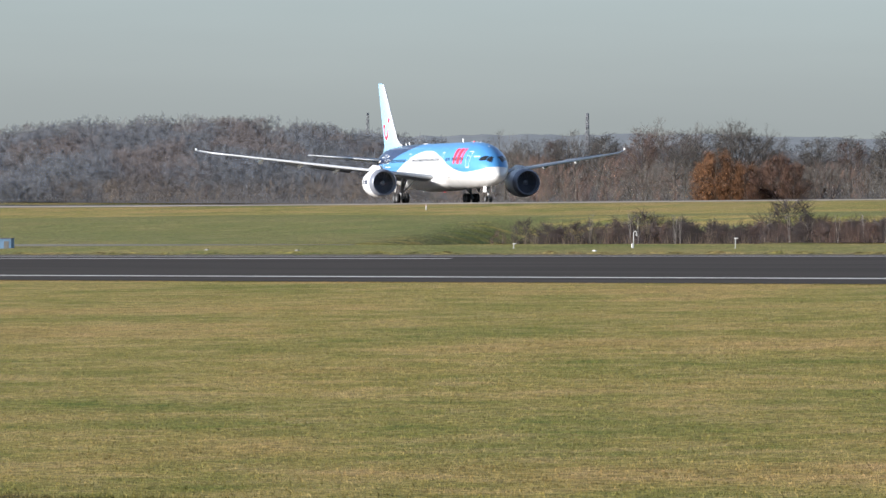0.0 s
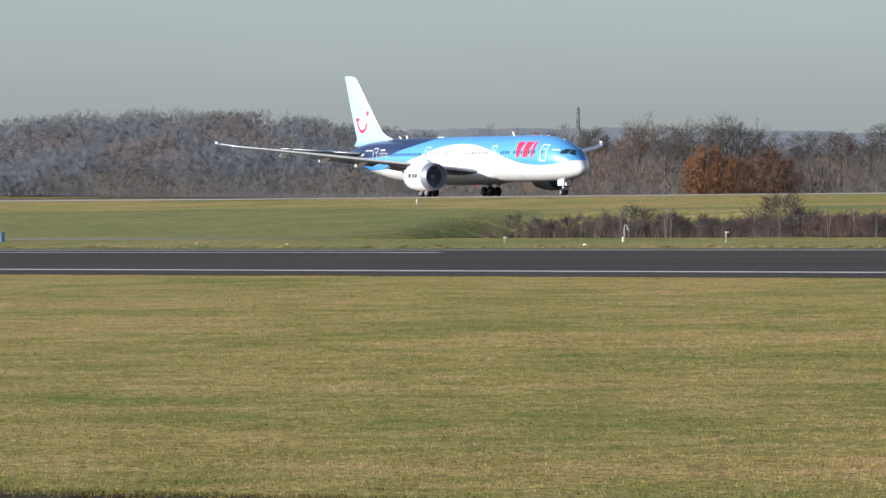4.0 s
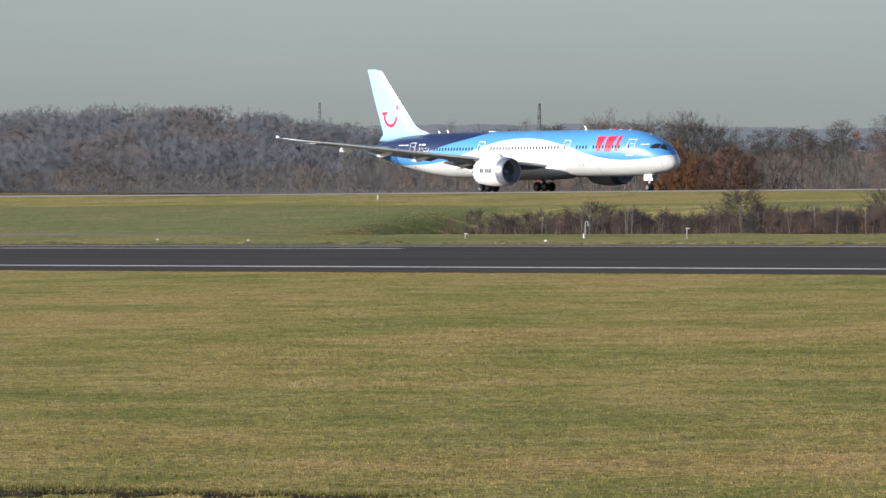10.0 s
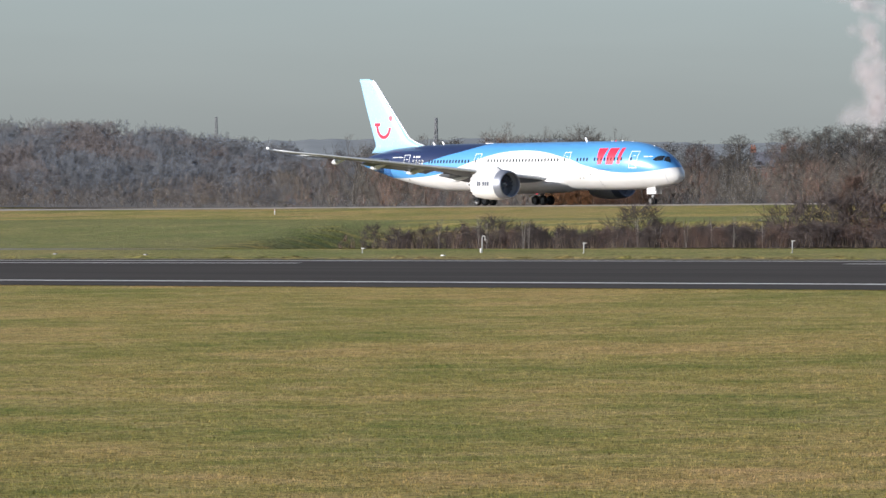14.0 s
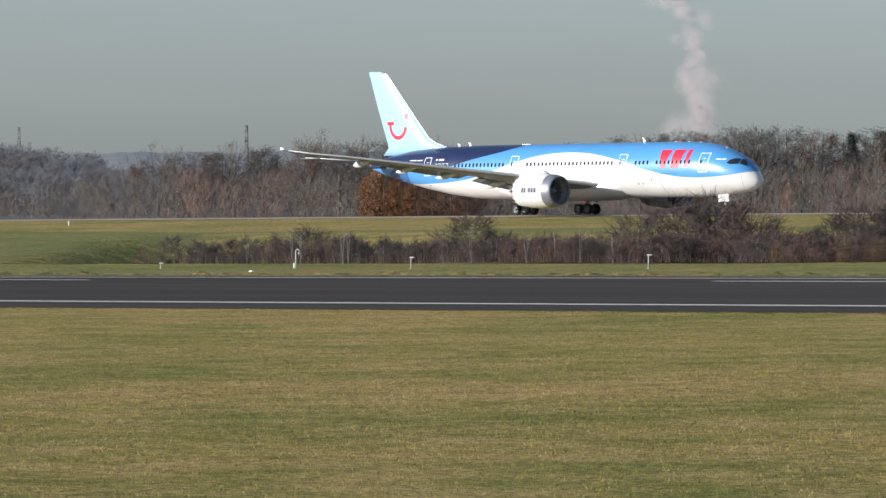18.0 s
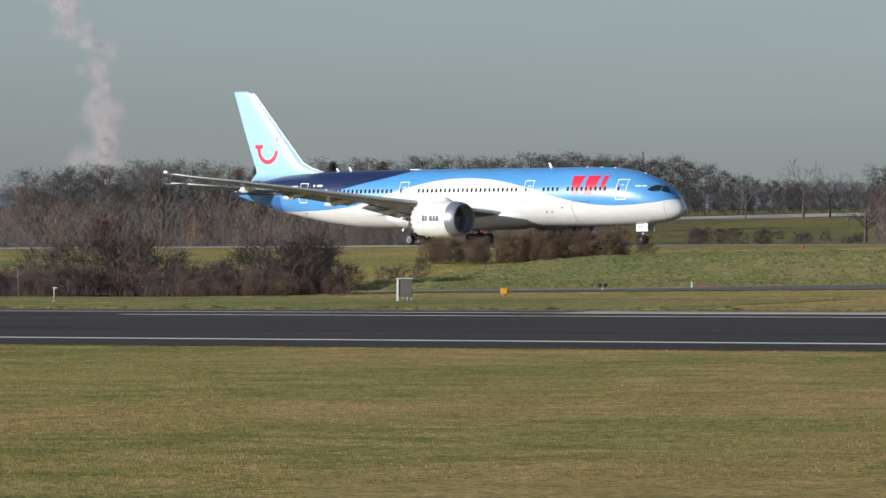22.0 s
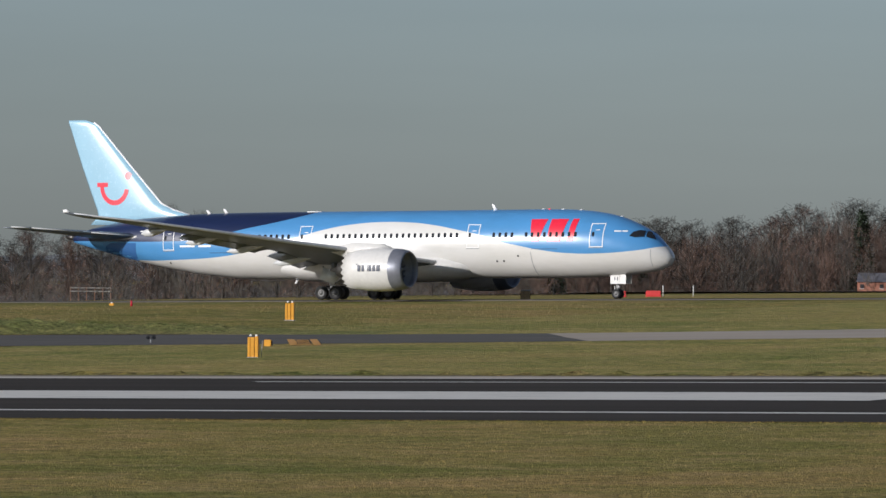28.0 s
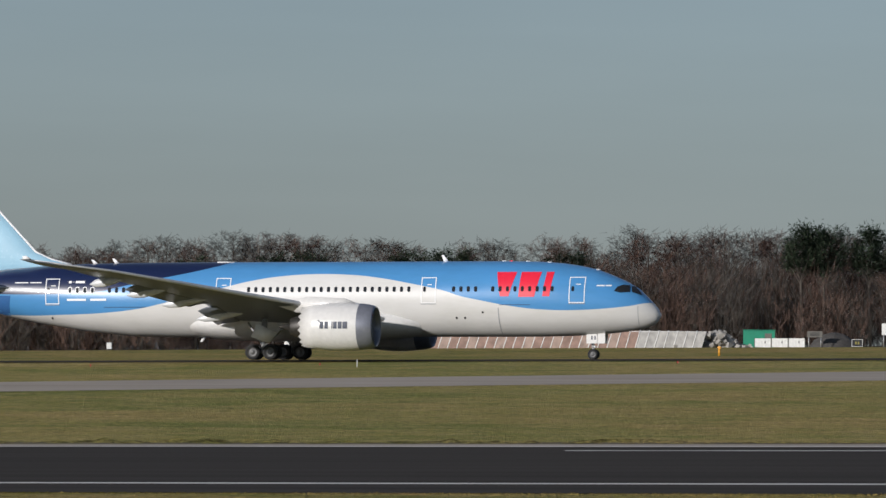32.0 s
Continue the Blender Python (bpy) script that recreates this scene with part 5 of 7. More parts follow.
def polar(bearing, dist):
    return dist * math.sin(radians(bearing)), dist * math.cos(radians(bearing))


def clear_of_runway(bearing, dist):
    return max(dist, 605 / math.cos(radians(bearing)))


def wood_near(b):
    """Distance of the wood's edge along a bearing."""
    return lerp_table(((-34, 745), (-29.2, 760), (-28.4, 880), (-17.2, 880), (-16.8, 968), (-9, 968)), b)[0]


RUST_SHRUBS = [winter_tree(130 + i, 4.0, 0.36, 24, 60, [TWIG_DARK, TWIG_RUST], low=0.05, twig=(0.10, 0.2), thick=0.036, ball=0.05, rise=0.6, limb=0.5) for i in range(2)]


def in_gap(b):
    """Openings in the woods with a field behind."""
    return -41.72 < b < -39.45 or -37.77 < b < -37.30


def open_field_z(b, dist):
    """The rising field between the woods, with a lane along its top."""
    x, y = polar(b, dist)
    top = EYE_Z + lerp_table(((-42, -5.2), (-41.2, -5.0), (-39.5, -4.1), (-39, -4.0)), b)[0] * 1.05
    k = smooth(835, 1045, dist)
    return (ground_z(x, y) + 0.2) * (1 - k) + (top + 0.42 * smooth(1045, 1062, dist)) * k


def tree_at(name, me, full, bearing, dist, over_eye, label, category, wide=1.0, group=""):
    """A tree whose top stands over eye level by thousandths of its distance."""
    dist = clear_of_runway(bearing, dist)
    x, y = polar(bearing, dist)
    h = EYE_Z + over_eye * dist / 1000 - ground_z(x, y)
    pn = "green_crown" if name in ("pine_tree", "conifer_tree") else "leafy_crown" if name == "beech_tree" else "crown"
    plant(name, me, pn, x, y, h / full, bearing * 37 % 360, label, category, group, wide)


def build_woods():
    rnd = random.Random(7)
    b = -57.0
    G = "trees beyond the far runway"
    while b < -9.5:
        top = lerp_table(WOOD_TOP, b)[0] + 0.7 * smooth(-49, -46, b) + 0.5 * smooth(-25, -20, b)
        right = smooth(-30, -20, b)
        if in_gap(b):
            b += 0.2
            continue
        for row in range(3):
            dist = wood_near(b) + 25 + 60 * row + rnd.uniform(-20, 25) if b > -34 else clear_of_runway(b, 880) + 75 + 60 * row + rnd.uniform(-20, 30)
            fat = rnd.uniform(1.1, 1.5) if -50.5 < b < -34 else rnd.uniform(1.0, 1.3)
            over = top - (rnd.uniform(0.0, 1.2) if row else rnd.uniform(0.2, 3.0)) * (1 + 0.6 * right)
            pick = rnd.random()
            bb = b + rnd.uniform(-0.12, 0.12)
            if row == 0 and rnd.random() < 0.22:
                tree_at("slim_tree", rnd.choice(SLIM_TREES), 12.0, bb, dist, over - rnd.uniform(0, 2), "slender leafless tree at the wood's edge", "tree", 1.0, G)
            elif right > 0.5 and row and pick < 0.025:
                tree_at("pine_tree", rnd.choice(PINES), 14.0, bb, dist, over - 2, "dark green pine among bare trees", "pine tree", 1.0, G)
            elif pick < (0.16 + 0.50 * right if b > -50.3 else -1):
                tree_at("bare_tree", rnd.choice(RED_TREES), 12.0, bb, dist, over, "leafless tree with reddish-brown winter twigs", "tree", fat, G)
            else:
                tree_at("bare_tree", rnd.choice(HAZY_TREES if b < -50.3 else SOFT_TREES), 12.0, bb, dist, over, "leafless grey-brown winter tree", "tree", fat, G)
        b += 0.36
    # single trees that stand out
    for bear, over, kind in ((-50.35, 1.4, 0), (-50.1, 0.8, 1), (-49.72, 1.5, 2), (-49.1, 2.6, 5), (-48.85, 3.4, 0), (-48.62, 2.4, 3), (-48.3, 3.3, 4), (-48.15, 3.0, 2), (-46.35, 2.9, 1), (-45.85, 3.6, 3), (-45.4, 4.2, 2), (-42.3, 4.8, 3),
                             (-36.95, 5.2, 1), (-36.0, 4.6, 0), (-35.7, 6.2, 1), (-35.4, 5.2, 5), (-31.9, 3.9, 1), (-31.45, 4.3, 0), (-31.0, 4.0, 3), (-26.85, 9.0, 0), (-26.25, 7.8, 3), (-25.2, 9.0, 1), (-25.0, 8.4, 5)):
        tree_at("bare_tree", TREES[kind], 12.0, bear, (wood_near(bear) if bear > -34 else clear_of_runway(bear, 690)) + 75, over, "spreading leafless tree standing above the scrub", "tree", 1.0, G)
    for i, (bear, over) in enumerate(((-32.5, 7.6), (-32.35, 8.2), (-32.2, 7.8), (-32.05, 7.2))):
        tree_at("poplar_tree", POPLARS[i % 2], 16.0, bear, 830, over, "tall slender leafless poplar", "tree", 1.1, "poplars in a row")
    for i, (bear, over) in enumerate(((-48.48, -1.6), (-47.92, -2.2), (-48.58, -3.4), (-47.78, -3.6), (-48.34, -3.4), (-48.08, -4.4), (-48.22, -3.8), (-45.9, -4.8))):
        tree_at("beech_tree", RUST_TREES[i % 2], 6.0, bear, 880, over, "bushy tree keeping rust-brown winter leaves", "tree", 1.0)
    for i, (bear, over) in enumerate(((-44.6, 2.6), (-44.35, 3.0), (-43.98, 3.4), (-43.57, 3.6), (-26.6, 7.6), (-24.1, 7.2), (-29.15, 4.6), (-19.5, 9.0))):
        tree_at("conifer_tree", CONIFERS[i % 2], 12.0, bear, wood_near(bear) + 12 if bear > -30 else 1020, over, "dark green conifer among bare trees", "conifer", 1.0)
    for i, (bear, over) in enumerate(((-15.32, 13.5), (-15.18, 13.8), (-14.97, 14.5), (-14.80, 14.1), (-14.02, 13.8), (-13.86, 14.2), (-16.36, 13.3), (-16.12, 13.7), (-15.98, 13.1), (-17.0, 12.6), (-11.98, 18.6), (-11.80, 18.2), (-11.42, 18.4), (-28.68, 5.7), (-28.52, 5.9))):
        tree_at("pine_tree", TOP_PINES[i % 2] if bear > -13 else PINES[i % 3], 14.0, bear, wood_near(bear) + (12 if bear > -13 else -6 if bear > -20 else 22), over, "dark green pine among bare trees", "pine tree", 1.0)
    surface("woodland_floor", spread(-2600, 200, 140), lambda x: [far_line(x) + 84 + 300 * smooth(-450, -330, x) + k for k in (0, 60, 150, 300, 500, 900, 1600)], 0.12, LITTER, label="brown leaf litter under the trees", category="ground")


def scrub_belt():
    """Close thicket along the foot of the woods: fans of fine upright twigs."""
    rng = np.random.default_rng(21)
    A, B, W, S, N = [], [], [], [], []
    for i in range(5600):
        b = rng.uniform(-58, -10) if i < 3800 else rng.uniform(-30, -10)
        near = clear_of_runway(b, 690) if b < -34 else wood_near(b)
        dist = near + 150 * rng.random() ** 1.3
        x, y = polar(b, dist)
        g = ground_z(x, y)
        full = EYE_Z + lerp_table(WOOD_TOP, b)[0] * dist / 1000 - g
        h = max(2.5, full * rng.uniform(0.35, 0.92 if b < -50 or b > -30 else 0.75))
        if in_gap(b):
            if (-41.42 < b < -40.95 or -39.8 < b < -39.45) and rng.random() < 0.85:
                continue
            h = rng.uniform(0.8, 1.7)
        n = int(10 + 8.5 * h)
        slot = 1 if rng.random() < (0.5 if b > -30 else 0.25) else 0
        # scrub far to the left takes the haze-tinted twig colour
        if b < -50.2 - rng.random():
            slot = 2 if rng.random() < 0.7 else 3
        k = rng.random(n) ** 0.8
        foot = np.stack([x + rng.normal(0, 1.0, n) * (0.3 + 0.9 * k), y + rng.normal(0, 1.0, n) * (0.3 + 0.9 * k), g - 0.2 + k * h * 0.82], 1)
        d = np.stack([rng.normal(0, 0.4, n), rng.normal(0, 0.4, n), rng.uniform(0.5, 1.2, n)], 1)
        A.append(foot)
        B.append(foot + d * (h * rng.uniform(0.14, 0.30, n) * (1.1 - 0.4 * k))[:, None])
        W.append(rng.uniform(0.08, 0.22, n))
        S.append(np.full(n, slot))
        # normals lean south and up toward the sun, flattening the scrub's light and shade
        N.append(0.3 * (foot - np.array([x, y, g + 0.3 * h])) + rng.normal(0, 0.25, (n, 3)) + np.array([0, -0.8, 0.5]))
    me = brushwood("scrub", [TWIG_GREY, TWIG_RED, TWIG_FAR_HAZE, TWIG_TAN], Sticks(), np.concatenate(A), np.concatenate(B), np.concatenate(W), np.concatenate(S), rng, np.concatenate(N))
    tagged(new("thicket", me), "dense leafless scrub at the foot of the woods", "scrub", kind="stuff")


def far_woods():
    """Distant wooded rise of rounded crowns behind the nearer trees, and a low ridge on the skyline."""
    rng = np.random.default_rng(33)
    A, B, W, N, S = [], [], [], [], []
    for i in range(2700):
        b = rng.uniform(-60, -50.3) if rng.random() < 0.66 else rng.uniform(-50.5, -8)
        k = rng.random() ** 0.8
        dist = 1020 + 730 * k
        x, y = polar(b, dist)
        if dist < 1420 and in_gap(b):
            continue
        if b < -50.8:
            crest = lerp_table(((-60, 0.4), (-54.75, 0.6), (-54.5, 1.9), (-54.1, 2.7), (-53.03, 3.5), (-52.3, 3.1), (-51.7, 1.6), (-51.3, 0.8), (-50.8, -0.5)), b)[0]
            top = crest - 0.15 - 6.5 * (1 - k) ** 1.2 + rng.uniform(-0.35, 0.2)
        else:
            top = lerp_table(WOOD_TOP, b)[0] * 0.75 - 2.5
        g = ground_z(x, y)
        h = max(4.0, EYE_Z + top * dist / 1000 - g)
        r = rng.uniform(2.8, 5.6)
        n = 110
        # a dome over a skirt of stems
        v = rng.normal(0, 1, (n, 3))
        v /= np.linalg.norm(v, axis=1)[:, None]
        v[:, 2] = np.abs(v[:, 2])
        foot = np.array([x, y, g + h - r * 1.1]) + v * (r * rng.uniform(0.45, 0.95, (n, 1)))
        low = rng.random(n) < 0.35
        foot[low, 2] -= rng.uniform(0.1, 0.9, low.sum()) * (h - r)
        d = v * 0.8 + np.array([0, 0, 0.35]) + rng.normal(0, 0.35, (n, 3))
        A.append(foot)
        B.append(foot + d * rng.uniform(0.5, 1.05, (n, 1)))
        W.append(rng.uniform(0.45, 0.90, n))
        # crowns toward the crest may take the palest haze tint
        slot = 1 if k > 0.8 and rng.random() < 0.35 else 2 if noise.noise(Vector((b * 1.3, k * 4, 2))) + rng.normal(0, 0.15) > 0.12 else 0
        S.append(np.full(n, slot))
        # half dome-shaped, half fixed south-and-up normals to soften the hill's shading
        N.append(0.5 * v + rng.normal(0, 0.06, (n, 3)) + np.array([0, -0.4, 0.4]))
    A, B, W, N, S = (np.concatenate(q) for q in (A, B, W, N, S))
    me = brushwood("far_wood", [TWIG_HILL_HAZE, TWIG_HILL_HAZE_PALE, TWIG_HILL_HAZE_BROWN], Sticks(), A, B, W, S, rng, N)
    tagged(new("distant_woodland", me), "distant leafless woodland, haze put into its twig colours", "woodland", kind="stuff")
    field = grass_material("far_field", 0.72, 0.45)
    for b0, b1 in ((-41.9, -39.25), (-37.9, -37.0)):
        bm = bmesh.new()
        if b0 < -40:
            rows = [[bm.verts.new((*polar(b, d), open_field_z(b, d))) for b in spread(b0, b1, 16)] for d in (825, 850, 880, 910, 950, 990, 1030, 1045, 1062, 1200, 1400)]
        else:
            rows = [[bm.verts.new((*polar(b, d), ground_z(*polar(b, d)) + 0.3)) for b in spread(b0, b1, 6)] for d in (860, 950, 1050, 1200, 1400)]
        for p, q in zip(rows, rows[1:]):
            for a, b, c, d in zip(p, p[1:], q[1:], q):
                bm.faces.new((a, b, c, d))
        tagged(mesh_object("far_field", bm, field), "small green field between the woods", "field", kind="structure")
    bm = bmesh.new()
    lane = [[bm.verts.new((*polar(b, d), open_field_z(b, d) + 0.06)) for b in spread(-41.25, -39.4, 30)] for d in (1044, 1050, 1056, 1061)]
    for p, q in zip(lane, lane[1:]):
        for a, b, c, d in zip(p, p[1:], q[1:], q):
            bm.faces.new((a, b, c, d))
    tagged(mesh_object("field_lane", bm, CONCRETE), "pale lane along the top of the field", "lane", kind="structure")
    # trees and hedge bushes in the open field
    rnd = random.Random(44)
    G = "trees beyond the far runway"

    def in_field(me, full, b, dist, over, label, wide=1.0, name="bare_tree", category="tree"):
        z = open_field_z(b, dist)
        plant(name, me, "crown", *polar(b, dist), (EYE_Z + over * dist / 1000 - z + 0.2) / full, b * 37 % 360, label, category, G, wide, z - 0.2)

    for b, dist, over, kind in ((-40.09, 1038, 4.5, 0), (-39.87, 1040, 2.7, 3), (-39.58, 880, 2.4, 1), (-40.57, 1030, 1.0, 5), (-40.3, 1075, 1.6, 3)):
        in_field(TREES[kind], 12.0, b, dist, over, "broad leafless oak standing alone in the field")
    b = -41.75
    while b < -39.4:
        top = lerp_table(((-41.75, 5.0), (-41.2, 5.2), (-40.9, 3.9), (-40.7, 2.6), (-40.4, 1.4), (-39.4, 1.6)), b)[0]
        for dist in (1078, 1105, 1150):
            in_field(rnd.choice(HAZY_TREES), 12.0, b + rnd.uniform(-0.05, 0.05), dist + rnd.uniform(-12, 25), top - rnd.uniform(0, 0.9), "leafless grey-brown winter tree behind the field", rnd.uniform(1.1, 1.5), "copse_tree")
        b += 0.14
    for i in range(10):
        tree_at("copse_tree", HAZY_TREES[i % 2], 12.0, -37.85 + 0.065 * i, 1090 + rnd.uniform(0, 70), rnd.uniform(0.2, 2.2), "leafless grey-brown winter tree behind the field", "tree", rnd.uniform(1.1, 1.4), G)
    for i in range(22):
        b = rnd.uniform(-41.0, -39.6)
        in_field(SHRUBS[i % 3], 4.0, b, rnd.uniform(845, 950), -5.3 - 0.9 * smooth(-40.6, -40.2, b) - rnd.uniform(0, 0.7), "leafless hedge bush in the field", rnd.uniform(1.2, 1.7), "shrub", "shrub")
    # ridge colour pulled toward the sky's grey-blue to stand for haze
    m = material("haze_tinted_ridge", 1.0)
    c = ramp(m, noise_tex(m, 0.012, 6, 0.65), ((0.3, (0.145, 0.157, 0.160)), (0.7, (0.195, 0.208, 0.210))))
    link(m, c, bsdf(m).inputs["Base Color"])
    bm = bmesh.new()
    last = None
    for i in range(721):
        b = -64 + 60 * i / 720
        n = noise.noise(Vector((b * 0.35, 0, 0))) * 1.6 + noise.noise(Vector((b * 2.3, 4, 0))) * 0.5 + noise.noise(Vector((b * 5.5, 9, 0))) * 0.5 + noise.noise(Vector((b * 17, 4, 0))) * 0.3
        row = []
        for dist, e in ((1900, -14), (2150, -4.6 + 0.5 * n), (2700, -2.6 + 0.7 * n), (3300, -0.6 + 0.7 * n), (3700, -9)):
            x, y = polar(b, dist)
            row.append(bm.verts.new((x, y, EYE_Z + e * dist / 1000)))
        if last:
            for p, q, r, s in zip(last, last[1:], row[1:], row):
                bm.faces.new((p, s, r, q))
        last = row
    tagged(mesh_object("backdrop_ridge", bm, m), "low ridge on the skyline, blue-grey haze put into its colour", "hills", kind="structure")


def ditch_scrub():
    rnd = random.Random(5)
    for i in range(270):
        x = rnd.uniform(-448, -358)
        y = 368.5 + 48 * rnd.random() ** 1.4
        if x > -364 - 0.5 * (y - 366) or x < -447 - 0.5 * (y - 366):
            continue
        top = ground_z(x, 365) + 2.0 + 0.016 * (y - 366) + rnd.uniform(-0.7, 0.6) - 0.7 * smooth(-380, -362, x)
        h = max(1.4, top - ground_z(x, y))
        plant("shrub", SHRUBS[i % 4], "stem_clump", x, y, h / 4.0, rnd.uniform(0, 360), "leafless shrub in the ditch beside the runway", "shrub", "shrubs in the ditch", rnd.uniform(0.9, 1.35))
    for x, y, h, w in ((-407, 392, 6.6, 1.3), (-404, 394, 6.9, 1.2), (-410, 398, 6.2, 1.2), (-401, 395, 6.3, 1.1), (-399, 393, 5.4, 1.2), (-413, 394, 5.2, 1.2), (-406, 396, 6.6, 1.1), (-384, 392, 6.2, 1.2), (-382, 393, 6.5, 1.1), (-380, 391, 5.6, 1.2), (-386.5, 394, 5.4, 1.1), (-436, 396, 5.2, 1.3), (-392, 396, 4.8, 1.4), (-388, 400, 4.6, 1.4), (-448, 388, 4.0, 1.4)):
        plant("shrub", SHRUBS[int(h * 10) % 4], "stem_clump", x, y, (h + 0.8 * max(0.0, ground_z(x, 365) - ground_z(x, y))) / 4.0, x * 13, "tall leafless bush rising from the ditch", "shrub", "shrubs in the ditch", w)
    for i in range(52):
        x = -414.5 + i * 0.40 + rnd.uniform(-0.5, 0.5)
        y = rnd.uniform(438, 449)
        tall = 2.6 if x < -406 else (1.9 if x < -403 else 3.3)
        plant("shrub", RUST_SHRUBS[i % 2], "stem_clump", x, y, tall * rnd.uniform(0.78, 1.05) / 4.0, rnd.uniform(0, 360), "rust-brown leafless shrub behind the grass bank", "shrub", "shrubs on the bank", rnd.uniform(1.1, 1.5))
    for i in range(22):
        x, y = rnd.uniform(-371, -352), rnd.uniform(366.5, 371)
        plant("shrub", RUST_SHRUBS[i % 2] if i % 3 else SHRUBS[3], "stem_clump", x, y, rnd.uniform(1.2, 2.2) * (1 - 0.4 * smooth(-362, -352, x)) / 4.0, rnd.uniform(0, 360), "low reddish-brown bramble at the foot of the bank", "shrub", "brambles under the bank", rnd.uniform(1.2, 1.7))
    for i in range(14):
        x = rnd.uniform(-438, -372)
        y = rnd.uniform(366, 372)
        st = Sticks()
        r2 = random.Random(i + 400)
        p = Vector((0, 0, -0.2))
        hh = rnd.uniform(2.2, 3.4)
        for k in range(2):
            q = Vector((r2.uniform(-0.5, 0.5), r2.uniform(-0.3, 0.3), hh))
            st.branch(p, q, 0.014, 0.007, 0, 4)
            for _ in range(18):
                a = p.lerp(q, r2.uniform(0.35, 1))
                st.twig(a, a + Vector((r2.gauss(0, 0.4), r2.gauss(0, 0.4), r2.uniform(0.1, 0.6))), 0.014, r2, 1)
        plant("sapling", st.mesh("stem", [BIRCH, BARK]), "stem", x, y, 1.0, 0, "slender pale-barked sapling in the ditch", "sapling", "saplings in the ditch")
    st = Sticks()
    for i in range(1300):
        x, y = rnd.uniform(-443, -366), rnd.uniform(365.5, 373)
        p = Vector((x, y, ground_z(x, y) - 0.1))
        for _ in range(3):
            st.twig(p, p + Vector((rnd.gauss(0, 0.25), rnd.gauss(0, 0.25), rnd.uniform(0.5, 1.5))), 0.02, rnd, 0 if rnd.random() < 0.35 else 1)
    tagged(new("reeds", st.mesh("reeds", [REED, TWIG_DARK])), "dry reeds and dead stems along the ditch", "reeds", kind="stuff")


def grass_blades():
    """Upright tufts over the mown field and longer fringes beside the asphalt; lusher grass on the bank."""
    rng = np.random.default_rng(8)
    n = 70000
    tufts("bank_grass", rng, rng.uniform(-660, -245, n), np.clip(rng.normal(414, 11, n), 396, 452), rng.uniform(0.03, 0.10, n), grass_material("bank_grass", 1.2, 0.6), "longer green grass on the bank")
    n = 7000
    k = rng.uniform(0, 1, n) ** 1.2
    along = rng.normal(0, 0.5, n)
    tufts("rut_grass", rng, -108 + 24 * k + rng.normal(0, 0.4, n) + 3.0 * rng.integers(0, 2, n) * (1 - k), 60.6 + 7.2 * k - 1.6 * k * k + along - 2.2 * rng.integers(0, 2, n) * (1 - k), rng.uniform(0.03, 0.12, n), grass_material("rut_grass", 0.7, 0.2), "long grass tufts along the muddy rut")
    rng = np.random.default_rng(3)
    xs, ys, hs = [], [], []
    for (sx, sy), b0, b1, r0, r1, n in ((FIRST_STAND[:2], -54.8, -45.6, 172, 520, 138000), (SECOND_STAND[:2], -53.5, -11, 196, 460, 195000)):
        r = r0 * (r1 / r0) ** rng.uniform(0, 1, n)
        b = np.radians(rng.uniform(b0, b1, n))
        x, y = sx + r * np.sin(b), sy + r * np.cos(b)
        near = y < 274.2
        xs.append(x[near])
        ys.append(y[near])
        hs.append(rng.uniform(0.03, 0.085, n)[near])
    for y0, y1, m, h0, h1 in ((272.6, 274.6, 22000, 0.03, 0.09), (335.6, 338.2, 14000, 0.04, 0.14), (338, 365, 22000, 0.03, 0.09), (365, 520, 40000, 0.04, 0.12)):
        y = rng.uniform(y0, y1, m)
        xs.append(y * np.tan(np.radians(rng.uniform(-55.5, -9.5, m))))
        ys.append(y)
        hs.append(rng.uniform(h0, h1, m))
    tufts("grass_tufts", rng, np.concatenate(xs), np.concatenate(ys), np.concatenate(hs), grass_material("grass_blades", 1.05), "short winter grass blades, green and straw")


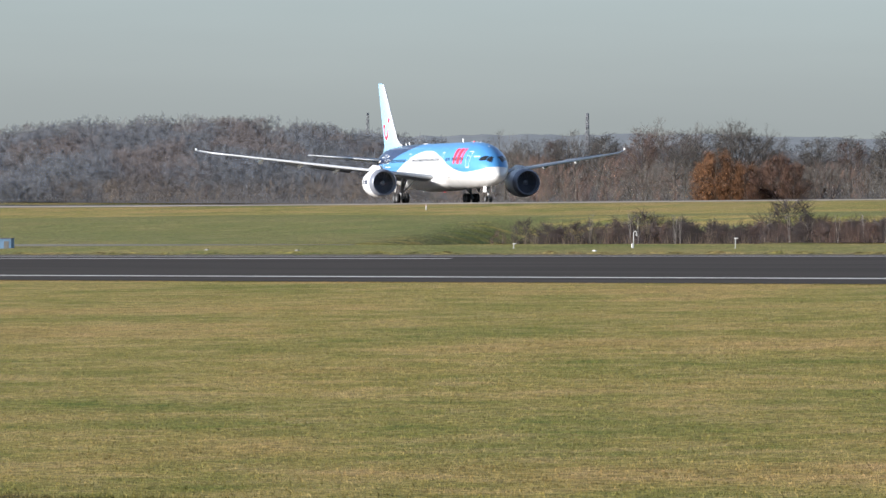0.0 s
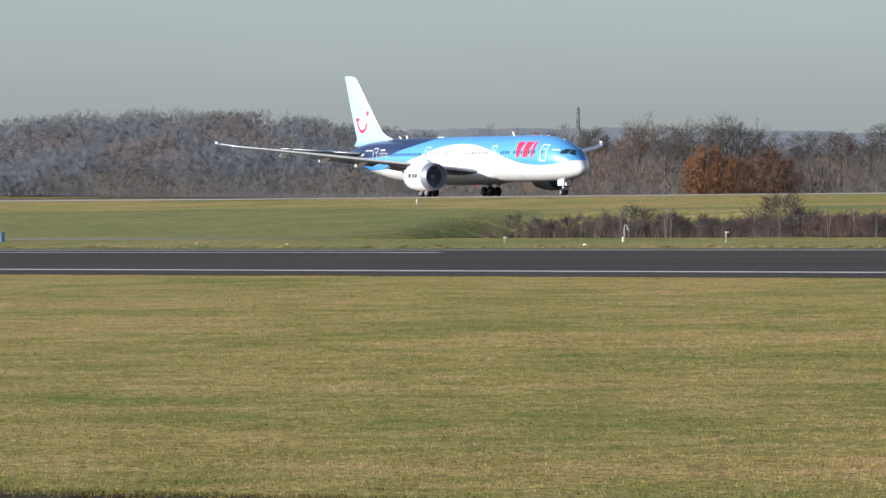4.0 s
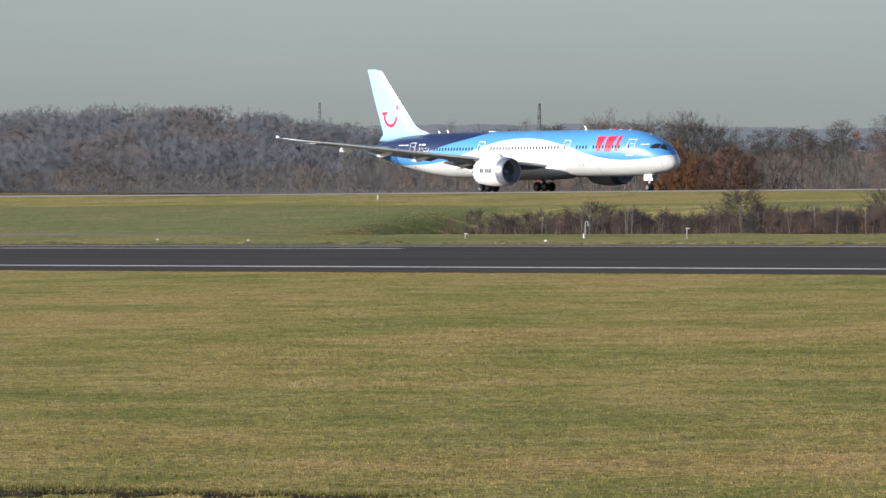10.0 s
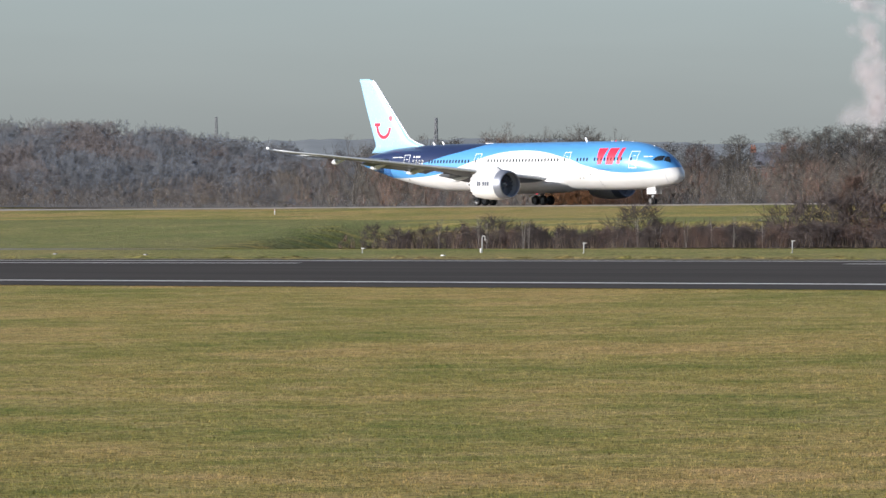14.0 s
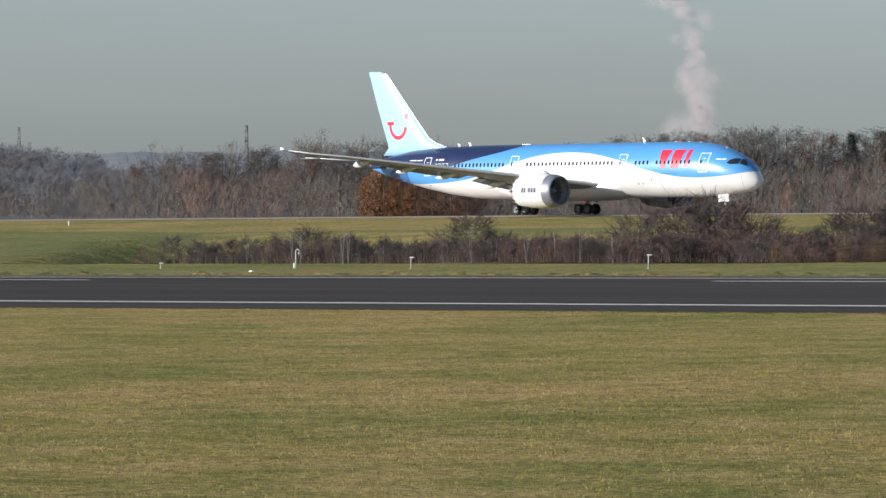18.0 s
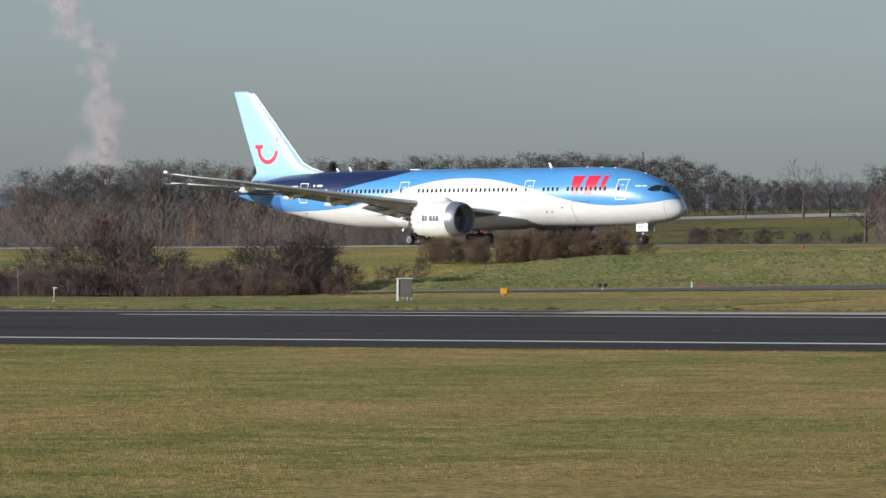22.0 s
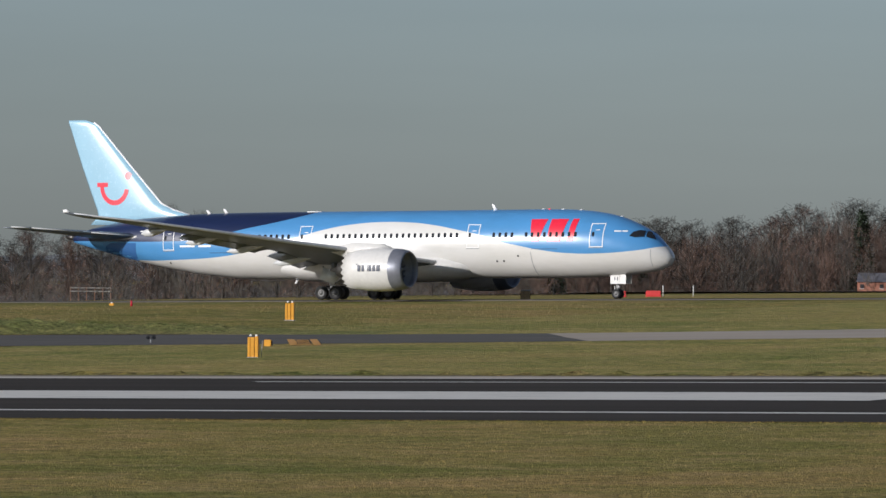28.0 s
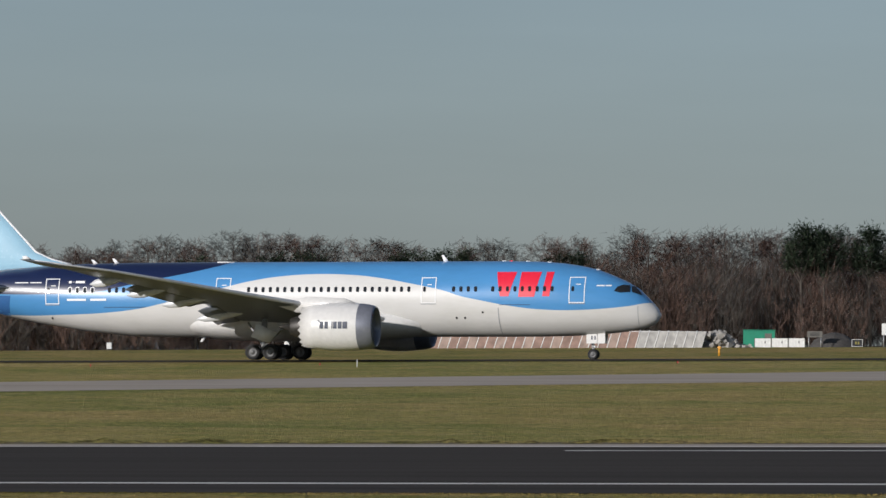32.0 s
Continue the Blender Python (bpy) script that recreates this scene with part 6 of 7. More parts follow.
def tufts(name, rng, X, Y, Hh, m, label):
    keep = np.array([not (x > -900 and abs(y - road_line(x)[0]) < road_line(x)[1] + 0.3) for x, y in zip(X, Y)])
    X, Y, Hh = X[keep], Y[keep], Hh[keep]
    Z = np.array([ground_z(x, y) for x, y in zip(X, Y)])
    a = rng.uniform(0, np.pi, len(X))
    w = Hh * rng.uniform(0.16, 0.42, len(X))
    lean = rng.normal(0, 0.35, (len(X), 2)) * Hh[:, None]
    V = np.empty((len(X), 3, 3))
    V[:, 0] = np.stack([X - np.cos(a) * w, Y - np.sin(a) * w, Z - 0.01], 1)
    V[:, 1] = np.stack([X + np.cos(a) * w, Y + np.sin(a) * w, Z - 0.01], 1)
    V[:, 2] = np.stack([X + lean[:, 0], Y + lean[:, 1], Z + Hh], 1)
    me = bpy.data.meshes.new(name)
    nv = len(X) * 3
    me.vertices.add(nv)
    me.vertices.foreach_set("co", V.reshape(-1))
    me.loops.add(nv)
    me.loops.foreach_set("vertex_index", np.arange(nv))
    me.polygons.add(len(X))
    me.polygons.foreach_set("loop_start", np.arange(0, nv, 3))
    me.polygons.foreach_set("loop_total", np.full(len(X), 3))
    me.update(calc_edges=True)
    geo = m.node_tree.nodes.new("ShaderNodeNewGeometry")
    shade = ramp(m, geo.outputs["Random Per Island"], ((0.0, (0.62, 0.62, 0.62)), (0.5, (0.90, 0.87, 0.92)), (1.0, (1.12, 1.04, 1.12))))
    link(m, blend(m, 1.0, bsdf(m).inputs["Base Color"].links[0].from_socket, shade, "MULTIPLY"), bsdf(m).inputs["Base Color"])
    tr = m.node_tree.nodes.new("ShaderNodeBsdfTranslucent")
    link(m, bsdf(m).inputs["Base Color"].links[0].from_socket, tr.inputs["Color"])
    mx = m.node_tree.nodes.new("ShaderNodeMixShader")
    mx.inputs[0].default_value = 0.3
    link(m, bsdf(m).outputs[0], mx.inputs[1])
    link(m, tr.outputs[0], mx.inputs[2])
    link(m, mx.outputs[0], m.node_tree.nodes["Material Output"].inputs["Surface"])
    for l in list(bsdf(m).inputs["Normal"].links):
        m.node_tree.links.remove(l)
    me.materials.append(m)
    tagged(new(name, me), label, "grass", kind="stuff")


build_woods()
scrub_belt()
far_woods()
ditch_scrub()
grass_blades()


# ---- airfield furniture ----
PALE_METAL = painted("dulled_white_metal", (0.50, 0.50, 0.48), 0.6, wear=0.2, scale=4)
WHITE_METAL = painted("weathered_white_metal", (0.72, 0.72, 0.70), 0.5, wear=0.18, scale=4)
RED_METAL = painted("warning_red_paint", (0.56, 0.018, 0.04), 0.45, wear=0.15, scale=4)
ORANGE_PIPE = painted("orange_conduit", (0.42, 0.10, 0.035), 0.5, wear=0.25, scale=5)
BLACK_RUBBER = painted("black_cable", (0.02, 0.02, 0.02), 0.6, wear=0.3, scale=6)
PYLON_GREY = painted("pylon_grey", (0.17, 0.17, 0.18), 0.6, 0.2, wear=0.2)
GALV = painted("galvanised_steel", (0.42, 0.43, 0.44), 0.45, 0.6, wear=0.2, scale=5)
YELLOW = painted("safety_yellow", (0.70, 0.33, 0.02), 0.5, wear=0.2, scale=4)
OLD_GREY = painted("weathered_grey", (0.26, 0.25, 0.23), 0.8, wear=0.35, scale=6)
SIGN_GOLD = painted("faded_sign_gold", (0.30, 0.26, 0.06), 0.6, wear=0.2)
CREAM = painted("faded_orange_paint", (0.52, 0.34, 0.15), 0.7, wear=0.35, scale=5)
GREY_BOX = painted("grey_cabinet", (0.13, 0.125, 0.11), 0.55, wear=0.2, scale=3)
BROWN_BOARD = painted("brown_board", (0.22, 0.12, 0.08), 0.7, wear=0.3, scale=3)
GREEN_PAINT = painted("green_shed_paint", (0.02, 0.22, 0.13), 0.5, wear=0.2, scale=1)
BRICK_RED = painted("red_brick", (0.34, 0.15, 0.10), 0.85, wear=0.3, scale=2)
SLATE = painted("slate_roof", (0.13, 0.13, 0.15), 0.7, wear=0.25, scale=1.5)
RUBBLE = painted("broken_concrete", (0.38, 0.36, 0.33), 0.9, wear=0.4, scale=1)
BLUE_BOX = painted("blue_grey_cabinet", (0.12, 0.20, 0.30), 0.5, wear=0.2, scale=2)
BARRIER_RED = painted("barrier_red_plastic", (0.62, 0.05, 0.05), 0.5, wear=0.15)


def thing(name, label, category, x, y, turn=0.0, group="", z=None):
    base = tagged(new(name), label, category, group)
    base.matrix_basis = pose(x, y, ground_z(x, y) if z is None else z, 0, 0, turn)
    return base


def slab(name, base, mat, size, place, turn=(0, 0, 0), bevel=0.015, label=""):
    bm = bmesh.new()
    boxed(bm, size, pose(*place, *turn), bevel)
    return part(name, bm, mat, base, label, False)


def rod(name, base, mat, a, b, r, r2=None, n=10, label=""):
    bm = bmesh.new()
    tube(bm, a, b, r, r2, n)
    return part(name, bm, mat, base, label)


def build_mast():
    """Square lattice mast on the near grass: white and red bands, a narrower head on a flange, a conduit inside."""
    bear, dist = -34.592, 100.0
    x, y = polar(bear, dist)
    g = ground_z(x, y)
    base = thing("lattice_mast", "red and white steel lattice mast on the near grass", "mast", x, y, -bear - 33.7)
    # local axes: x along the lit face, y away from the camera; heights over the ground
    bands = ((0.0, 2.2, RED_METAL), (2.2, 7.62 - g, WHITE_METAL), (7.62 - g, 9.93 - g, RED_METAL), (9.93 - g, 12.36 - g, WHITE_METAL))
    flange = 12.45 - g
    S = 0.857

    def lattice(side, z0, z1, mat, r, pitch, thick):
        h = side / 2
        corners = ((-h, -h), (h, -h), (h, h), (-h, h))
        for cx, cy in corners:
            rod("leg", base, mat, (cx, cy, z0), (cx, cy, z1), r, n=12)
        for i in range(4):
            (ax, ay), (bx, by) = corners[i], corners[(i + 1) % 4]
            z, flip = z0 + 0.02, i % 2
            step = (z1 - z0) / max(1, round((z1 - z0) / pitch))
            while z + step <= z1 + 0.05:
                a, b = ((ax, ay), (bx, by)) if flip else ((bx, by), (ax, ay))
                rod("brace", base, mat, (*a, z), (*b, z + step * 0.94), thick, n=7)
                z += step
                flip = not flip

    for z0, z1, mat in bands:
        lattice(S, z0, z1, mat, 0.042, 0.47, 0.019)
    lattice(0.68, flange + 0.15, flange + 3.3, RED_METAL, 0.026, 0.42, 0.014)
    lattice(0.68, flange + 3.3, flange + 5.4, WHITE_METAL, 0.026, 0.42, 0.014)
    for zz, w, hgt in ((flange + 0.09, S + 0.22, 0.11), (flange - 0.10, S + 0.06, 0.12)):
        for i in range(4):
            a = radians(90 * i)
            slab("flange_beam", base, WHITE_METAL, (w, 0.07, hgt), (math.sin(a) * w / 2 * -1 + 0.04, math.cos(a) * w / 2 * -1 + 0.12, zz), (0, 0, -90 * i), 0.008)
    for cx, cy in ((-1, -1), (1, -1), (1, 1), (-1, 1)):
        rod("bolt", base, GALV, (cx * S / 2, cy * S / 2, flange - 0.2), (cx * S / 2, cy * S / 2, flange + 0.2), 0.018, n=6)
        slab("corner_plate", base, WHITE_METAL, (0.16, 0.16, 0.03), (cx * S / 2, cy * S / 2, flange - 0.005))
    rod("conduit", base, ORANGE_PIPE, (-0.12, 0.10, 0.0), (-0.12, 0.10, flange - 0.35), 0.04, n=12, label="orange conduit")
    rod("conduit", base, ORANGE_PIPE, (-0.10, 0.02, flange + 0.62), (-0.10, 0.02, flange + 5.3), 0.04, n=12, label="orange conduit")
    bm = bmesh.new()
    pts = [(-0.12, 0.10, flange - 0.38), (-0.10, 0.08, flange - 0.2), (-0.07, 0.05, flange), (-0.06, 0.03, flange + 0.2), (-0.09, 0.02, flange + 0.45), (-0.10, 0.02, flange + 0.66)]
    for a, b in zip(pts, pts[1:]):
        tube(bm, a, b, 0.045, 0.045, 10)
    part("cable_sleeve", bm, BLACK_RUBBER, base, "black rubber cable sleeve")
    z = 0.5
    while z < flange + 5:
        slab("clamp", base, ORANGE_PIPE, (0.11, 0.03, 0.025), (-0.12 if z < flange else -0.10, 0.10 if z < flange else 0.02, z), bevel=0.004)
        z += 0.62
    rod("stay_wire", base, GALV, (-0.28, 0.25, 0), (-0.22, 0.25, flange + 5), 0.005, n=5)
    # ladder frame on the far side
    for lx, ly, r in ((-0.123, 0.818, 0.026), (0.466, 0.732, 0.030), (0.054, 0.997, 0.022)):
        for z0, z1, mat in ((0, 2.2, RED_METAL), (2.2, 7.72 - g, WHITE_METAL), (7.72 - g, 10.2 - g, RED_METAL), (10.2 - g, flange + 0.05, WHITE_METAL)):
            rod("ladder_post", base, mat, (lx, ly, z0), (lx, ly, z1), r, n=9)
    zz, k = 0.4, 0
    while zz < flange - 0.6:
        mat = WHITE_METAL if zz > 10.2 - g or 2.2 < zz < 7.72 - g else RED_METAL
        a, b = ((-0.123, 0.818), (0.466, 0.732)) if k % 2 else ((0.466, 0.732), (-0.123, 0.818))
        rod("brace", base, mat, (*a, zz), (*b, zz + 0.34), 0.014, n=7)
        zz += 0.45
        k += 1
    slab("foundation", base, RUBBLE, (1.6, 1.6, 0.3), (0.1, 0.1, 0.02), bevel=0.03, label="concrete foundation pad")


def build_verge_things():
    # camera mast beside the runway
    b = thing("camera_mast", "white pole with a curved camera arm on the runway verge", "camera mast", -408.5, 352.5)
    rod("pole", b, PALE_METAL, (0, 0, 0), (0, 0, 1.35), 0.04)
    bm = bmesh.new()
    arc = [(0.2 - 0.2 * math.cos(radians(a)), 0, 1.35 + 0.2 * math.sin(radians(a))) for a in range(0, 181, 30)]
    for p, q in zip(arc, arc[1:]):
        tube(bm, p, q, 0.03, 0.03, 8)
    part("arm", bm, PALE_METAL, b)
    slab("camera_head", b, PALE_METAL, (0.14, 0.16, 0.24), (0.40, 0, 1.22), bevel=0.05)
    slab("base_box", b, PALE_METAL, (0.2, 0.2, 0.4), (-0.12, 0, 0.25), bevel=0.03)
    for x, h in ((-425, 0.42), (-395, 0.85), (-368.7, 1.0)):
        b = thing("runway_lamp", "short white post lamp on the runway verge", "lamp", x, 352.5, group="lamps on the verge")
        rod("post", b, PALE_METAL, (0, 0, 0), (0, 0, h), 0.035)
        slab("lamp_head", b, PALE_METAL, (0.5, 0.18, 0.06), (0.12, 0, h + 0.04), bevel=0.03)
        slab("foot_plate", b, GALV, (0.25, 0.25, 0.05), (0, 0, 0.02))
    for x, y in ((-405, 345), (-449.6, 347), (-466, 349)):
        b = thing("marker_board", "low white marker slab in the verge grass", "marker", x, y, group="marker slabs on the verge")
        slab("slab", b, PALE_METAL if x > -410 else OLD_GREY, (0.42, 0.26, 0.13), (0, 0, 0.055), bevel=0.03)
        slab("foot", b, GALV, (0.56, 0.36, 0.04), (0, 0, 0.01), bevel=0.01)
    b = thing("marker_post", "slim white post at the grass edge", "post", -602, 486)
    rod("post", b, WHITE_METAL, (0, 0, 0), (0, 0, 0.62), 0.07)
    rod("reflector", b, RED_METAL, (0, 0, 0.50), (0, 0, 0.56), 0.073)
    b = thing("sign_board", "small white board on the grass beyond the far runway", "sign", -332.9, 671.5, 26, "boards on the far grass")
    slab("board", b, WHITE_METAL, (0.6, 0.07, 0.5), (0, 0, 0.33), (6, 0, 0))
    for x in (-0.22, 0.22):
        rod("leg", b, GALV, (x, 0.04, 0), (x, 0.04, 0.3), 0.025)
    # grey panel cabinet on legs
    b = thing("cabinet", "grey instrument panel with white frame standing on legs", "cabinet", -336, 355.5, 43)
    slab("panel", b, GREY_BOX, (0.95, 0.16, 1.25), (0.05, 0, 0.98), bevel=0.02)
    slab("side_frame", b, WHITE_METAL, (0.16, 0.24, 1.55), (-0.5, 0, 0.80), bevel=0.02)
    slab("top_cap", b, WHITE_METAL, (1.2, 0.26, 0.05), (0, 0, 1.63))
    for x in (-0.45, -0.1, 0.2, 0.48):
        rod("leg", b, GALV, (x, 0, 0), (x, 0, 0.4), 0.035)
    b = thing("junction_box", "yellow junction box on a short post", "box", -337.5, 367.5, 40)
    slab("box", b, YELLOW, (0.5, 0.4, 0.42), (0, 0, 0.36), bevel=0.03)
    rod("post", b, GALV, (0, 0, 0), (0, 0, 0.2), 0.06)
    slab("lid", b, YELLOW, (0.54, 0.44, 0.05), (0, 0, 0.59))
    for x, y in ((-340, 381), (-256, 402)):
        b = thing("guard_lamp", "twin-headed black guard lamp beside the link road", "lamp", x, y, 40, "guard lamps")
        rod("post", b, GALV, (0, 0, 0), (0, 0, 0.28), 0.05)
        for k in (-0.2, 0.2):
            slab("lamp_head", b, DARK, (0.26, 0.3, 0.24), (k, 0, 0.40), (0, -12 * k, 0), 0.05)
        slab("visor", b, DARK, (0.6, 0.34, 0.03), (0.05, 0, 0.55))
    b = thing("low_board", "long brown board with a white end post", "board", -336.5, 387, 42)
    slab("board", b, BROWN_BOARD, (1.75, 0.08, 0.22), (0.95, 0, 0.16))
    slab("end_post", b, WHITE_METAL, (0.12, 0.12, 0.48), (0, 0, 0.24))
    rod("stake", b, GALV, (1.6, 0.06, 0), (1.6, 0.06, 0.3), 0.03)
    for x, y, w, h in ((-361, 451, 0.85, 0.62), (-247.4, 505, 0.85, 0.58)):
        b = thing("sign_board", "white information board on the far grass", "sign", x, y, 30, "boards on the far grass")
        slab("board", b, WHITE_METAL, (w, 0.07, h), (0, 0, h / 2 + 0.10), (6, 0, 0))
        for k in (-0.3, 0.3):
            rod("leg", b, GALV, (k, 0, 0), (k, 0, 0.2), 0.03)
        for r in range(3):
            slab("text_bar", b, GREY_BOX, (w * 0.6, 0.01, 0.045), (0.02, -0.052, 0.26 + r * 0.13), (6, 0, 0), 0.0)
    for x, y, k in ((-431, 512, 0.8), (-330, 515, 1.0), (-190, 522, 0.45), (-150, 524, 0.45), (-122, 528, 0.45), (-168, 521, 0.45)):
        b = thing("edge_light", "small red runway edge light with dark cap", "light", x, y, group="far runway edge lights")
        rod("body", b, RED_METAL, (0, 0, 0), (0, 0, 0.5 * k), 0.11 * k, 0.08 * k)
        rod("cap", b, DARK, (0, 0, 0.5 * k), (0, 0, 0.66 * k), 0.07 * k, 0.04 * k)
    b = thing("edge_light", "small black post light at the far runway edge", "light", -371, 519)
    rod("body", b, DARK, (0, 0, 0), (0, 0, 0.5), 0.1, 0.08)
    rod("cap", b, DARK, (0, 0, 0.5), (0, 0, 0.6), 0.11, 0.06)
    # yellow guard boxes with their low shadows
    for x, y, lamp in ((-271, 445, False), (-228, 370, True)):
        b = thing("guard_box", "tall yellow guard light box on the grass", "guard box", x, y, 22, "yellow guard boxes")
        for k, w in ((-0.24, 0.16), (-0.02, 0.24), (0.24, 0.22)):
            slab("panel", b, YELLOW, (w, 0.42, 1.25 + 0.1 * (k > 0.1)), (k, 0, 0.68), bevel=0.015)
        slab("plinth", b, GALV, (0.8, 0.5, 0.06), (0, 0, 0.03))
        for k in (-0.15, 0.2):
            slab("lamp_head", b, WHITE_METAL, (0.16, 0.16, 0.12), (k, 0, 1.42), bevel=0.03)
        if lamp:
            slab("side_box", b, YELLOW, (0.46, 0.4, 0.42), (0.95, 0, 0.95), bevel=0.03)
            slab("lens", b, DARK, (0.03, 0.28, 0.28), (1.20, 0, 0.95), bevel=0.01)
            rod("bracket", b, GALV, (0.5, 0, 0.0), (0.6, 0, 1.1), 0.03)
    b = tagged(new("ladder_marking"), "yellow ladder pattern painted on the link road", "marking", kind="structure")
    for i in range(11):
        k = i / 10
        bm = bmesh.new()
        cx, cy = -240.5 - 8.5 * k, 395.0 + 13.5 * k
        if i < 10:
            vs = [(cx + dx - 0.85 * (q / 1.0), cy + 1.35 * q) for dx, q in ((0.6, 0.0), (1.7, 0.0), (1.7, 0.5), (0.6, 0.5))]
            bm.faces.new([bm.verts.new((vx, vy, ground_z(vx, vy) + 0.075)) for vx, vy in vs])
            part("rung", bm, YELLOW, b)
    for dx in (0.0, 1.85):
        bm = bmesh.new()
        vs = ((-240.5 + dx, 395.0), (-239.9 + dx, 395.0), (-248.4 + dx, 408.5), (-249.0 + dx, 408.5))
        bm.faces.new([bm.verts.new((vx, vy, ground_z(vx, vy) + 0.08)) for vx, vy in vs])
        part("rail", bm, YELLOW, b)
    b = thing("marker_post", "weathered pale post beside the taxiway", "post", -184, 384)
    slab("post", b, OLD_GREY, (0.14, 0.10, 0.80), (0, 0, 0.40), bevel=0.02)
    slab("cap", b, GALV, (0.18, 0.14, 0.04), (0, 0, 0.82))
    b = thing("meter_box", "pair of grey meter boxes on posts beside the taxiway", "meter box", -182, 383)
    for k in (-0.16, 0.1):
        slab("box", b, BLUE_BOX if k > 0 else OLD_GREY, (0.2, 0.2, 0.82), (k, 0, 0.48), bevel=0.02)
        slab("lid", b, OLD_GREY, (0.24, 0.22, 0.10), (k, 0, 0.93), bevel=0.02)
    slab("foot", b, GALV, (0.5, 0.3, 0.06), (0, 0, 0.03))
    b = thing("approach_lamp", "twin black lamp on a post in the near grass", "lamp", -98.6, 199.6, 30)
    rod("post", b, WHITE_METAL, (0, 0, 0), (0, 0, 0.32), 0.03)
    for k in (-0.2, 0.2):
        slab("lamp_head", b, DARK, (0.26, 0.3, 0.17), (k, 0, 0.40), (0, 10 * k, 0), 0.05)
    rod("bar", b, GALV, (-0.35, 0, 0.32), (0.35, 0, 0.32), 0.025)
    b = thing("equipment_cabin", "low blue-grey equipment cabin beside the runway", "cabin", -507, 354, 40)
    slab("body", b, BLUE_BOX, (3.2, 1.2, 1.0), (0, 0, 0.52), bevel=0.03)
    slab("roof", b, SLATE, (3.35, 1.35, 0.06), (0, 0, 1.05))
    slab("door", b, GREY_BOX, (0.5, 0.03, 0.7), (1.1, -0.61, 0.42))
    b = thing("marker_light", "thin white stake at the taxiway edge", "stake", -145, 517)
    rod("post", b, WHITE_METAL, (0, 0, 0), (0, 0, 0.6), 0.035)
    rod("cap", b, GALV, (0, 0, 0.6), (0, 0, 0.64), 0.04)
    for k in range(2):
        b = thing("edge_box", "small yellow and white edge light box", "light", -360 + k * 26, 519.5 - k * 1.5, 20, "edge boxes by the far runway")
        slab("box", b, YELLOW, (0.42, 0.3, 0.22), (0, 0, 0.13), bevel=0.03)
        slab("lens", b, WHITE_METAL, (0.2, 0.2, 0.1), (0, 0, 0.28), bevel=0.03)
    bx, by = polar(-29.39, 645)
    b = thing("crate", "weathered faded-orange box beside the far runway", "crate", bx, by, 30)
    for k in (-0.31, 0.0, 0.31):
        slab("board", b, CREAM, (0.3, 0.5, 0.84), (k, 0, 0.44), bevel=0.015)
    slab("lid", b, WHITE_METAL, (1.0, 0.56, 0.05), (0, 0, 0.885))
    b = thing("hydrant_post", "short yellow hydrant post on the grass", "post", -142, 631.7)
    rod("post", b, YELLOW, (0, 0, 0), (0, 0, 0.72), 0.11, 0.09)
    slab("head", b, YELLOW, (0.34, 0.24, 0.22), (0, 0, 0.78), bevel=0.05)


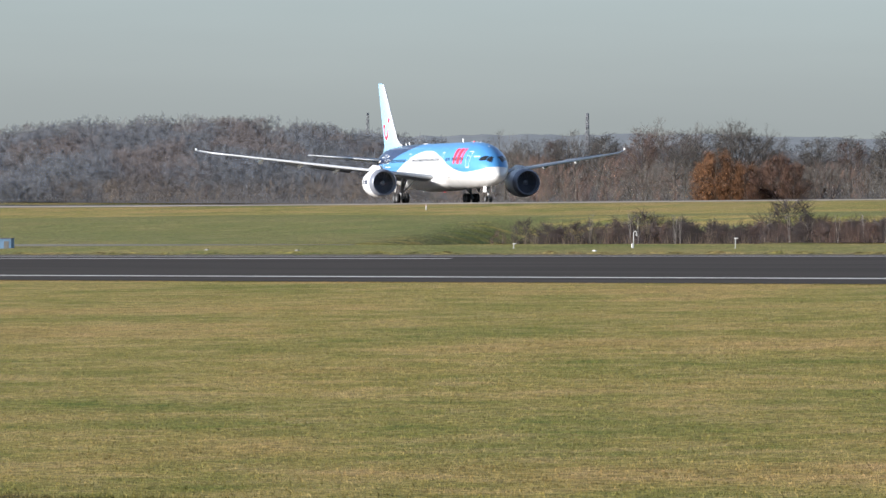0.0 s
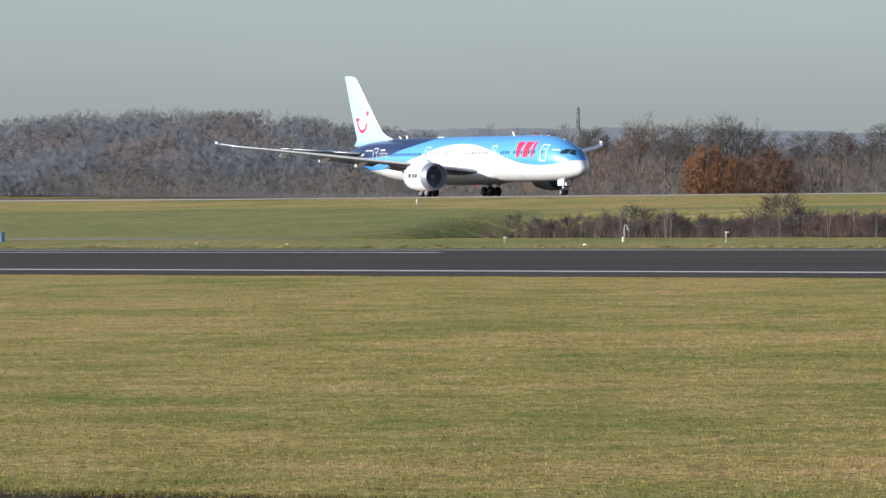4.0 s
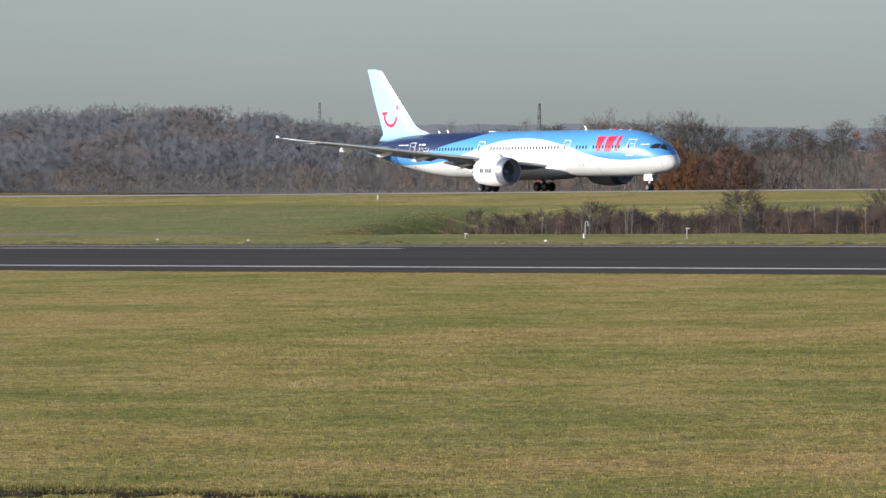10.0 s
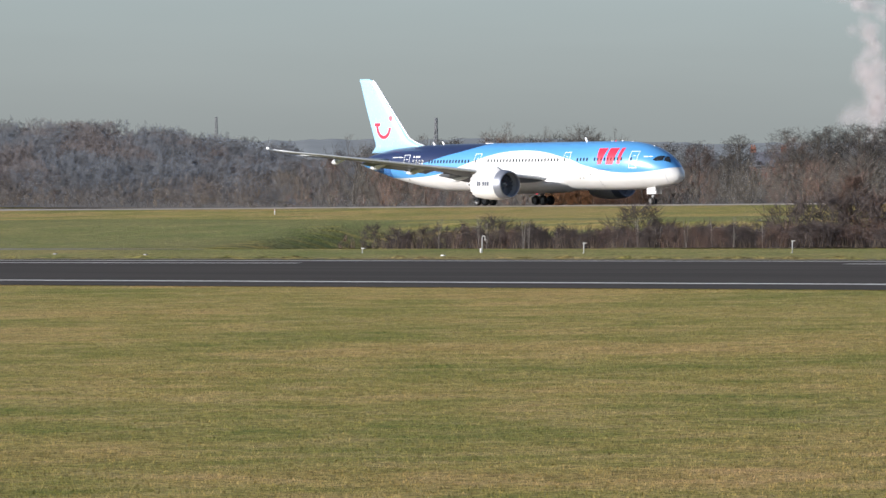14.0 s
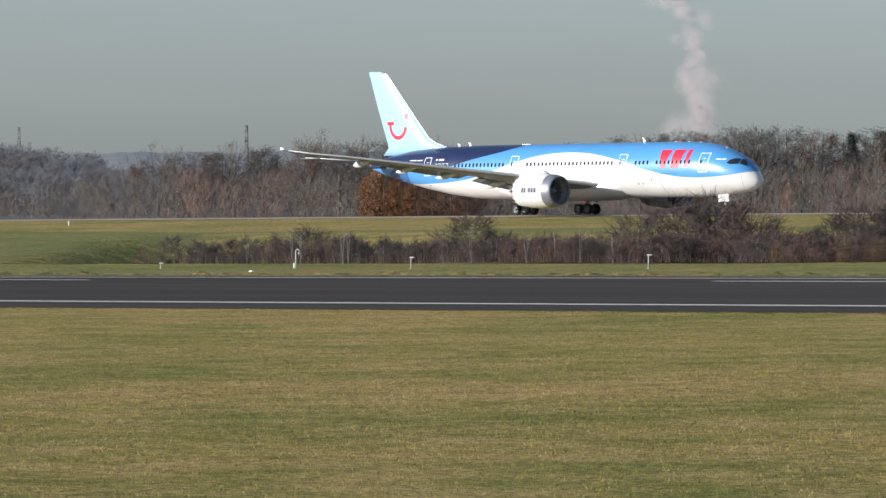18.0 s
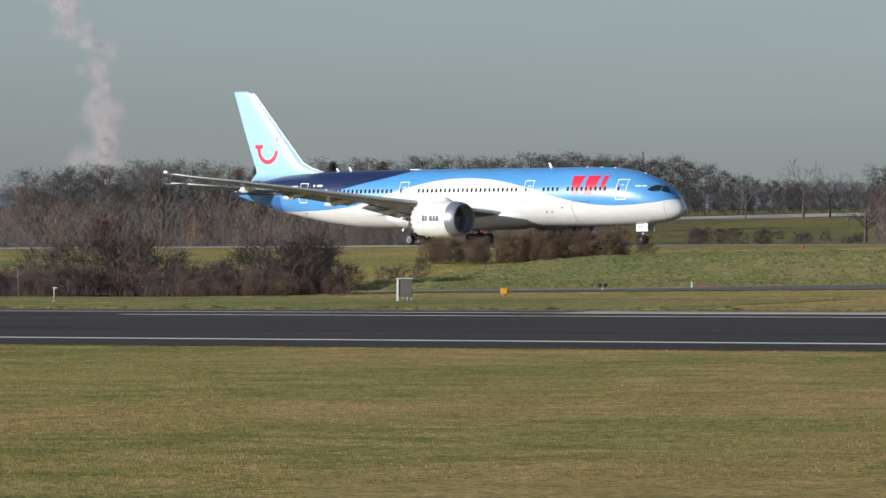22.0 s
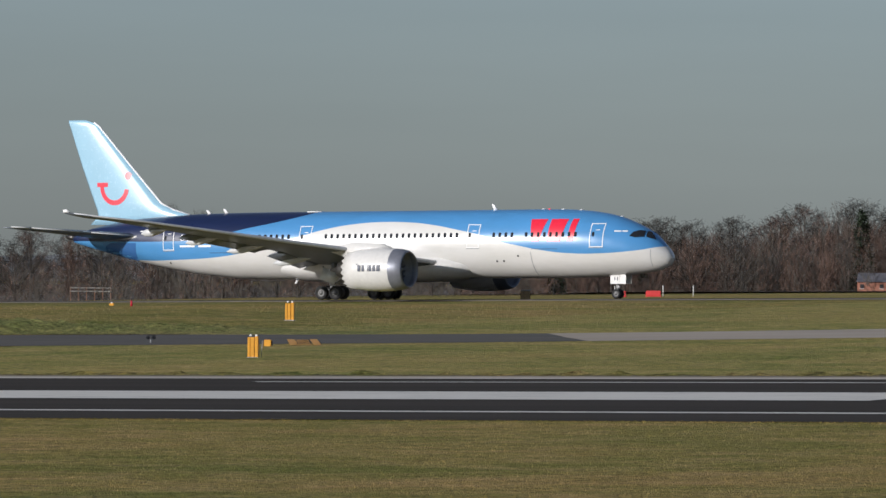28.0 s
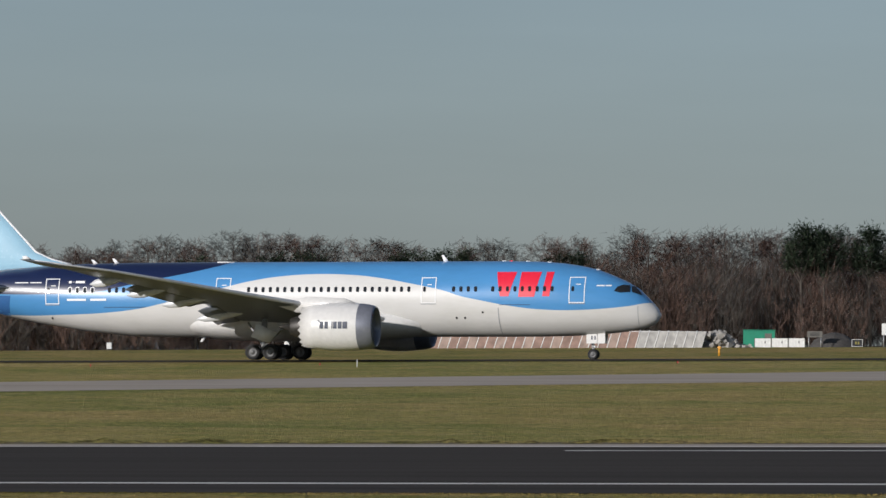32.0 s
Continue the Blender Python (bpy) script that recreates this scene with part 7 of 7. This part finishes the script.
def build_distant_things():
    # barrier of leaning panels
    c0, c1 = polar(-15.15, 905), polar(-12.82, 890)
    n = 30
    run = Vector((c1[0] - c0[0], c1[1] - c0[1], 0))
    turn = math.degrees(math.atan2(run.y, run.x))
    base = thing("blast_barrier", "long barrier of leaning weathered panels with pale frames", "barrier", c0[0], c0[1], turn)
    w = run.length / n
    skins = [painted("panel_" + nm, c, 0.8, wear=0.35, scale=1.2) for nm, c in (("tan", (0.25, 0.165, 0.130)), ("brick", (0.24, 0.105, 0.088)), ("pale", (0.29, 0.215, 0.175)), ("grey", (0.34, 0.33, 0.31)))]
    for i in range(n):
        bm = bmesh.new()
        rise = 2.75 if i > n - 10 else 2.45
        lean = 0.55
        x0 = i * w
        solid(bm, ((x0 + 0.05, 0.02), (x0 + w - 0.05, 0.02), (x0 + w - 0.05 + lean, rise), (x0 + 0.05 + lean, rise)), -0.05, 0.05, pose(0, 0, 0, -14, 0, 0))
        p = part("panel", bm, skins[3] if i > n - 8 else skins[(i * i + 2 * i) % 3], base, "", False)
        bm = bmesh.new()
        tube(bm, (x0, -0.1, 0), (x0 + lean, 0.62, rise), 0.07, 0.07, 6)
        part("frame_post", bm, WHITE_METAL, base)
        rod("prop", base, GALV, (x0 + lean, 0.62, rise), (x0 + 0.3, 2.4, 0), 0.06, n=6)
    rod("top_rail", base, WHITE_METAL, (0.55, 0.62, 2.46), (run.length + 0.5, 0.62, 2.6), 0.06, n=6)
    base = thing("scaffold_fence", "tall open fence of crossed steel props", "fence", *polar(-14.8, 925), turn)
    for i in range(26):
        x = i * 0.78
        rod("post", base, GALV, (x, 0, 0), (x + 0.9, 0, 4.4), 0.045, n=6)
        rod("prop", base, GALV, (x + 0.9, 0, 0), (x + 0.2, 0, 4.4), 0.035, n=6)
    for z in (2.4, 3.4, 4.4):
        rod("rail", base, GALV, (0.3, 0, z), (20.3, 0, z), 0.035, n=6)
    rnd = random.Random(9)
    st = bmesh.new()
    cx, cy = polar(-12.68, 893)
    for i in range(150):
        k = rnd.random()
        px, py = cx + rnd.gauss(0, 1.7), cy + rnd.gauss(0, 1.2)
        hgt = max(0.1, 2.3 - abs(px - cx) * 0.72) * rnd.random()
        boxed(st, [rnd.uniform(0.25, 0.75) for _ in range(3)], pose(px, py, ground_z(px, py) + hgt, *[rnd.uniform(0, 180) for _ in range(3)]))
    tagged(mesh_object("rubble_heap", st, RUBBLE, smooth_faces=False), "heap of broken concrete and stones", "rubble", kind="stuff")
    bx, by = polar(-12.34, 915)
    b = thing("green_shed", "green-painted shed behind white containers", "shed", bx, by, 12)
    slab("body", b, GREEN_PAINT, (4.2, 3.0, 2.3), (0, 0, 1.15), bevel=0.04)
    slab("roof", b, GREEN_PAINT, (4.4, 3.2, 0.1), (0, 0, 2.36))
    slab("door", b, GREY_BOX, (0.9, 0.04, 1.9), (1.2, -1.52, 0.97))
    for i, (be, w) in enumerate(((-12.31, 1.9), (-12.17, 1.9), (-12.03, 1.9))):
        bx, by = polar(be, 893)
        b = thing("container", "low white storage container", "container", bx, by, 12, "white containers")
        slab("body", b, WHITE_METAL, (w + 0.25, 1.4, 1.15), (0, 0, 0.62), bevel=0.03)
        for k in (-1, 1):
            slab("edge", b, GREY_BOX, (0.06, 1.46, 1.2), (k * (w / 2 + 0.1), 0, 0.62), bevel=0.01)
        slab("latch", b, DARK, (0.12, 0.04, 0.3), (0.3, -0.71, 0.7))
    bx, by = polar(-11.72, 910)
    bm = bmesh.new()
    rings = []
    for r, z in ((3.4, -0.2), (2.6, 0.9), (1.3, 1.7), (0.3, 1.95)):
        rings.append([bm.verts.new((bx + r * math.cos(2 * math.pi * i / 24) * (1 + 0.12 * math.sin(i * 2.3)), by + r * math.sin(2 * math.pi * i / 24), ground_z(bx, by) + z + 0.08 * math.sin(i * 1.7 + r))) for i in range(24)])
    for p, q in zip(rings, rings[1:]):
        for i in range(24):
            bm.faces.new((p[i], p[(i + 1) % 24], q[(i + 1) % 24], q[i]))
    bm.faces.new(rings[-1])
    tagged(mesh_object("spoil_heap", bm, painted("dark_spoil", (0.07, 0.065, 0.06), 0.95, wear=0.4)), "dark heap of loose spoil", "heap", kind="structure")
    for be, d, w, h, z0, mat, lab in ((-11.88, 905, 2.0, 0.8, 1.35, GREY_BOX, "grey notice board on two posts"), (-11.25, 880, 2.4, 1.5, 1.5, WHITE_METAL, "large white notice board on posts")):
        bx, by = polar(be, d)
        b = thing("notice_board", lab, "sign", bx, by, 12)
        slab("board", b, mat, (w, 0.1, h), (0, 0, z0 + h / 2))
        for k in (-0.4, 0.4):
            rod("leg", b, GALV, (k * w, 0, 0), (k * w, 0, z0 + 0.1), 0.06)
        for r in range(3):
            slab("text_bar", b, DARK, (w * 0.6, 0.02, 0.09), (0, -0.06, z0 + h * (0.28 + 0.22 * r)), bevel=0)
    bx, by = polar(-11.53, 700)
    b = thing("taxiway_sign", "black taxiway sign with pale border in the grass", "sign", bx, by, 12)
    slab("box", b, DARK, (1.15, 0.22, 0.75), (0, 0, 0.45), bevel=0.02)
    for k in (-0.54, 0.54):
        slab("border", b, WHITE_METAL, (0.035, 0.03, 0.75), (k, -0.12, 0.45), bevel=0)
    for z in (0.10, 0.80):
        slab("border", b, WHITE_METAL, (1.14, 0.03, 0.035), (0, -0.125, z), bevel=0)
    for k in (-0.13, 0.13):
        slab("letter_bar", b, SIGN_GOLD, (0.15, 0.03, 0.27), (k, -0.12, 0.45), bevel=0)
    # lamp posts and white cabinets by the trees
    for be, d, h in ((-19.58, 840, 3.9), (-19.15, 850, 4.2), (-16.02, 850, 3.4), (-15.1, 860, 4.0), (-23.0, 850, 3.2), (-21.12, 850, 4.1)):
        bx, by = polar(be, d)
        b = thing("lamp_post", "grey street lamp with an arm before the trees", "lamp post", bx, by, 14, "lamp posts")
        rod("pole", b, GALV, (0, 0, 0), (0, 0, h), 0.08, 0.05)
        k = 1 if be < -21 else -1
        rod("arm", b, GALV, (0, 0, h), (1.1 * k, 0, h + 0.15), 0.04)
        slab("lamp_head", b, WHITE_METAL, (0.8, 0.25, 0.14), (1.4 * k, 0, h + 0.16), bevel=0.04)
    for be in (-19.74, -19.68, -17.72, -16.25, -15.85):
        bx, by = polar(be, 830)
        b = thing("white_cabinet", "small white roadside cabinet", "cabinet", bx, by, 14, "white cabinets")
        slab("body", b, WHITE_METAL, (0.6, 0.5, 0.75), (0, 0, 0.4), bevel=0.03)
        slab("lid", b, GALV, (0.66, 0.56, 0.05), (0, 0, 0.80))
    # red barriers and stakes beyond the far runway
    for be, w in ((-28.58, 0.6), (-28.33, 1.6)):
        bx, by = polar(be, 730)
        b = thing("road_barrier", "red plastic road barrier", "barrier", bx, by, 25, "red barriers")
        slab("body", b, BARRIER_RED, (w, 0.4, 0.55), (0, 0, 0.36), bevel=0.06)
        slab("foot", b, BARRIER_RED, (w + 0.1, 0.6, 0.12), (0, 0, 0.06), bevel=0.03)
    for be in (-28.65, -28.25, -28.0):
        bx, by = polar(be, 732)
        b = thing("fence_stake", "pale upright stake by the barriers", "stake", bx, by, group="stakes")
        rod("stake", b, WHITE_METAL, (0, 0, 0), (0, 0, 1.15), 0.05)
        rod("cap", b, GALV, (0, 0, 1.15), (0, 0, 1.2), 0.06)
    weathered = painted("weathered_rail", (0.30, 0.295, 0.28), 0.8, wear=0.3, scale=4)
    bx, by = polar(-32.99, 757)
    b = thing("rail_fence", "short weathered pale rail fence in the scrub", "fence", bx, by, 33)
    top = min(1.5, max(0.9, EYE_Z - 4.15 * 0.757 - ground_z(bx, by)))
    for k in spread(-2.2, 2.2, 5):
        slab("post", b, BROWN_BOARD, (0.12, 0.10, top), (k, 0, top / 2), bevel=0.01)
    for z in (top - 0.12, top - 0.48):
        slab("rail", b, weathered, (4.5, 0.05, 0.11), (0, -0.08, z), bevel=0.01)
    bx, by = polar(-26.32, 884)
    b = thing("brick_building", "low red-brick building with a grey slate roof", "building", bx, by, 20)
    slab("wall", b, BRICK_RED, (9.6, 4.0, 1.35), (0, 0, 0.65), bevel=0.02)
    bm = bmesh.new()
    solid(bm, ((-2.3, 1.30), (2.3, 1.30), (0.3, 2.45), (-0.3, 2.45)), -4.9, 4.9, pose(0, 0, 0, 0, 0, 90))
    part("roof", bm, SLATE, b, "", False)
    for k in (-4.2, -1.7, -0.8, 1.4, 3.6):
        w = slab("window", b, DARK, (0.5, 0.06, 0.5), (k, -2.02, 0.75))
        slab("sill", w, WHITE_METAL, (0.6, 0.1, 0.06), (k, -2.05, 0.42))
    slab("skylight", b, WHITE_METAL, (0.4, 0.1, 0.25), (-0.5, -1.42, 1.9))
    # house with two chimneys among the trees
    bx, by = polar(-46.71, 1240)
    b = thing("house", "brick house with slate roof and two chimneys among trees", "house", bx, by, 47)
    g = ground_z(bx, by)
    hh = EYE_Z - 2.3 - g
    slab("wall", b, BRICK_RED, (7.2, 6.5, hh - 2.6), (0, 0, (hh - 2.6) / 2), bevel=0.03)
    bm = bmesh.new()
    solid(bm, ((-3.6, hh - 2.7), (3.6, hh - 2.7), (0.3, hh), (-0.3, hh)), -3.7, 3.7, pose(0, 0, 0, 0, 0, 90))
    part("roof", bm, SLATE, b, "", False)
    for k in (-2.9, 2.9):
        ch = slab("chimney", b, BRICK_RED, (1.1, 0.8, 2.6), (k, 0, hh - 0.3), bevel=0.02)
        for q in (-0.25, 0.25):
            rod("chimney_pot", ch, BRICK_RED, (k + q, 0, hh + 0.95), (k + q, 0, hh + 1.4), 0.13)
    for k in (-1.8, 1.8):
        for z in (1.4, 4.0):
            w = slab("window", b, DARK, (1.0, 0.06, 1.3), (k, -3.27, z))
            slab("sill", w, WHITE_METAL, (1.2, 0.16, 0.08), (k, -3.3, z - 0.7))
    # lattice pylon and far towers
    for be, d, over, w in ((-49.62, 1150, 3.4, 0.6), (-41.42, 1500, 4.9, 0.5), (-51.5, 1900, 3.0, 0.8)):
        bx, by = polar(be, d)
        z = ground_z(bx, by)
        h = EYE_Z + over * d / 1000 - z
        b = thing("pylon", "grey steel lattice tower standing over the trees", "pylon", bx, by, 20, "lattice towers")
        for i in range(4):
            a = math.pi / 4 + math.pi / 2 * i
            rod("leg", b, PYLON_GREY, (w * math.cos(a), w * math.sin(a), 0), (w * 0.35 * math.cos(a), w * 0.35 * math.sin(a), h), 0.07, 0.05, 6)
            for j in range(9):
                k0, k1 = j / 9, (j + 1) / 9
                r0, r1 = w * (1 - 0.65 * k0), w * (1 - 0.65 * k1)
                a2 = a + math.pi / 2 * (1 if j % 2 else -1)
                rod("brace", b, PYLON_GREY, (r0 * math.cos(a), r0 * math.sin(a), h * k0), (r1 * math.cos(a2), r1 * math.sin(a2), h * k1), 0.05, n=5)


def build_plume():
    """Steam from a distant works: soft puffs of thin veils piled in a leaning column."""
    veils = []
    for name, share in (("steam_rim", 0.06), ("steam_outer", 0.14), ("steam_inner", 0.24), ("steam_heart", 0.32)):
        m = material(name, 1.0, 0.0, (0.66, 0.60, 0.59))
        bsdf(m).inputs["Specular IOR Level"].default_value = 0.0
        tr = m.node_tree.nodes.new("ShaderNodeBsdfTranslucent")
        tr.inputs["Color"].default_value = (0.66, 0.60, 0.59, 1)
        mx = m.node_tree.nodes.new("ShaderNodeMixShader")
        link(m, bsdf(m).outputs[0], mx.inputs[1])
        link(m, tr.outputs[0], mx.inputs[2])
        clear = m.node_tree.nodes.new("ShaderNodeBsdfTransparent")
        thin = m.node_tree.nodes.new("ShaderNodeMixShader")
        thin.inputs[0].default_value = share
        link(m, clear.outputs[0], thin.inputs[1])
        link(m, mx.outputs[0], thin.inputs[2])
        link(m, thin.outputs[0], m.node_tree.nodes["Material Output"].inputs["Surface"])
        veils.append(m)
    rnd = random.Random(12)
    bx, by = polar(-45.92, 2400)
    base = thing("steam_plume", "pale steam plume rising from beyond the woods", "steam", bx, by, 46, z=EYE_Z - 4)
    puffs = []
    for i in range(44):
        k = (i + rnd.random()) / 44
        z = 2 + 74 * k
        drift = 3.2 - 9 * k ** 1.4 - (16 * max(0, k - 0.62) / 0.38 if k > 0.62 else 0)
        r = (6.6 - 2.4 * smooth(0.30, 0.5, k) + 3.0 * smooth(0.55, 0.9, k)) * rnd.uniform(0.8, 1.2)
        bm = bmesh.new()
        for _ in range(2):
            q = Vector((rnd.triangular(-1, 1), rnd.triangular(-1, 1), rnd.triangular(-1.1, 1.1))) * r * 0.8
            turn = Euler((1.57 + rnd.uniform(-0.4, 0.4), 0, rnd.uniform(-0.5, 0.5))).to_matrix()
            wide = r * rnd.uniform(0.55, 0.8)
            shape = [wide * rnd.uniform(0.85, 1.15) for _ in range(14)]
            rings = [[bm.verts.new(q + turn @ Vector((math.cos(a * 0.4488) * shape[a] * f, math.sin(a * 0.4488) * shape[a] * f, 0))) for a in range(14)] for f in (1.0, 0.78, 0.55, 0.3)]
            for n, (o, p) in enumerate(zip(rings, rings[1:])):
                for a in range(14):
                    bm.faces.new((o[a], o[(a + 1) % 14], p[(a + 1) % 14], p[a])).material_index = n
            bm.faces.new(rings[-1]).material_index = 3
        me = bpy.data.meshes.new("puff")
        bm.to_mesh(me)
        bm.free()
        for m in veils:
            me.materials.append(m)
        # one sunward normal set on every veil, so all are lit alike
        me.normals_split_custom_set_from_vertices([(-0.36, -0.72, 0.59)] * len(me.vertices))
        ob = tagged(new("puff", me), kind="stuff")
        ob.parent = base
        place = (drift + rnd.gauss(0, 2.0 + 0.6 * k), rnd.gauss(0, 3), z)
        ob.matrix_basis = pose(*place)
        puffs.append((ob, place))
    return puffs


build_mast()
build_verge_things()
build_distant_things()
PUFFS = build_plume()


def drift_steam():
    for i, (ob, (x, y, z)) in enumerate(PUFFS):
        walk(ob, [(t, pose(x - 0.05 * t, y, z + 0.12 * t, 0, 0, t * 0.5)) for t in (0, 16, 32)])


def flex_wings():
    """The wings hang at taxi speed and rise about their roots as lift builds."""
    for side, wing in WINGS.items():
        root = Vector((0, -side * 2.9, 3.3))
        walk(wing, [(t, Matrix.Translation(root) @ Matrix.Rotation(radians(side * a), 4, "X") @ Matrix.Translation(-root)) for t, a in ((0, 1.25), (10, 1.15), (20, 0.8), (26, 0.4), (32, 0.0))])


def motions():
    flex_wings()
    rows = []
    for t, x, h in ROLL_OUT:
        # moved up to 2.6 % away from the first stand so its size fits the view
        y = far_line(x)
        k = 1 + 0.026 * (1 - smooth(10.0, 16.5, t))
        x, y = FIRST_STAND[0] + (x - FIRST_STAND[0]) * k, FIRST_STAND[1] + (y - FIRST_STAND[1]) * k
        rows.append((t, pose(x, y, ground_z(x, y) + 0.055, 0, -math.degrees(math.atan(SLOPE_X)) + 0.12 * smooth(-420, -200, x), h)))
    walk(AIRLINER, rows)
    rows = []
    for t in (0, 8, 16, 24, 28, 30, 32):
        x, y = SECOND_STAND[0] + (-342.9 - SECOND_STAND[0]) * 0.957 - 7.9 * (t - 29), SECOND_STAND[1] + (753.3 - SECOND_STAND[1]) * 0.957 - 0.83 * (t - 29)
        rows.append((t, pose(x, y, ground_z(x, y) + 0.03, 0, math.degrees(math.atan(SLOPE_X)) * 0.9, 186)))
    walk(SECOND_AIRLINER, rows)
    drift_steam()


motions()
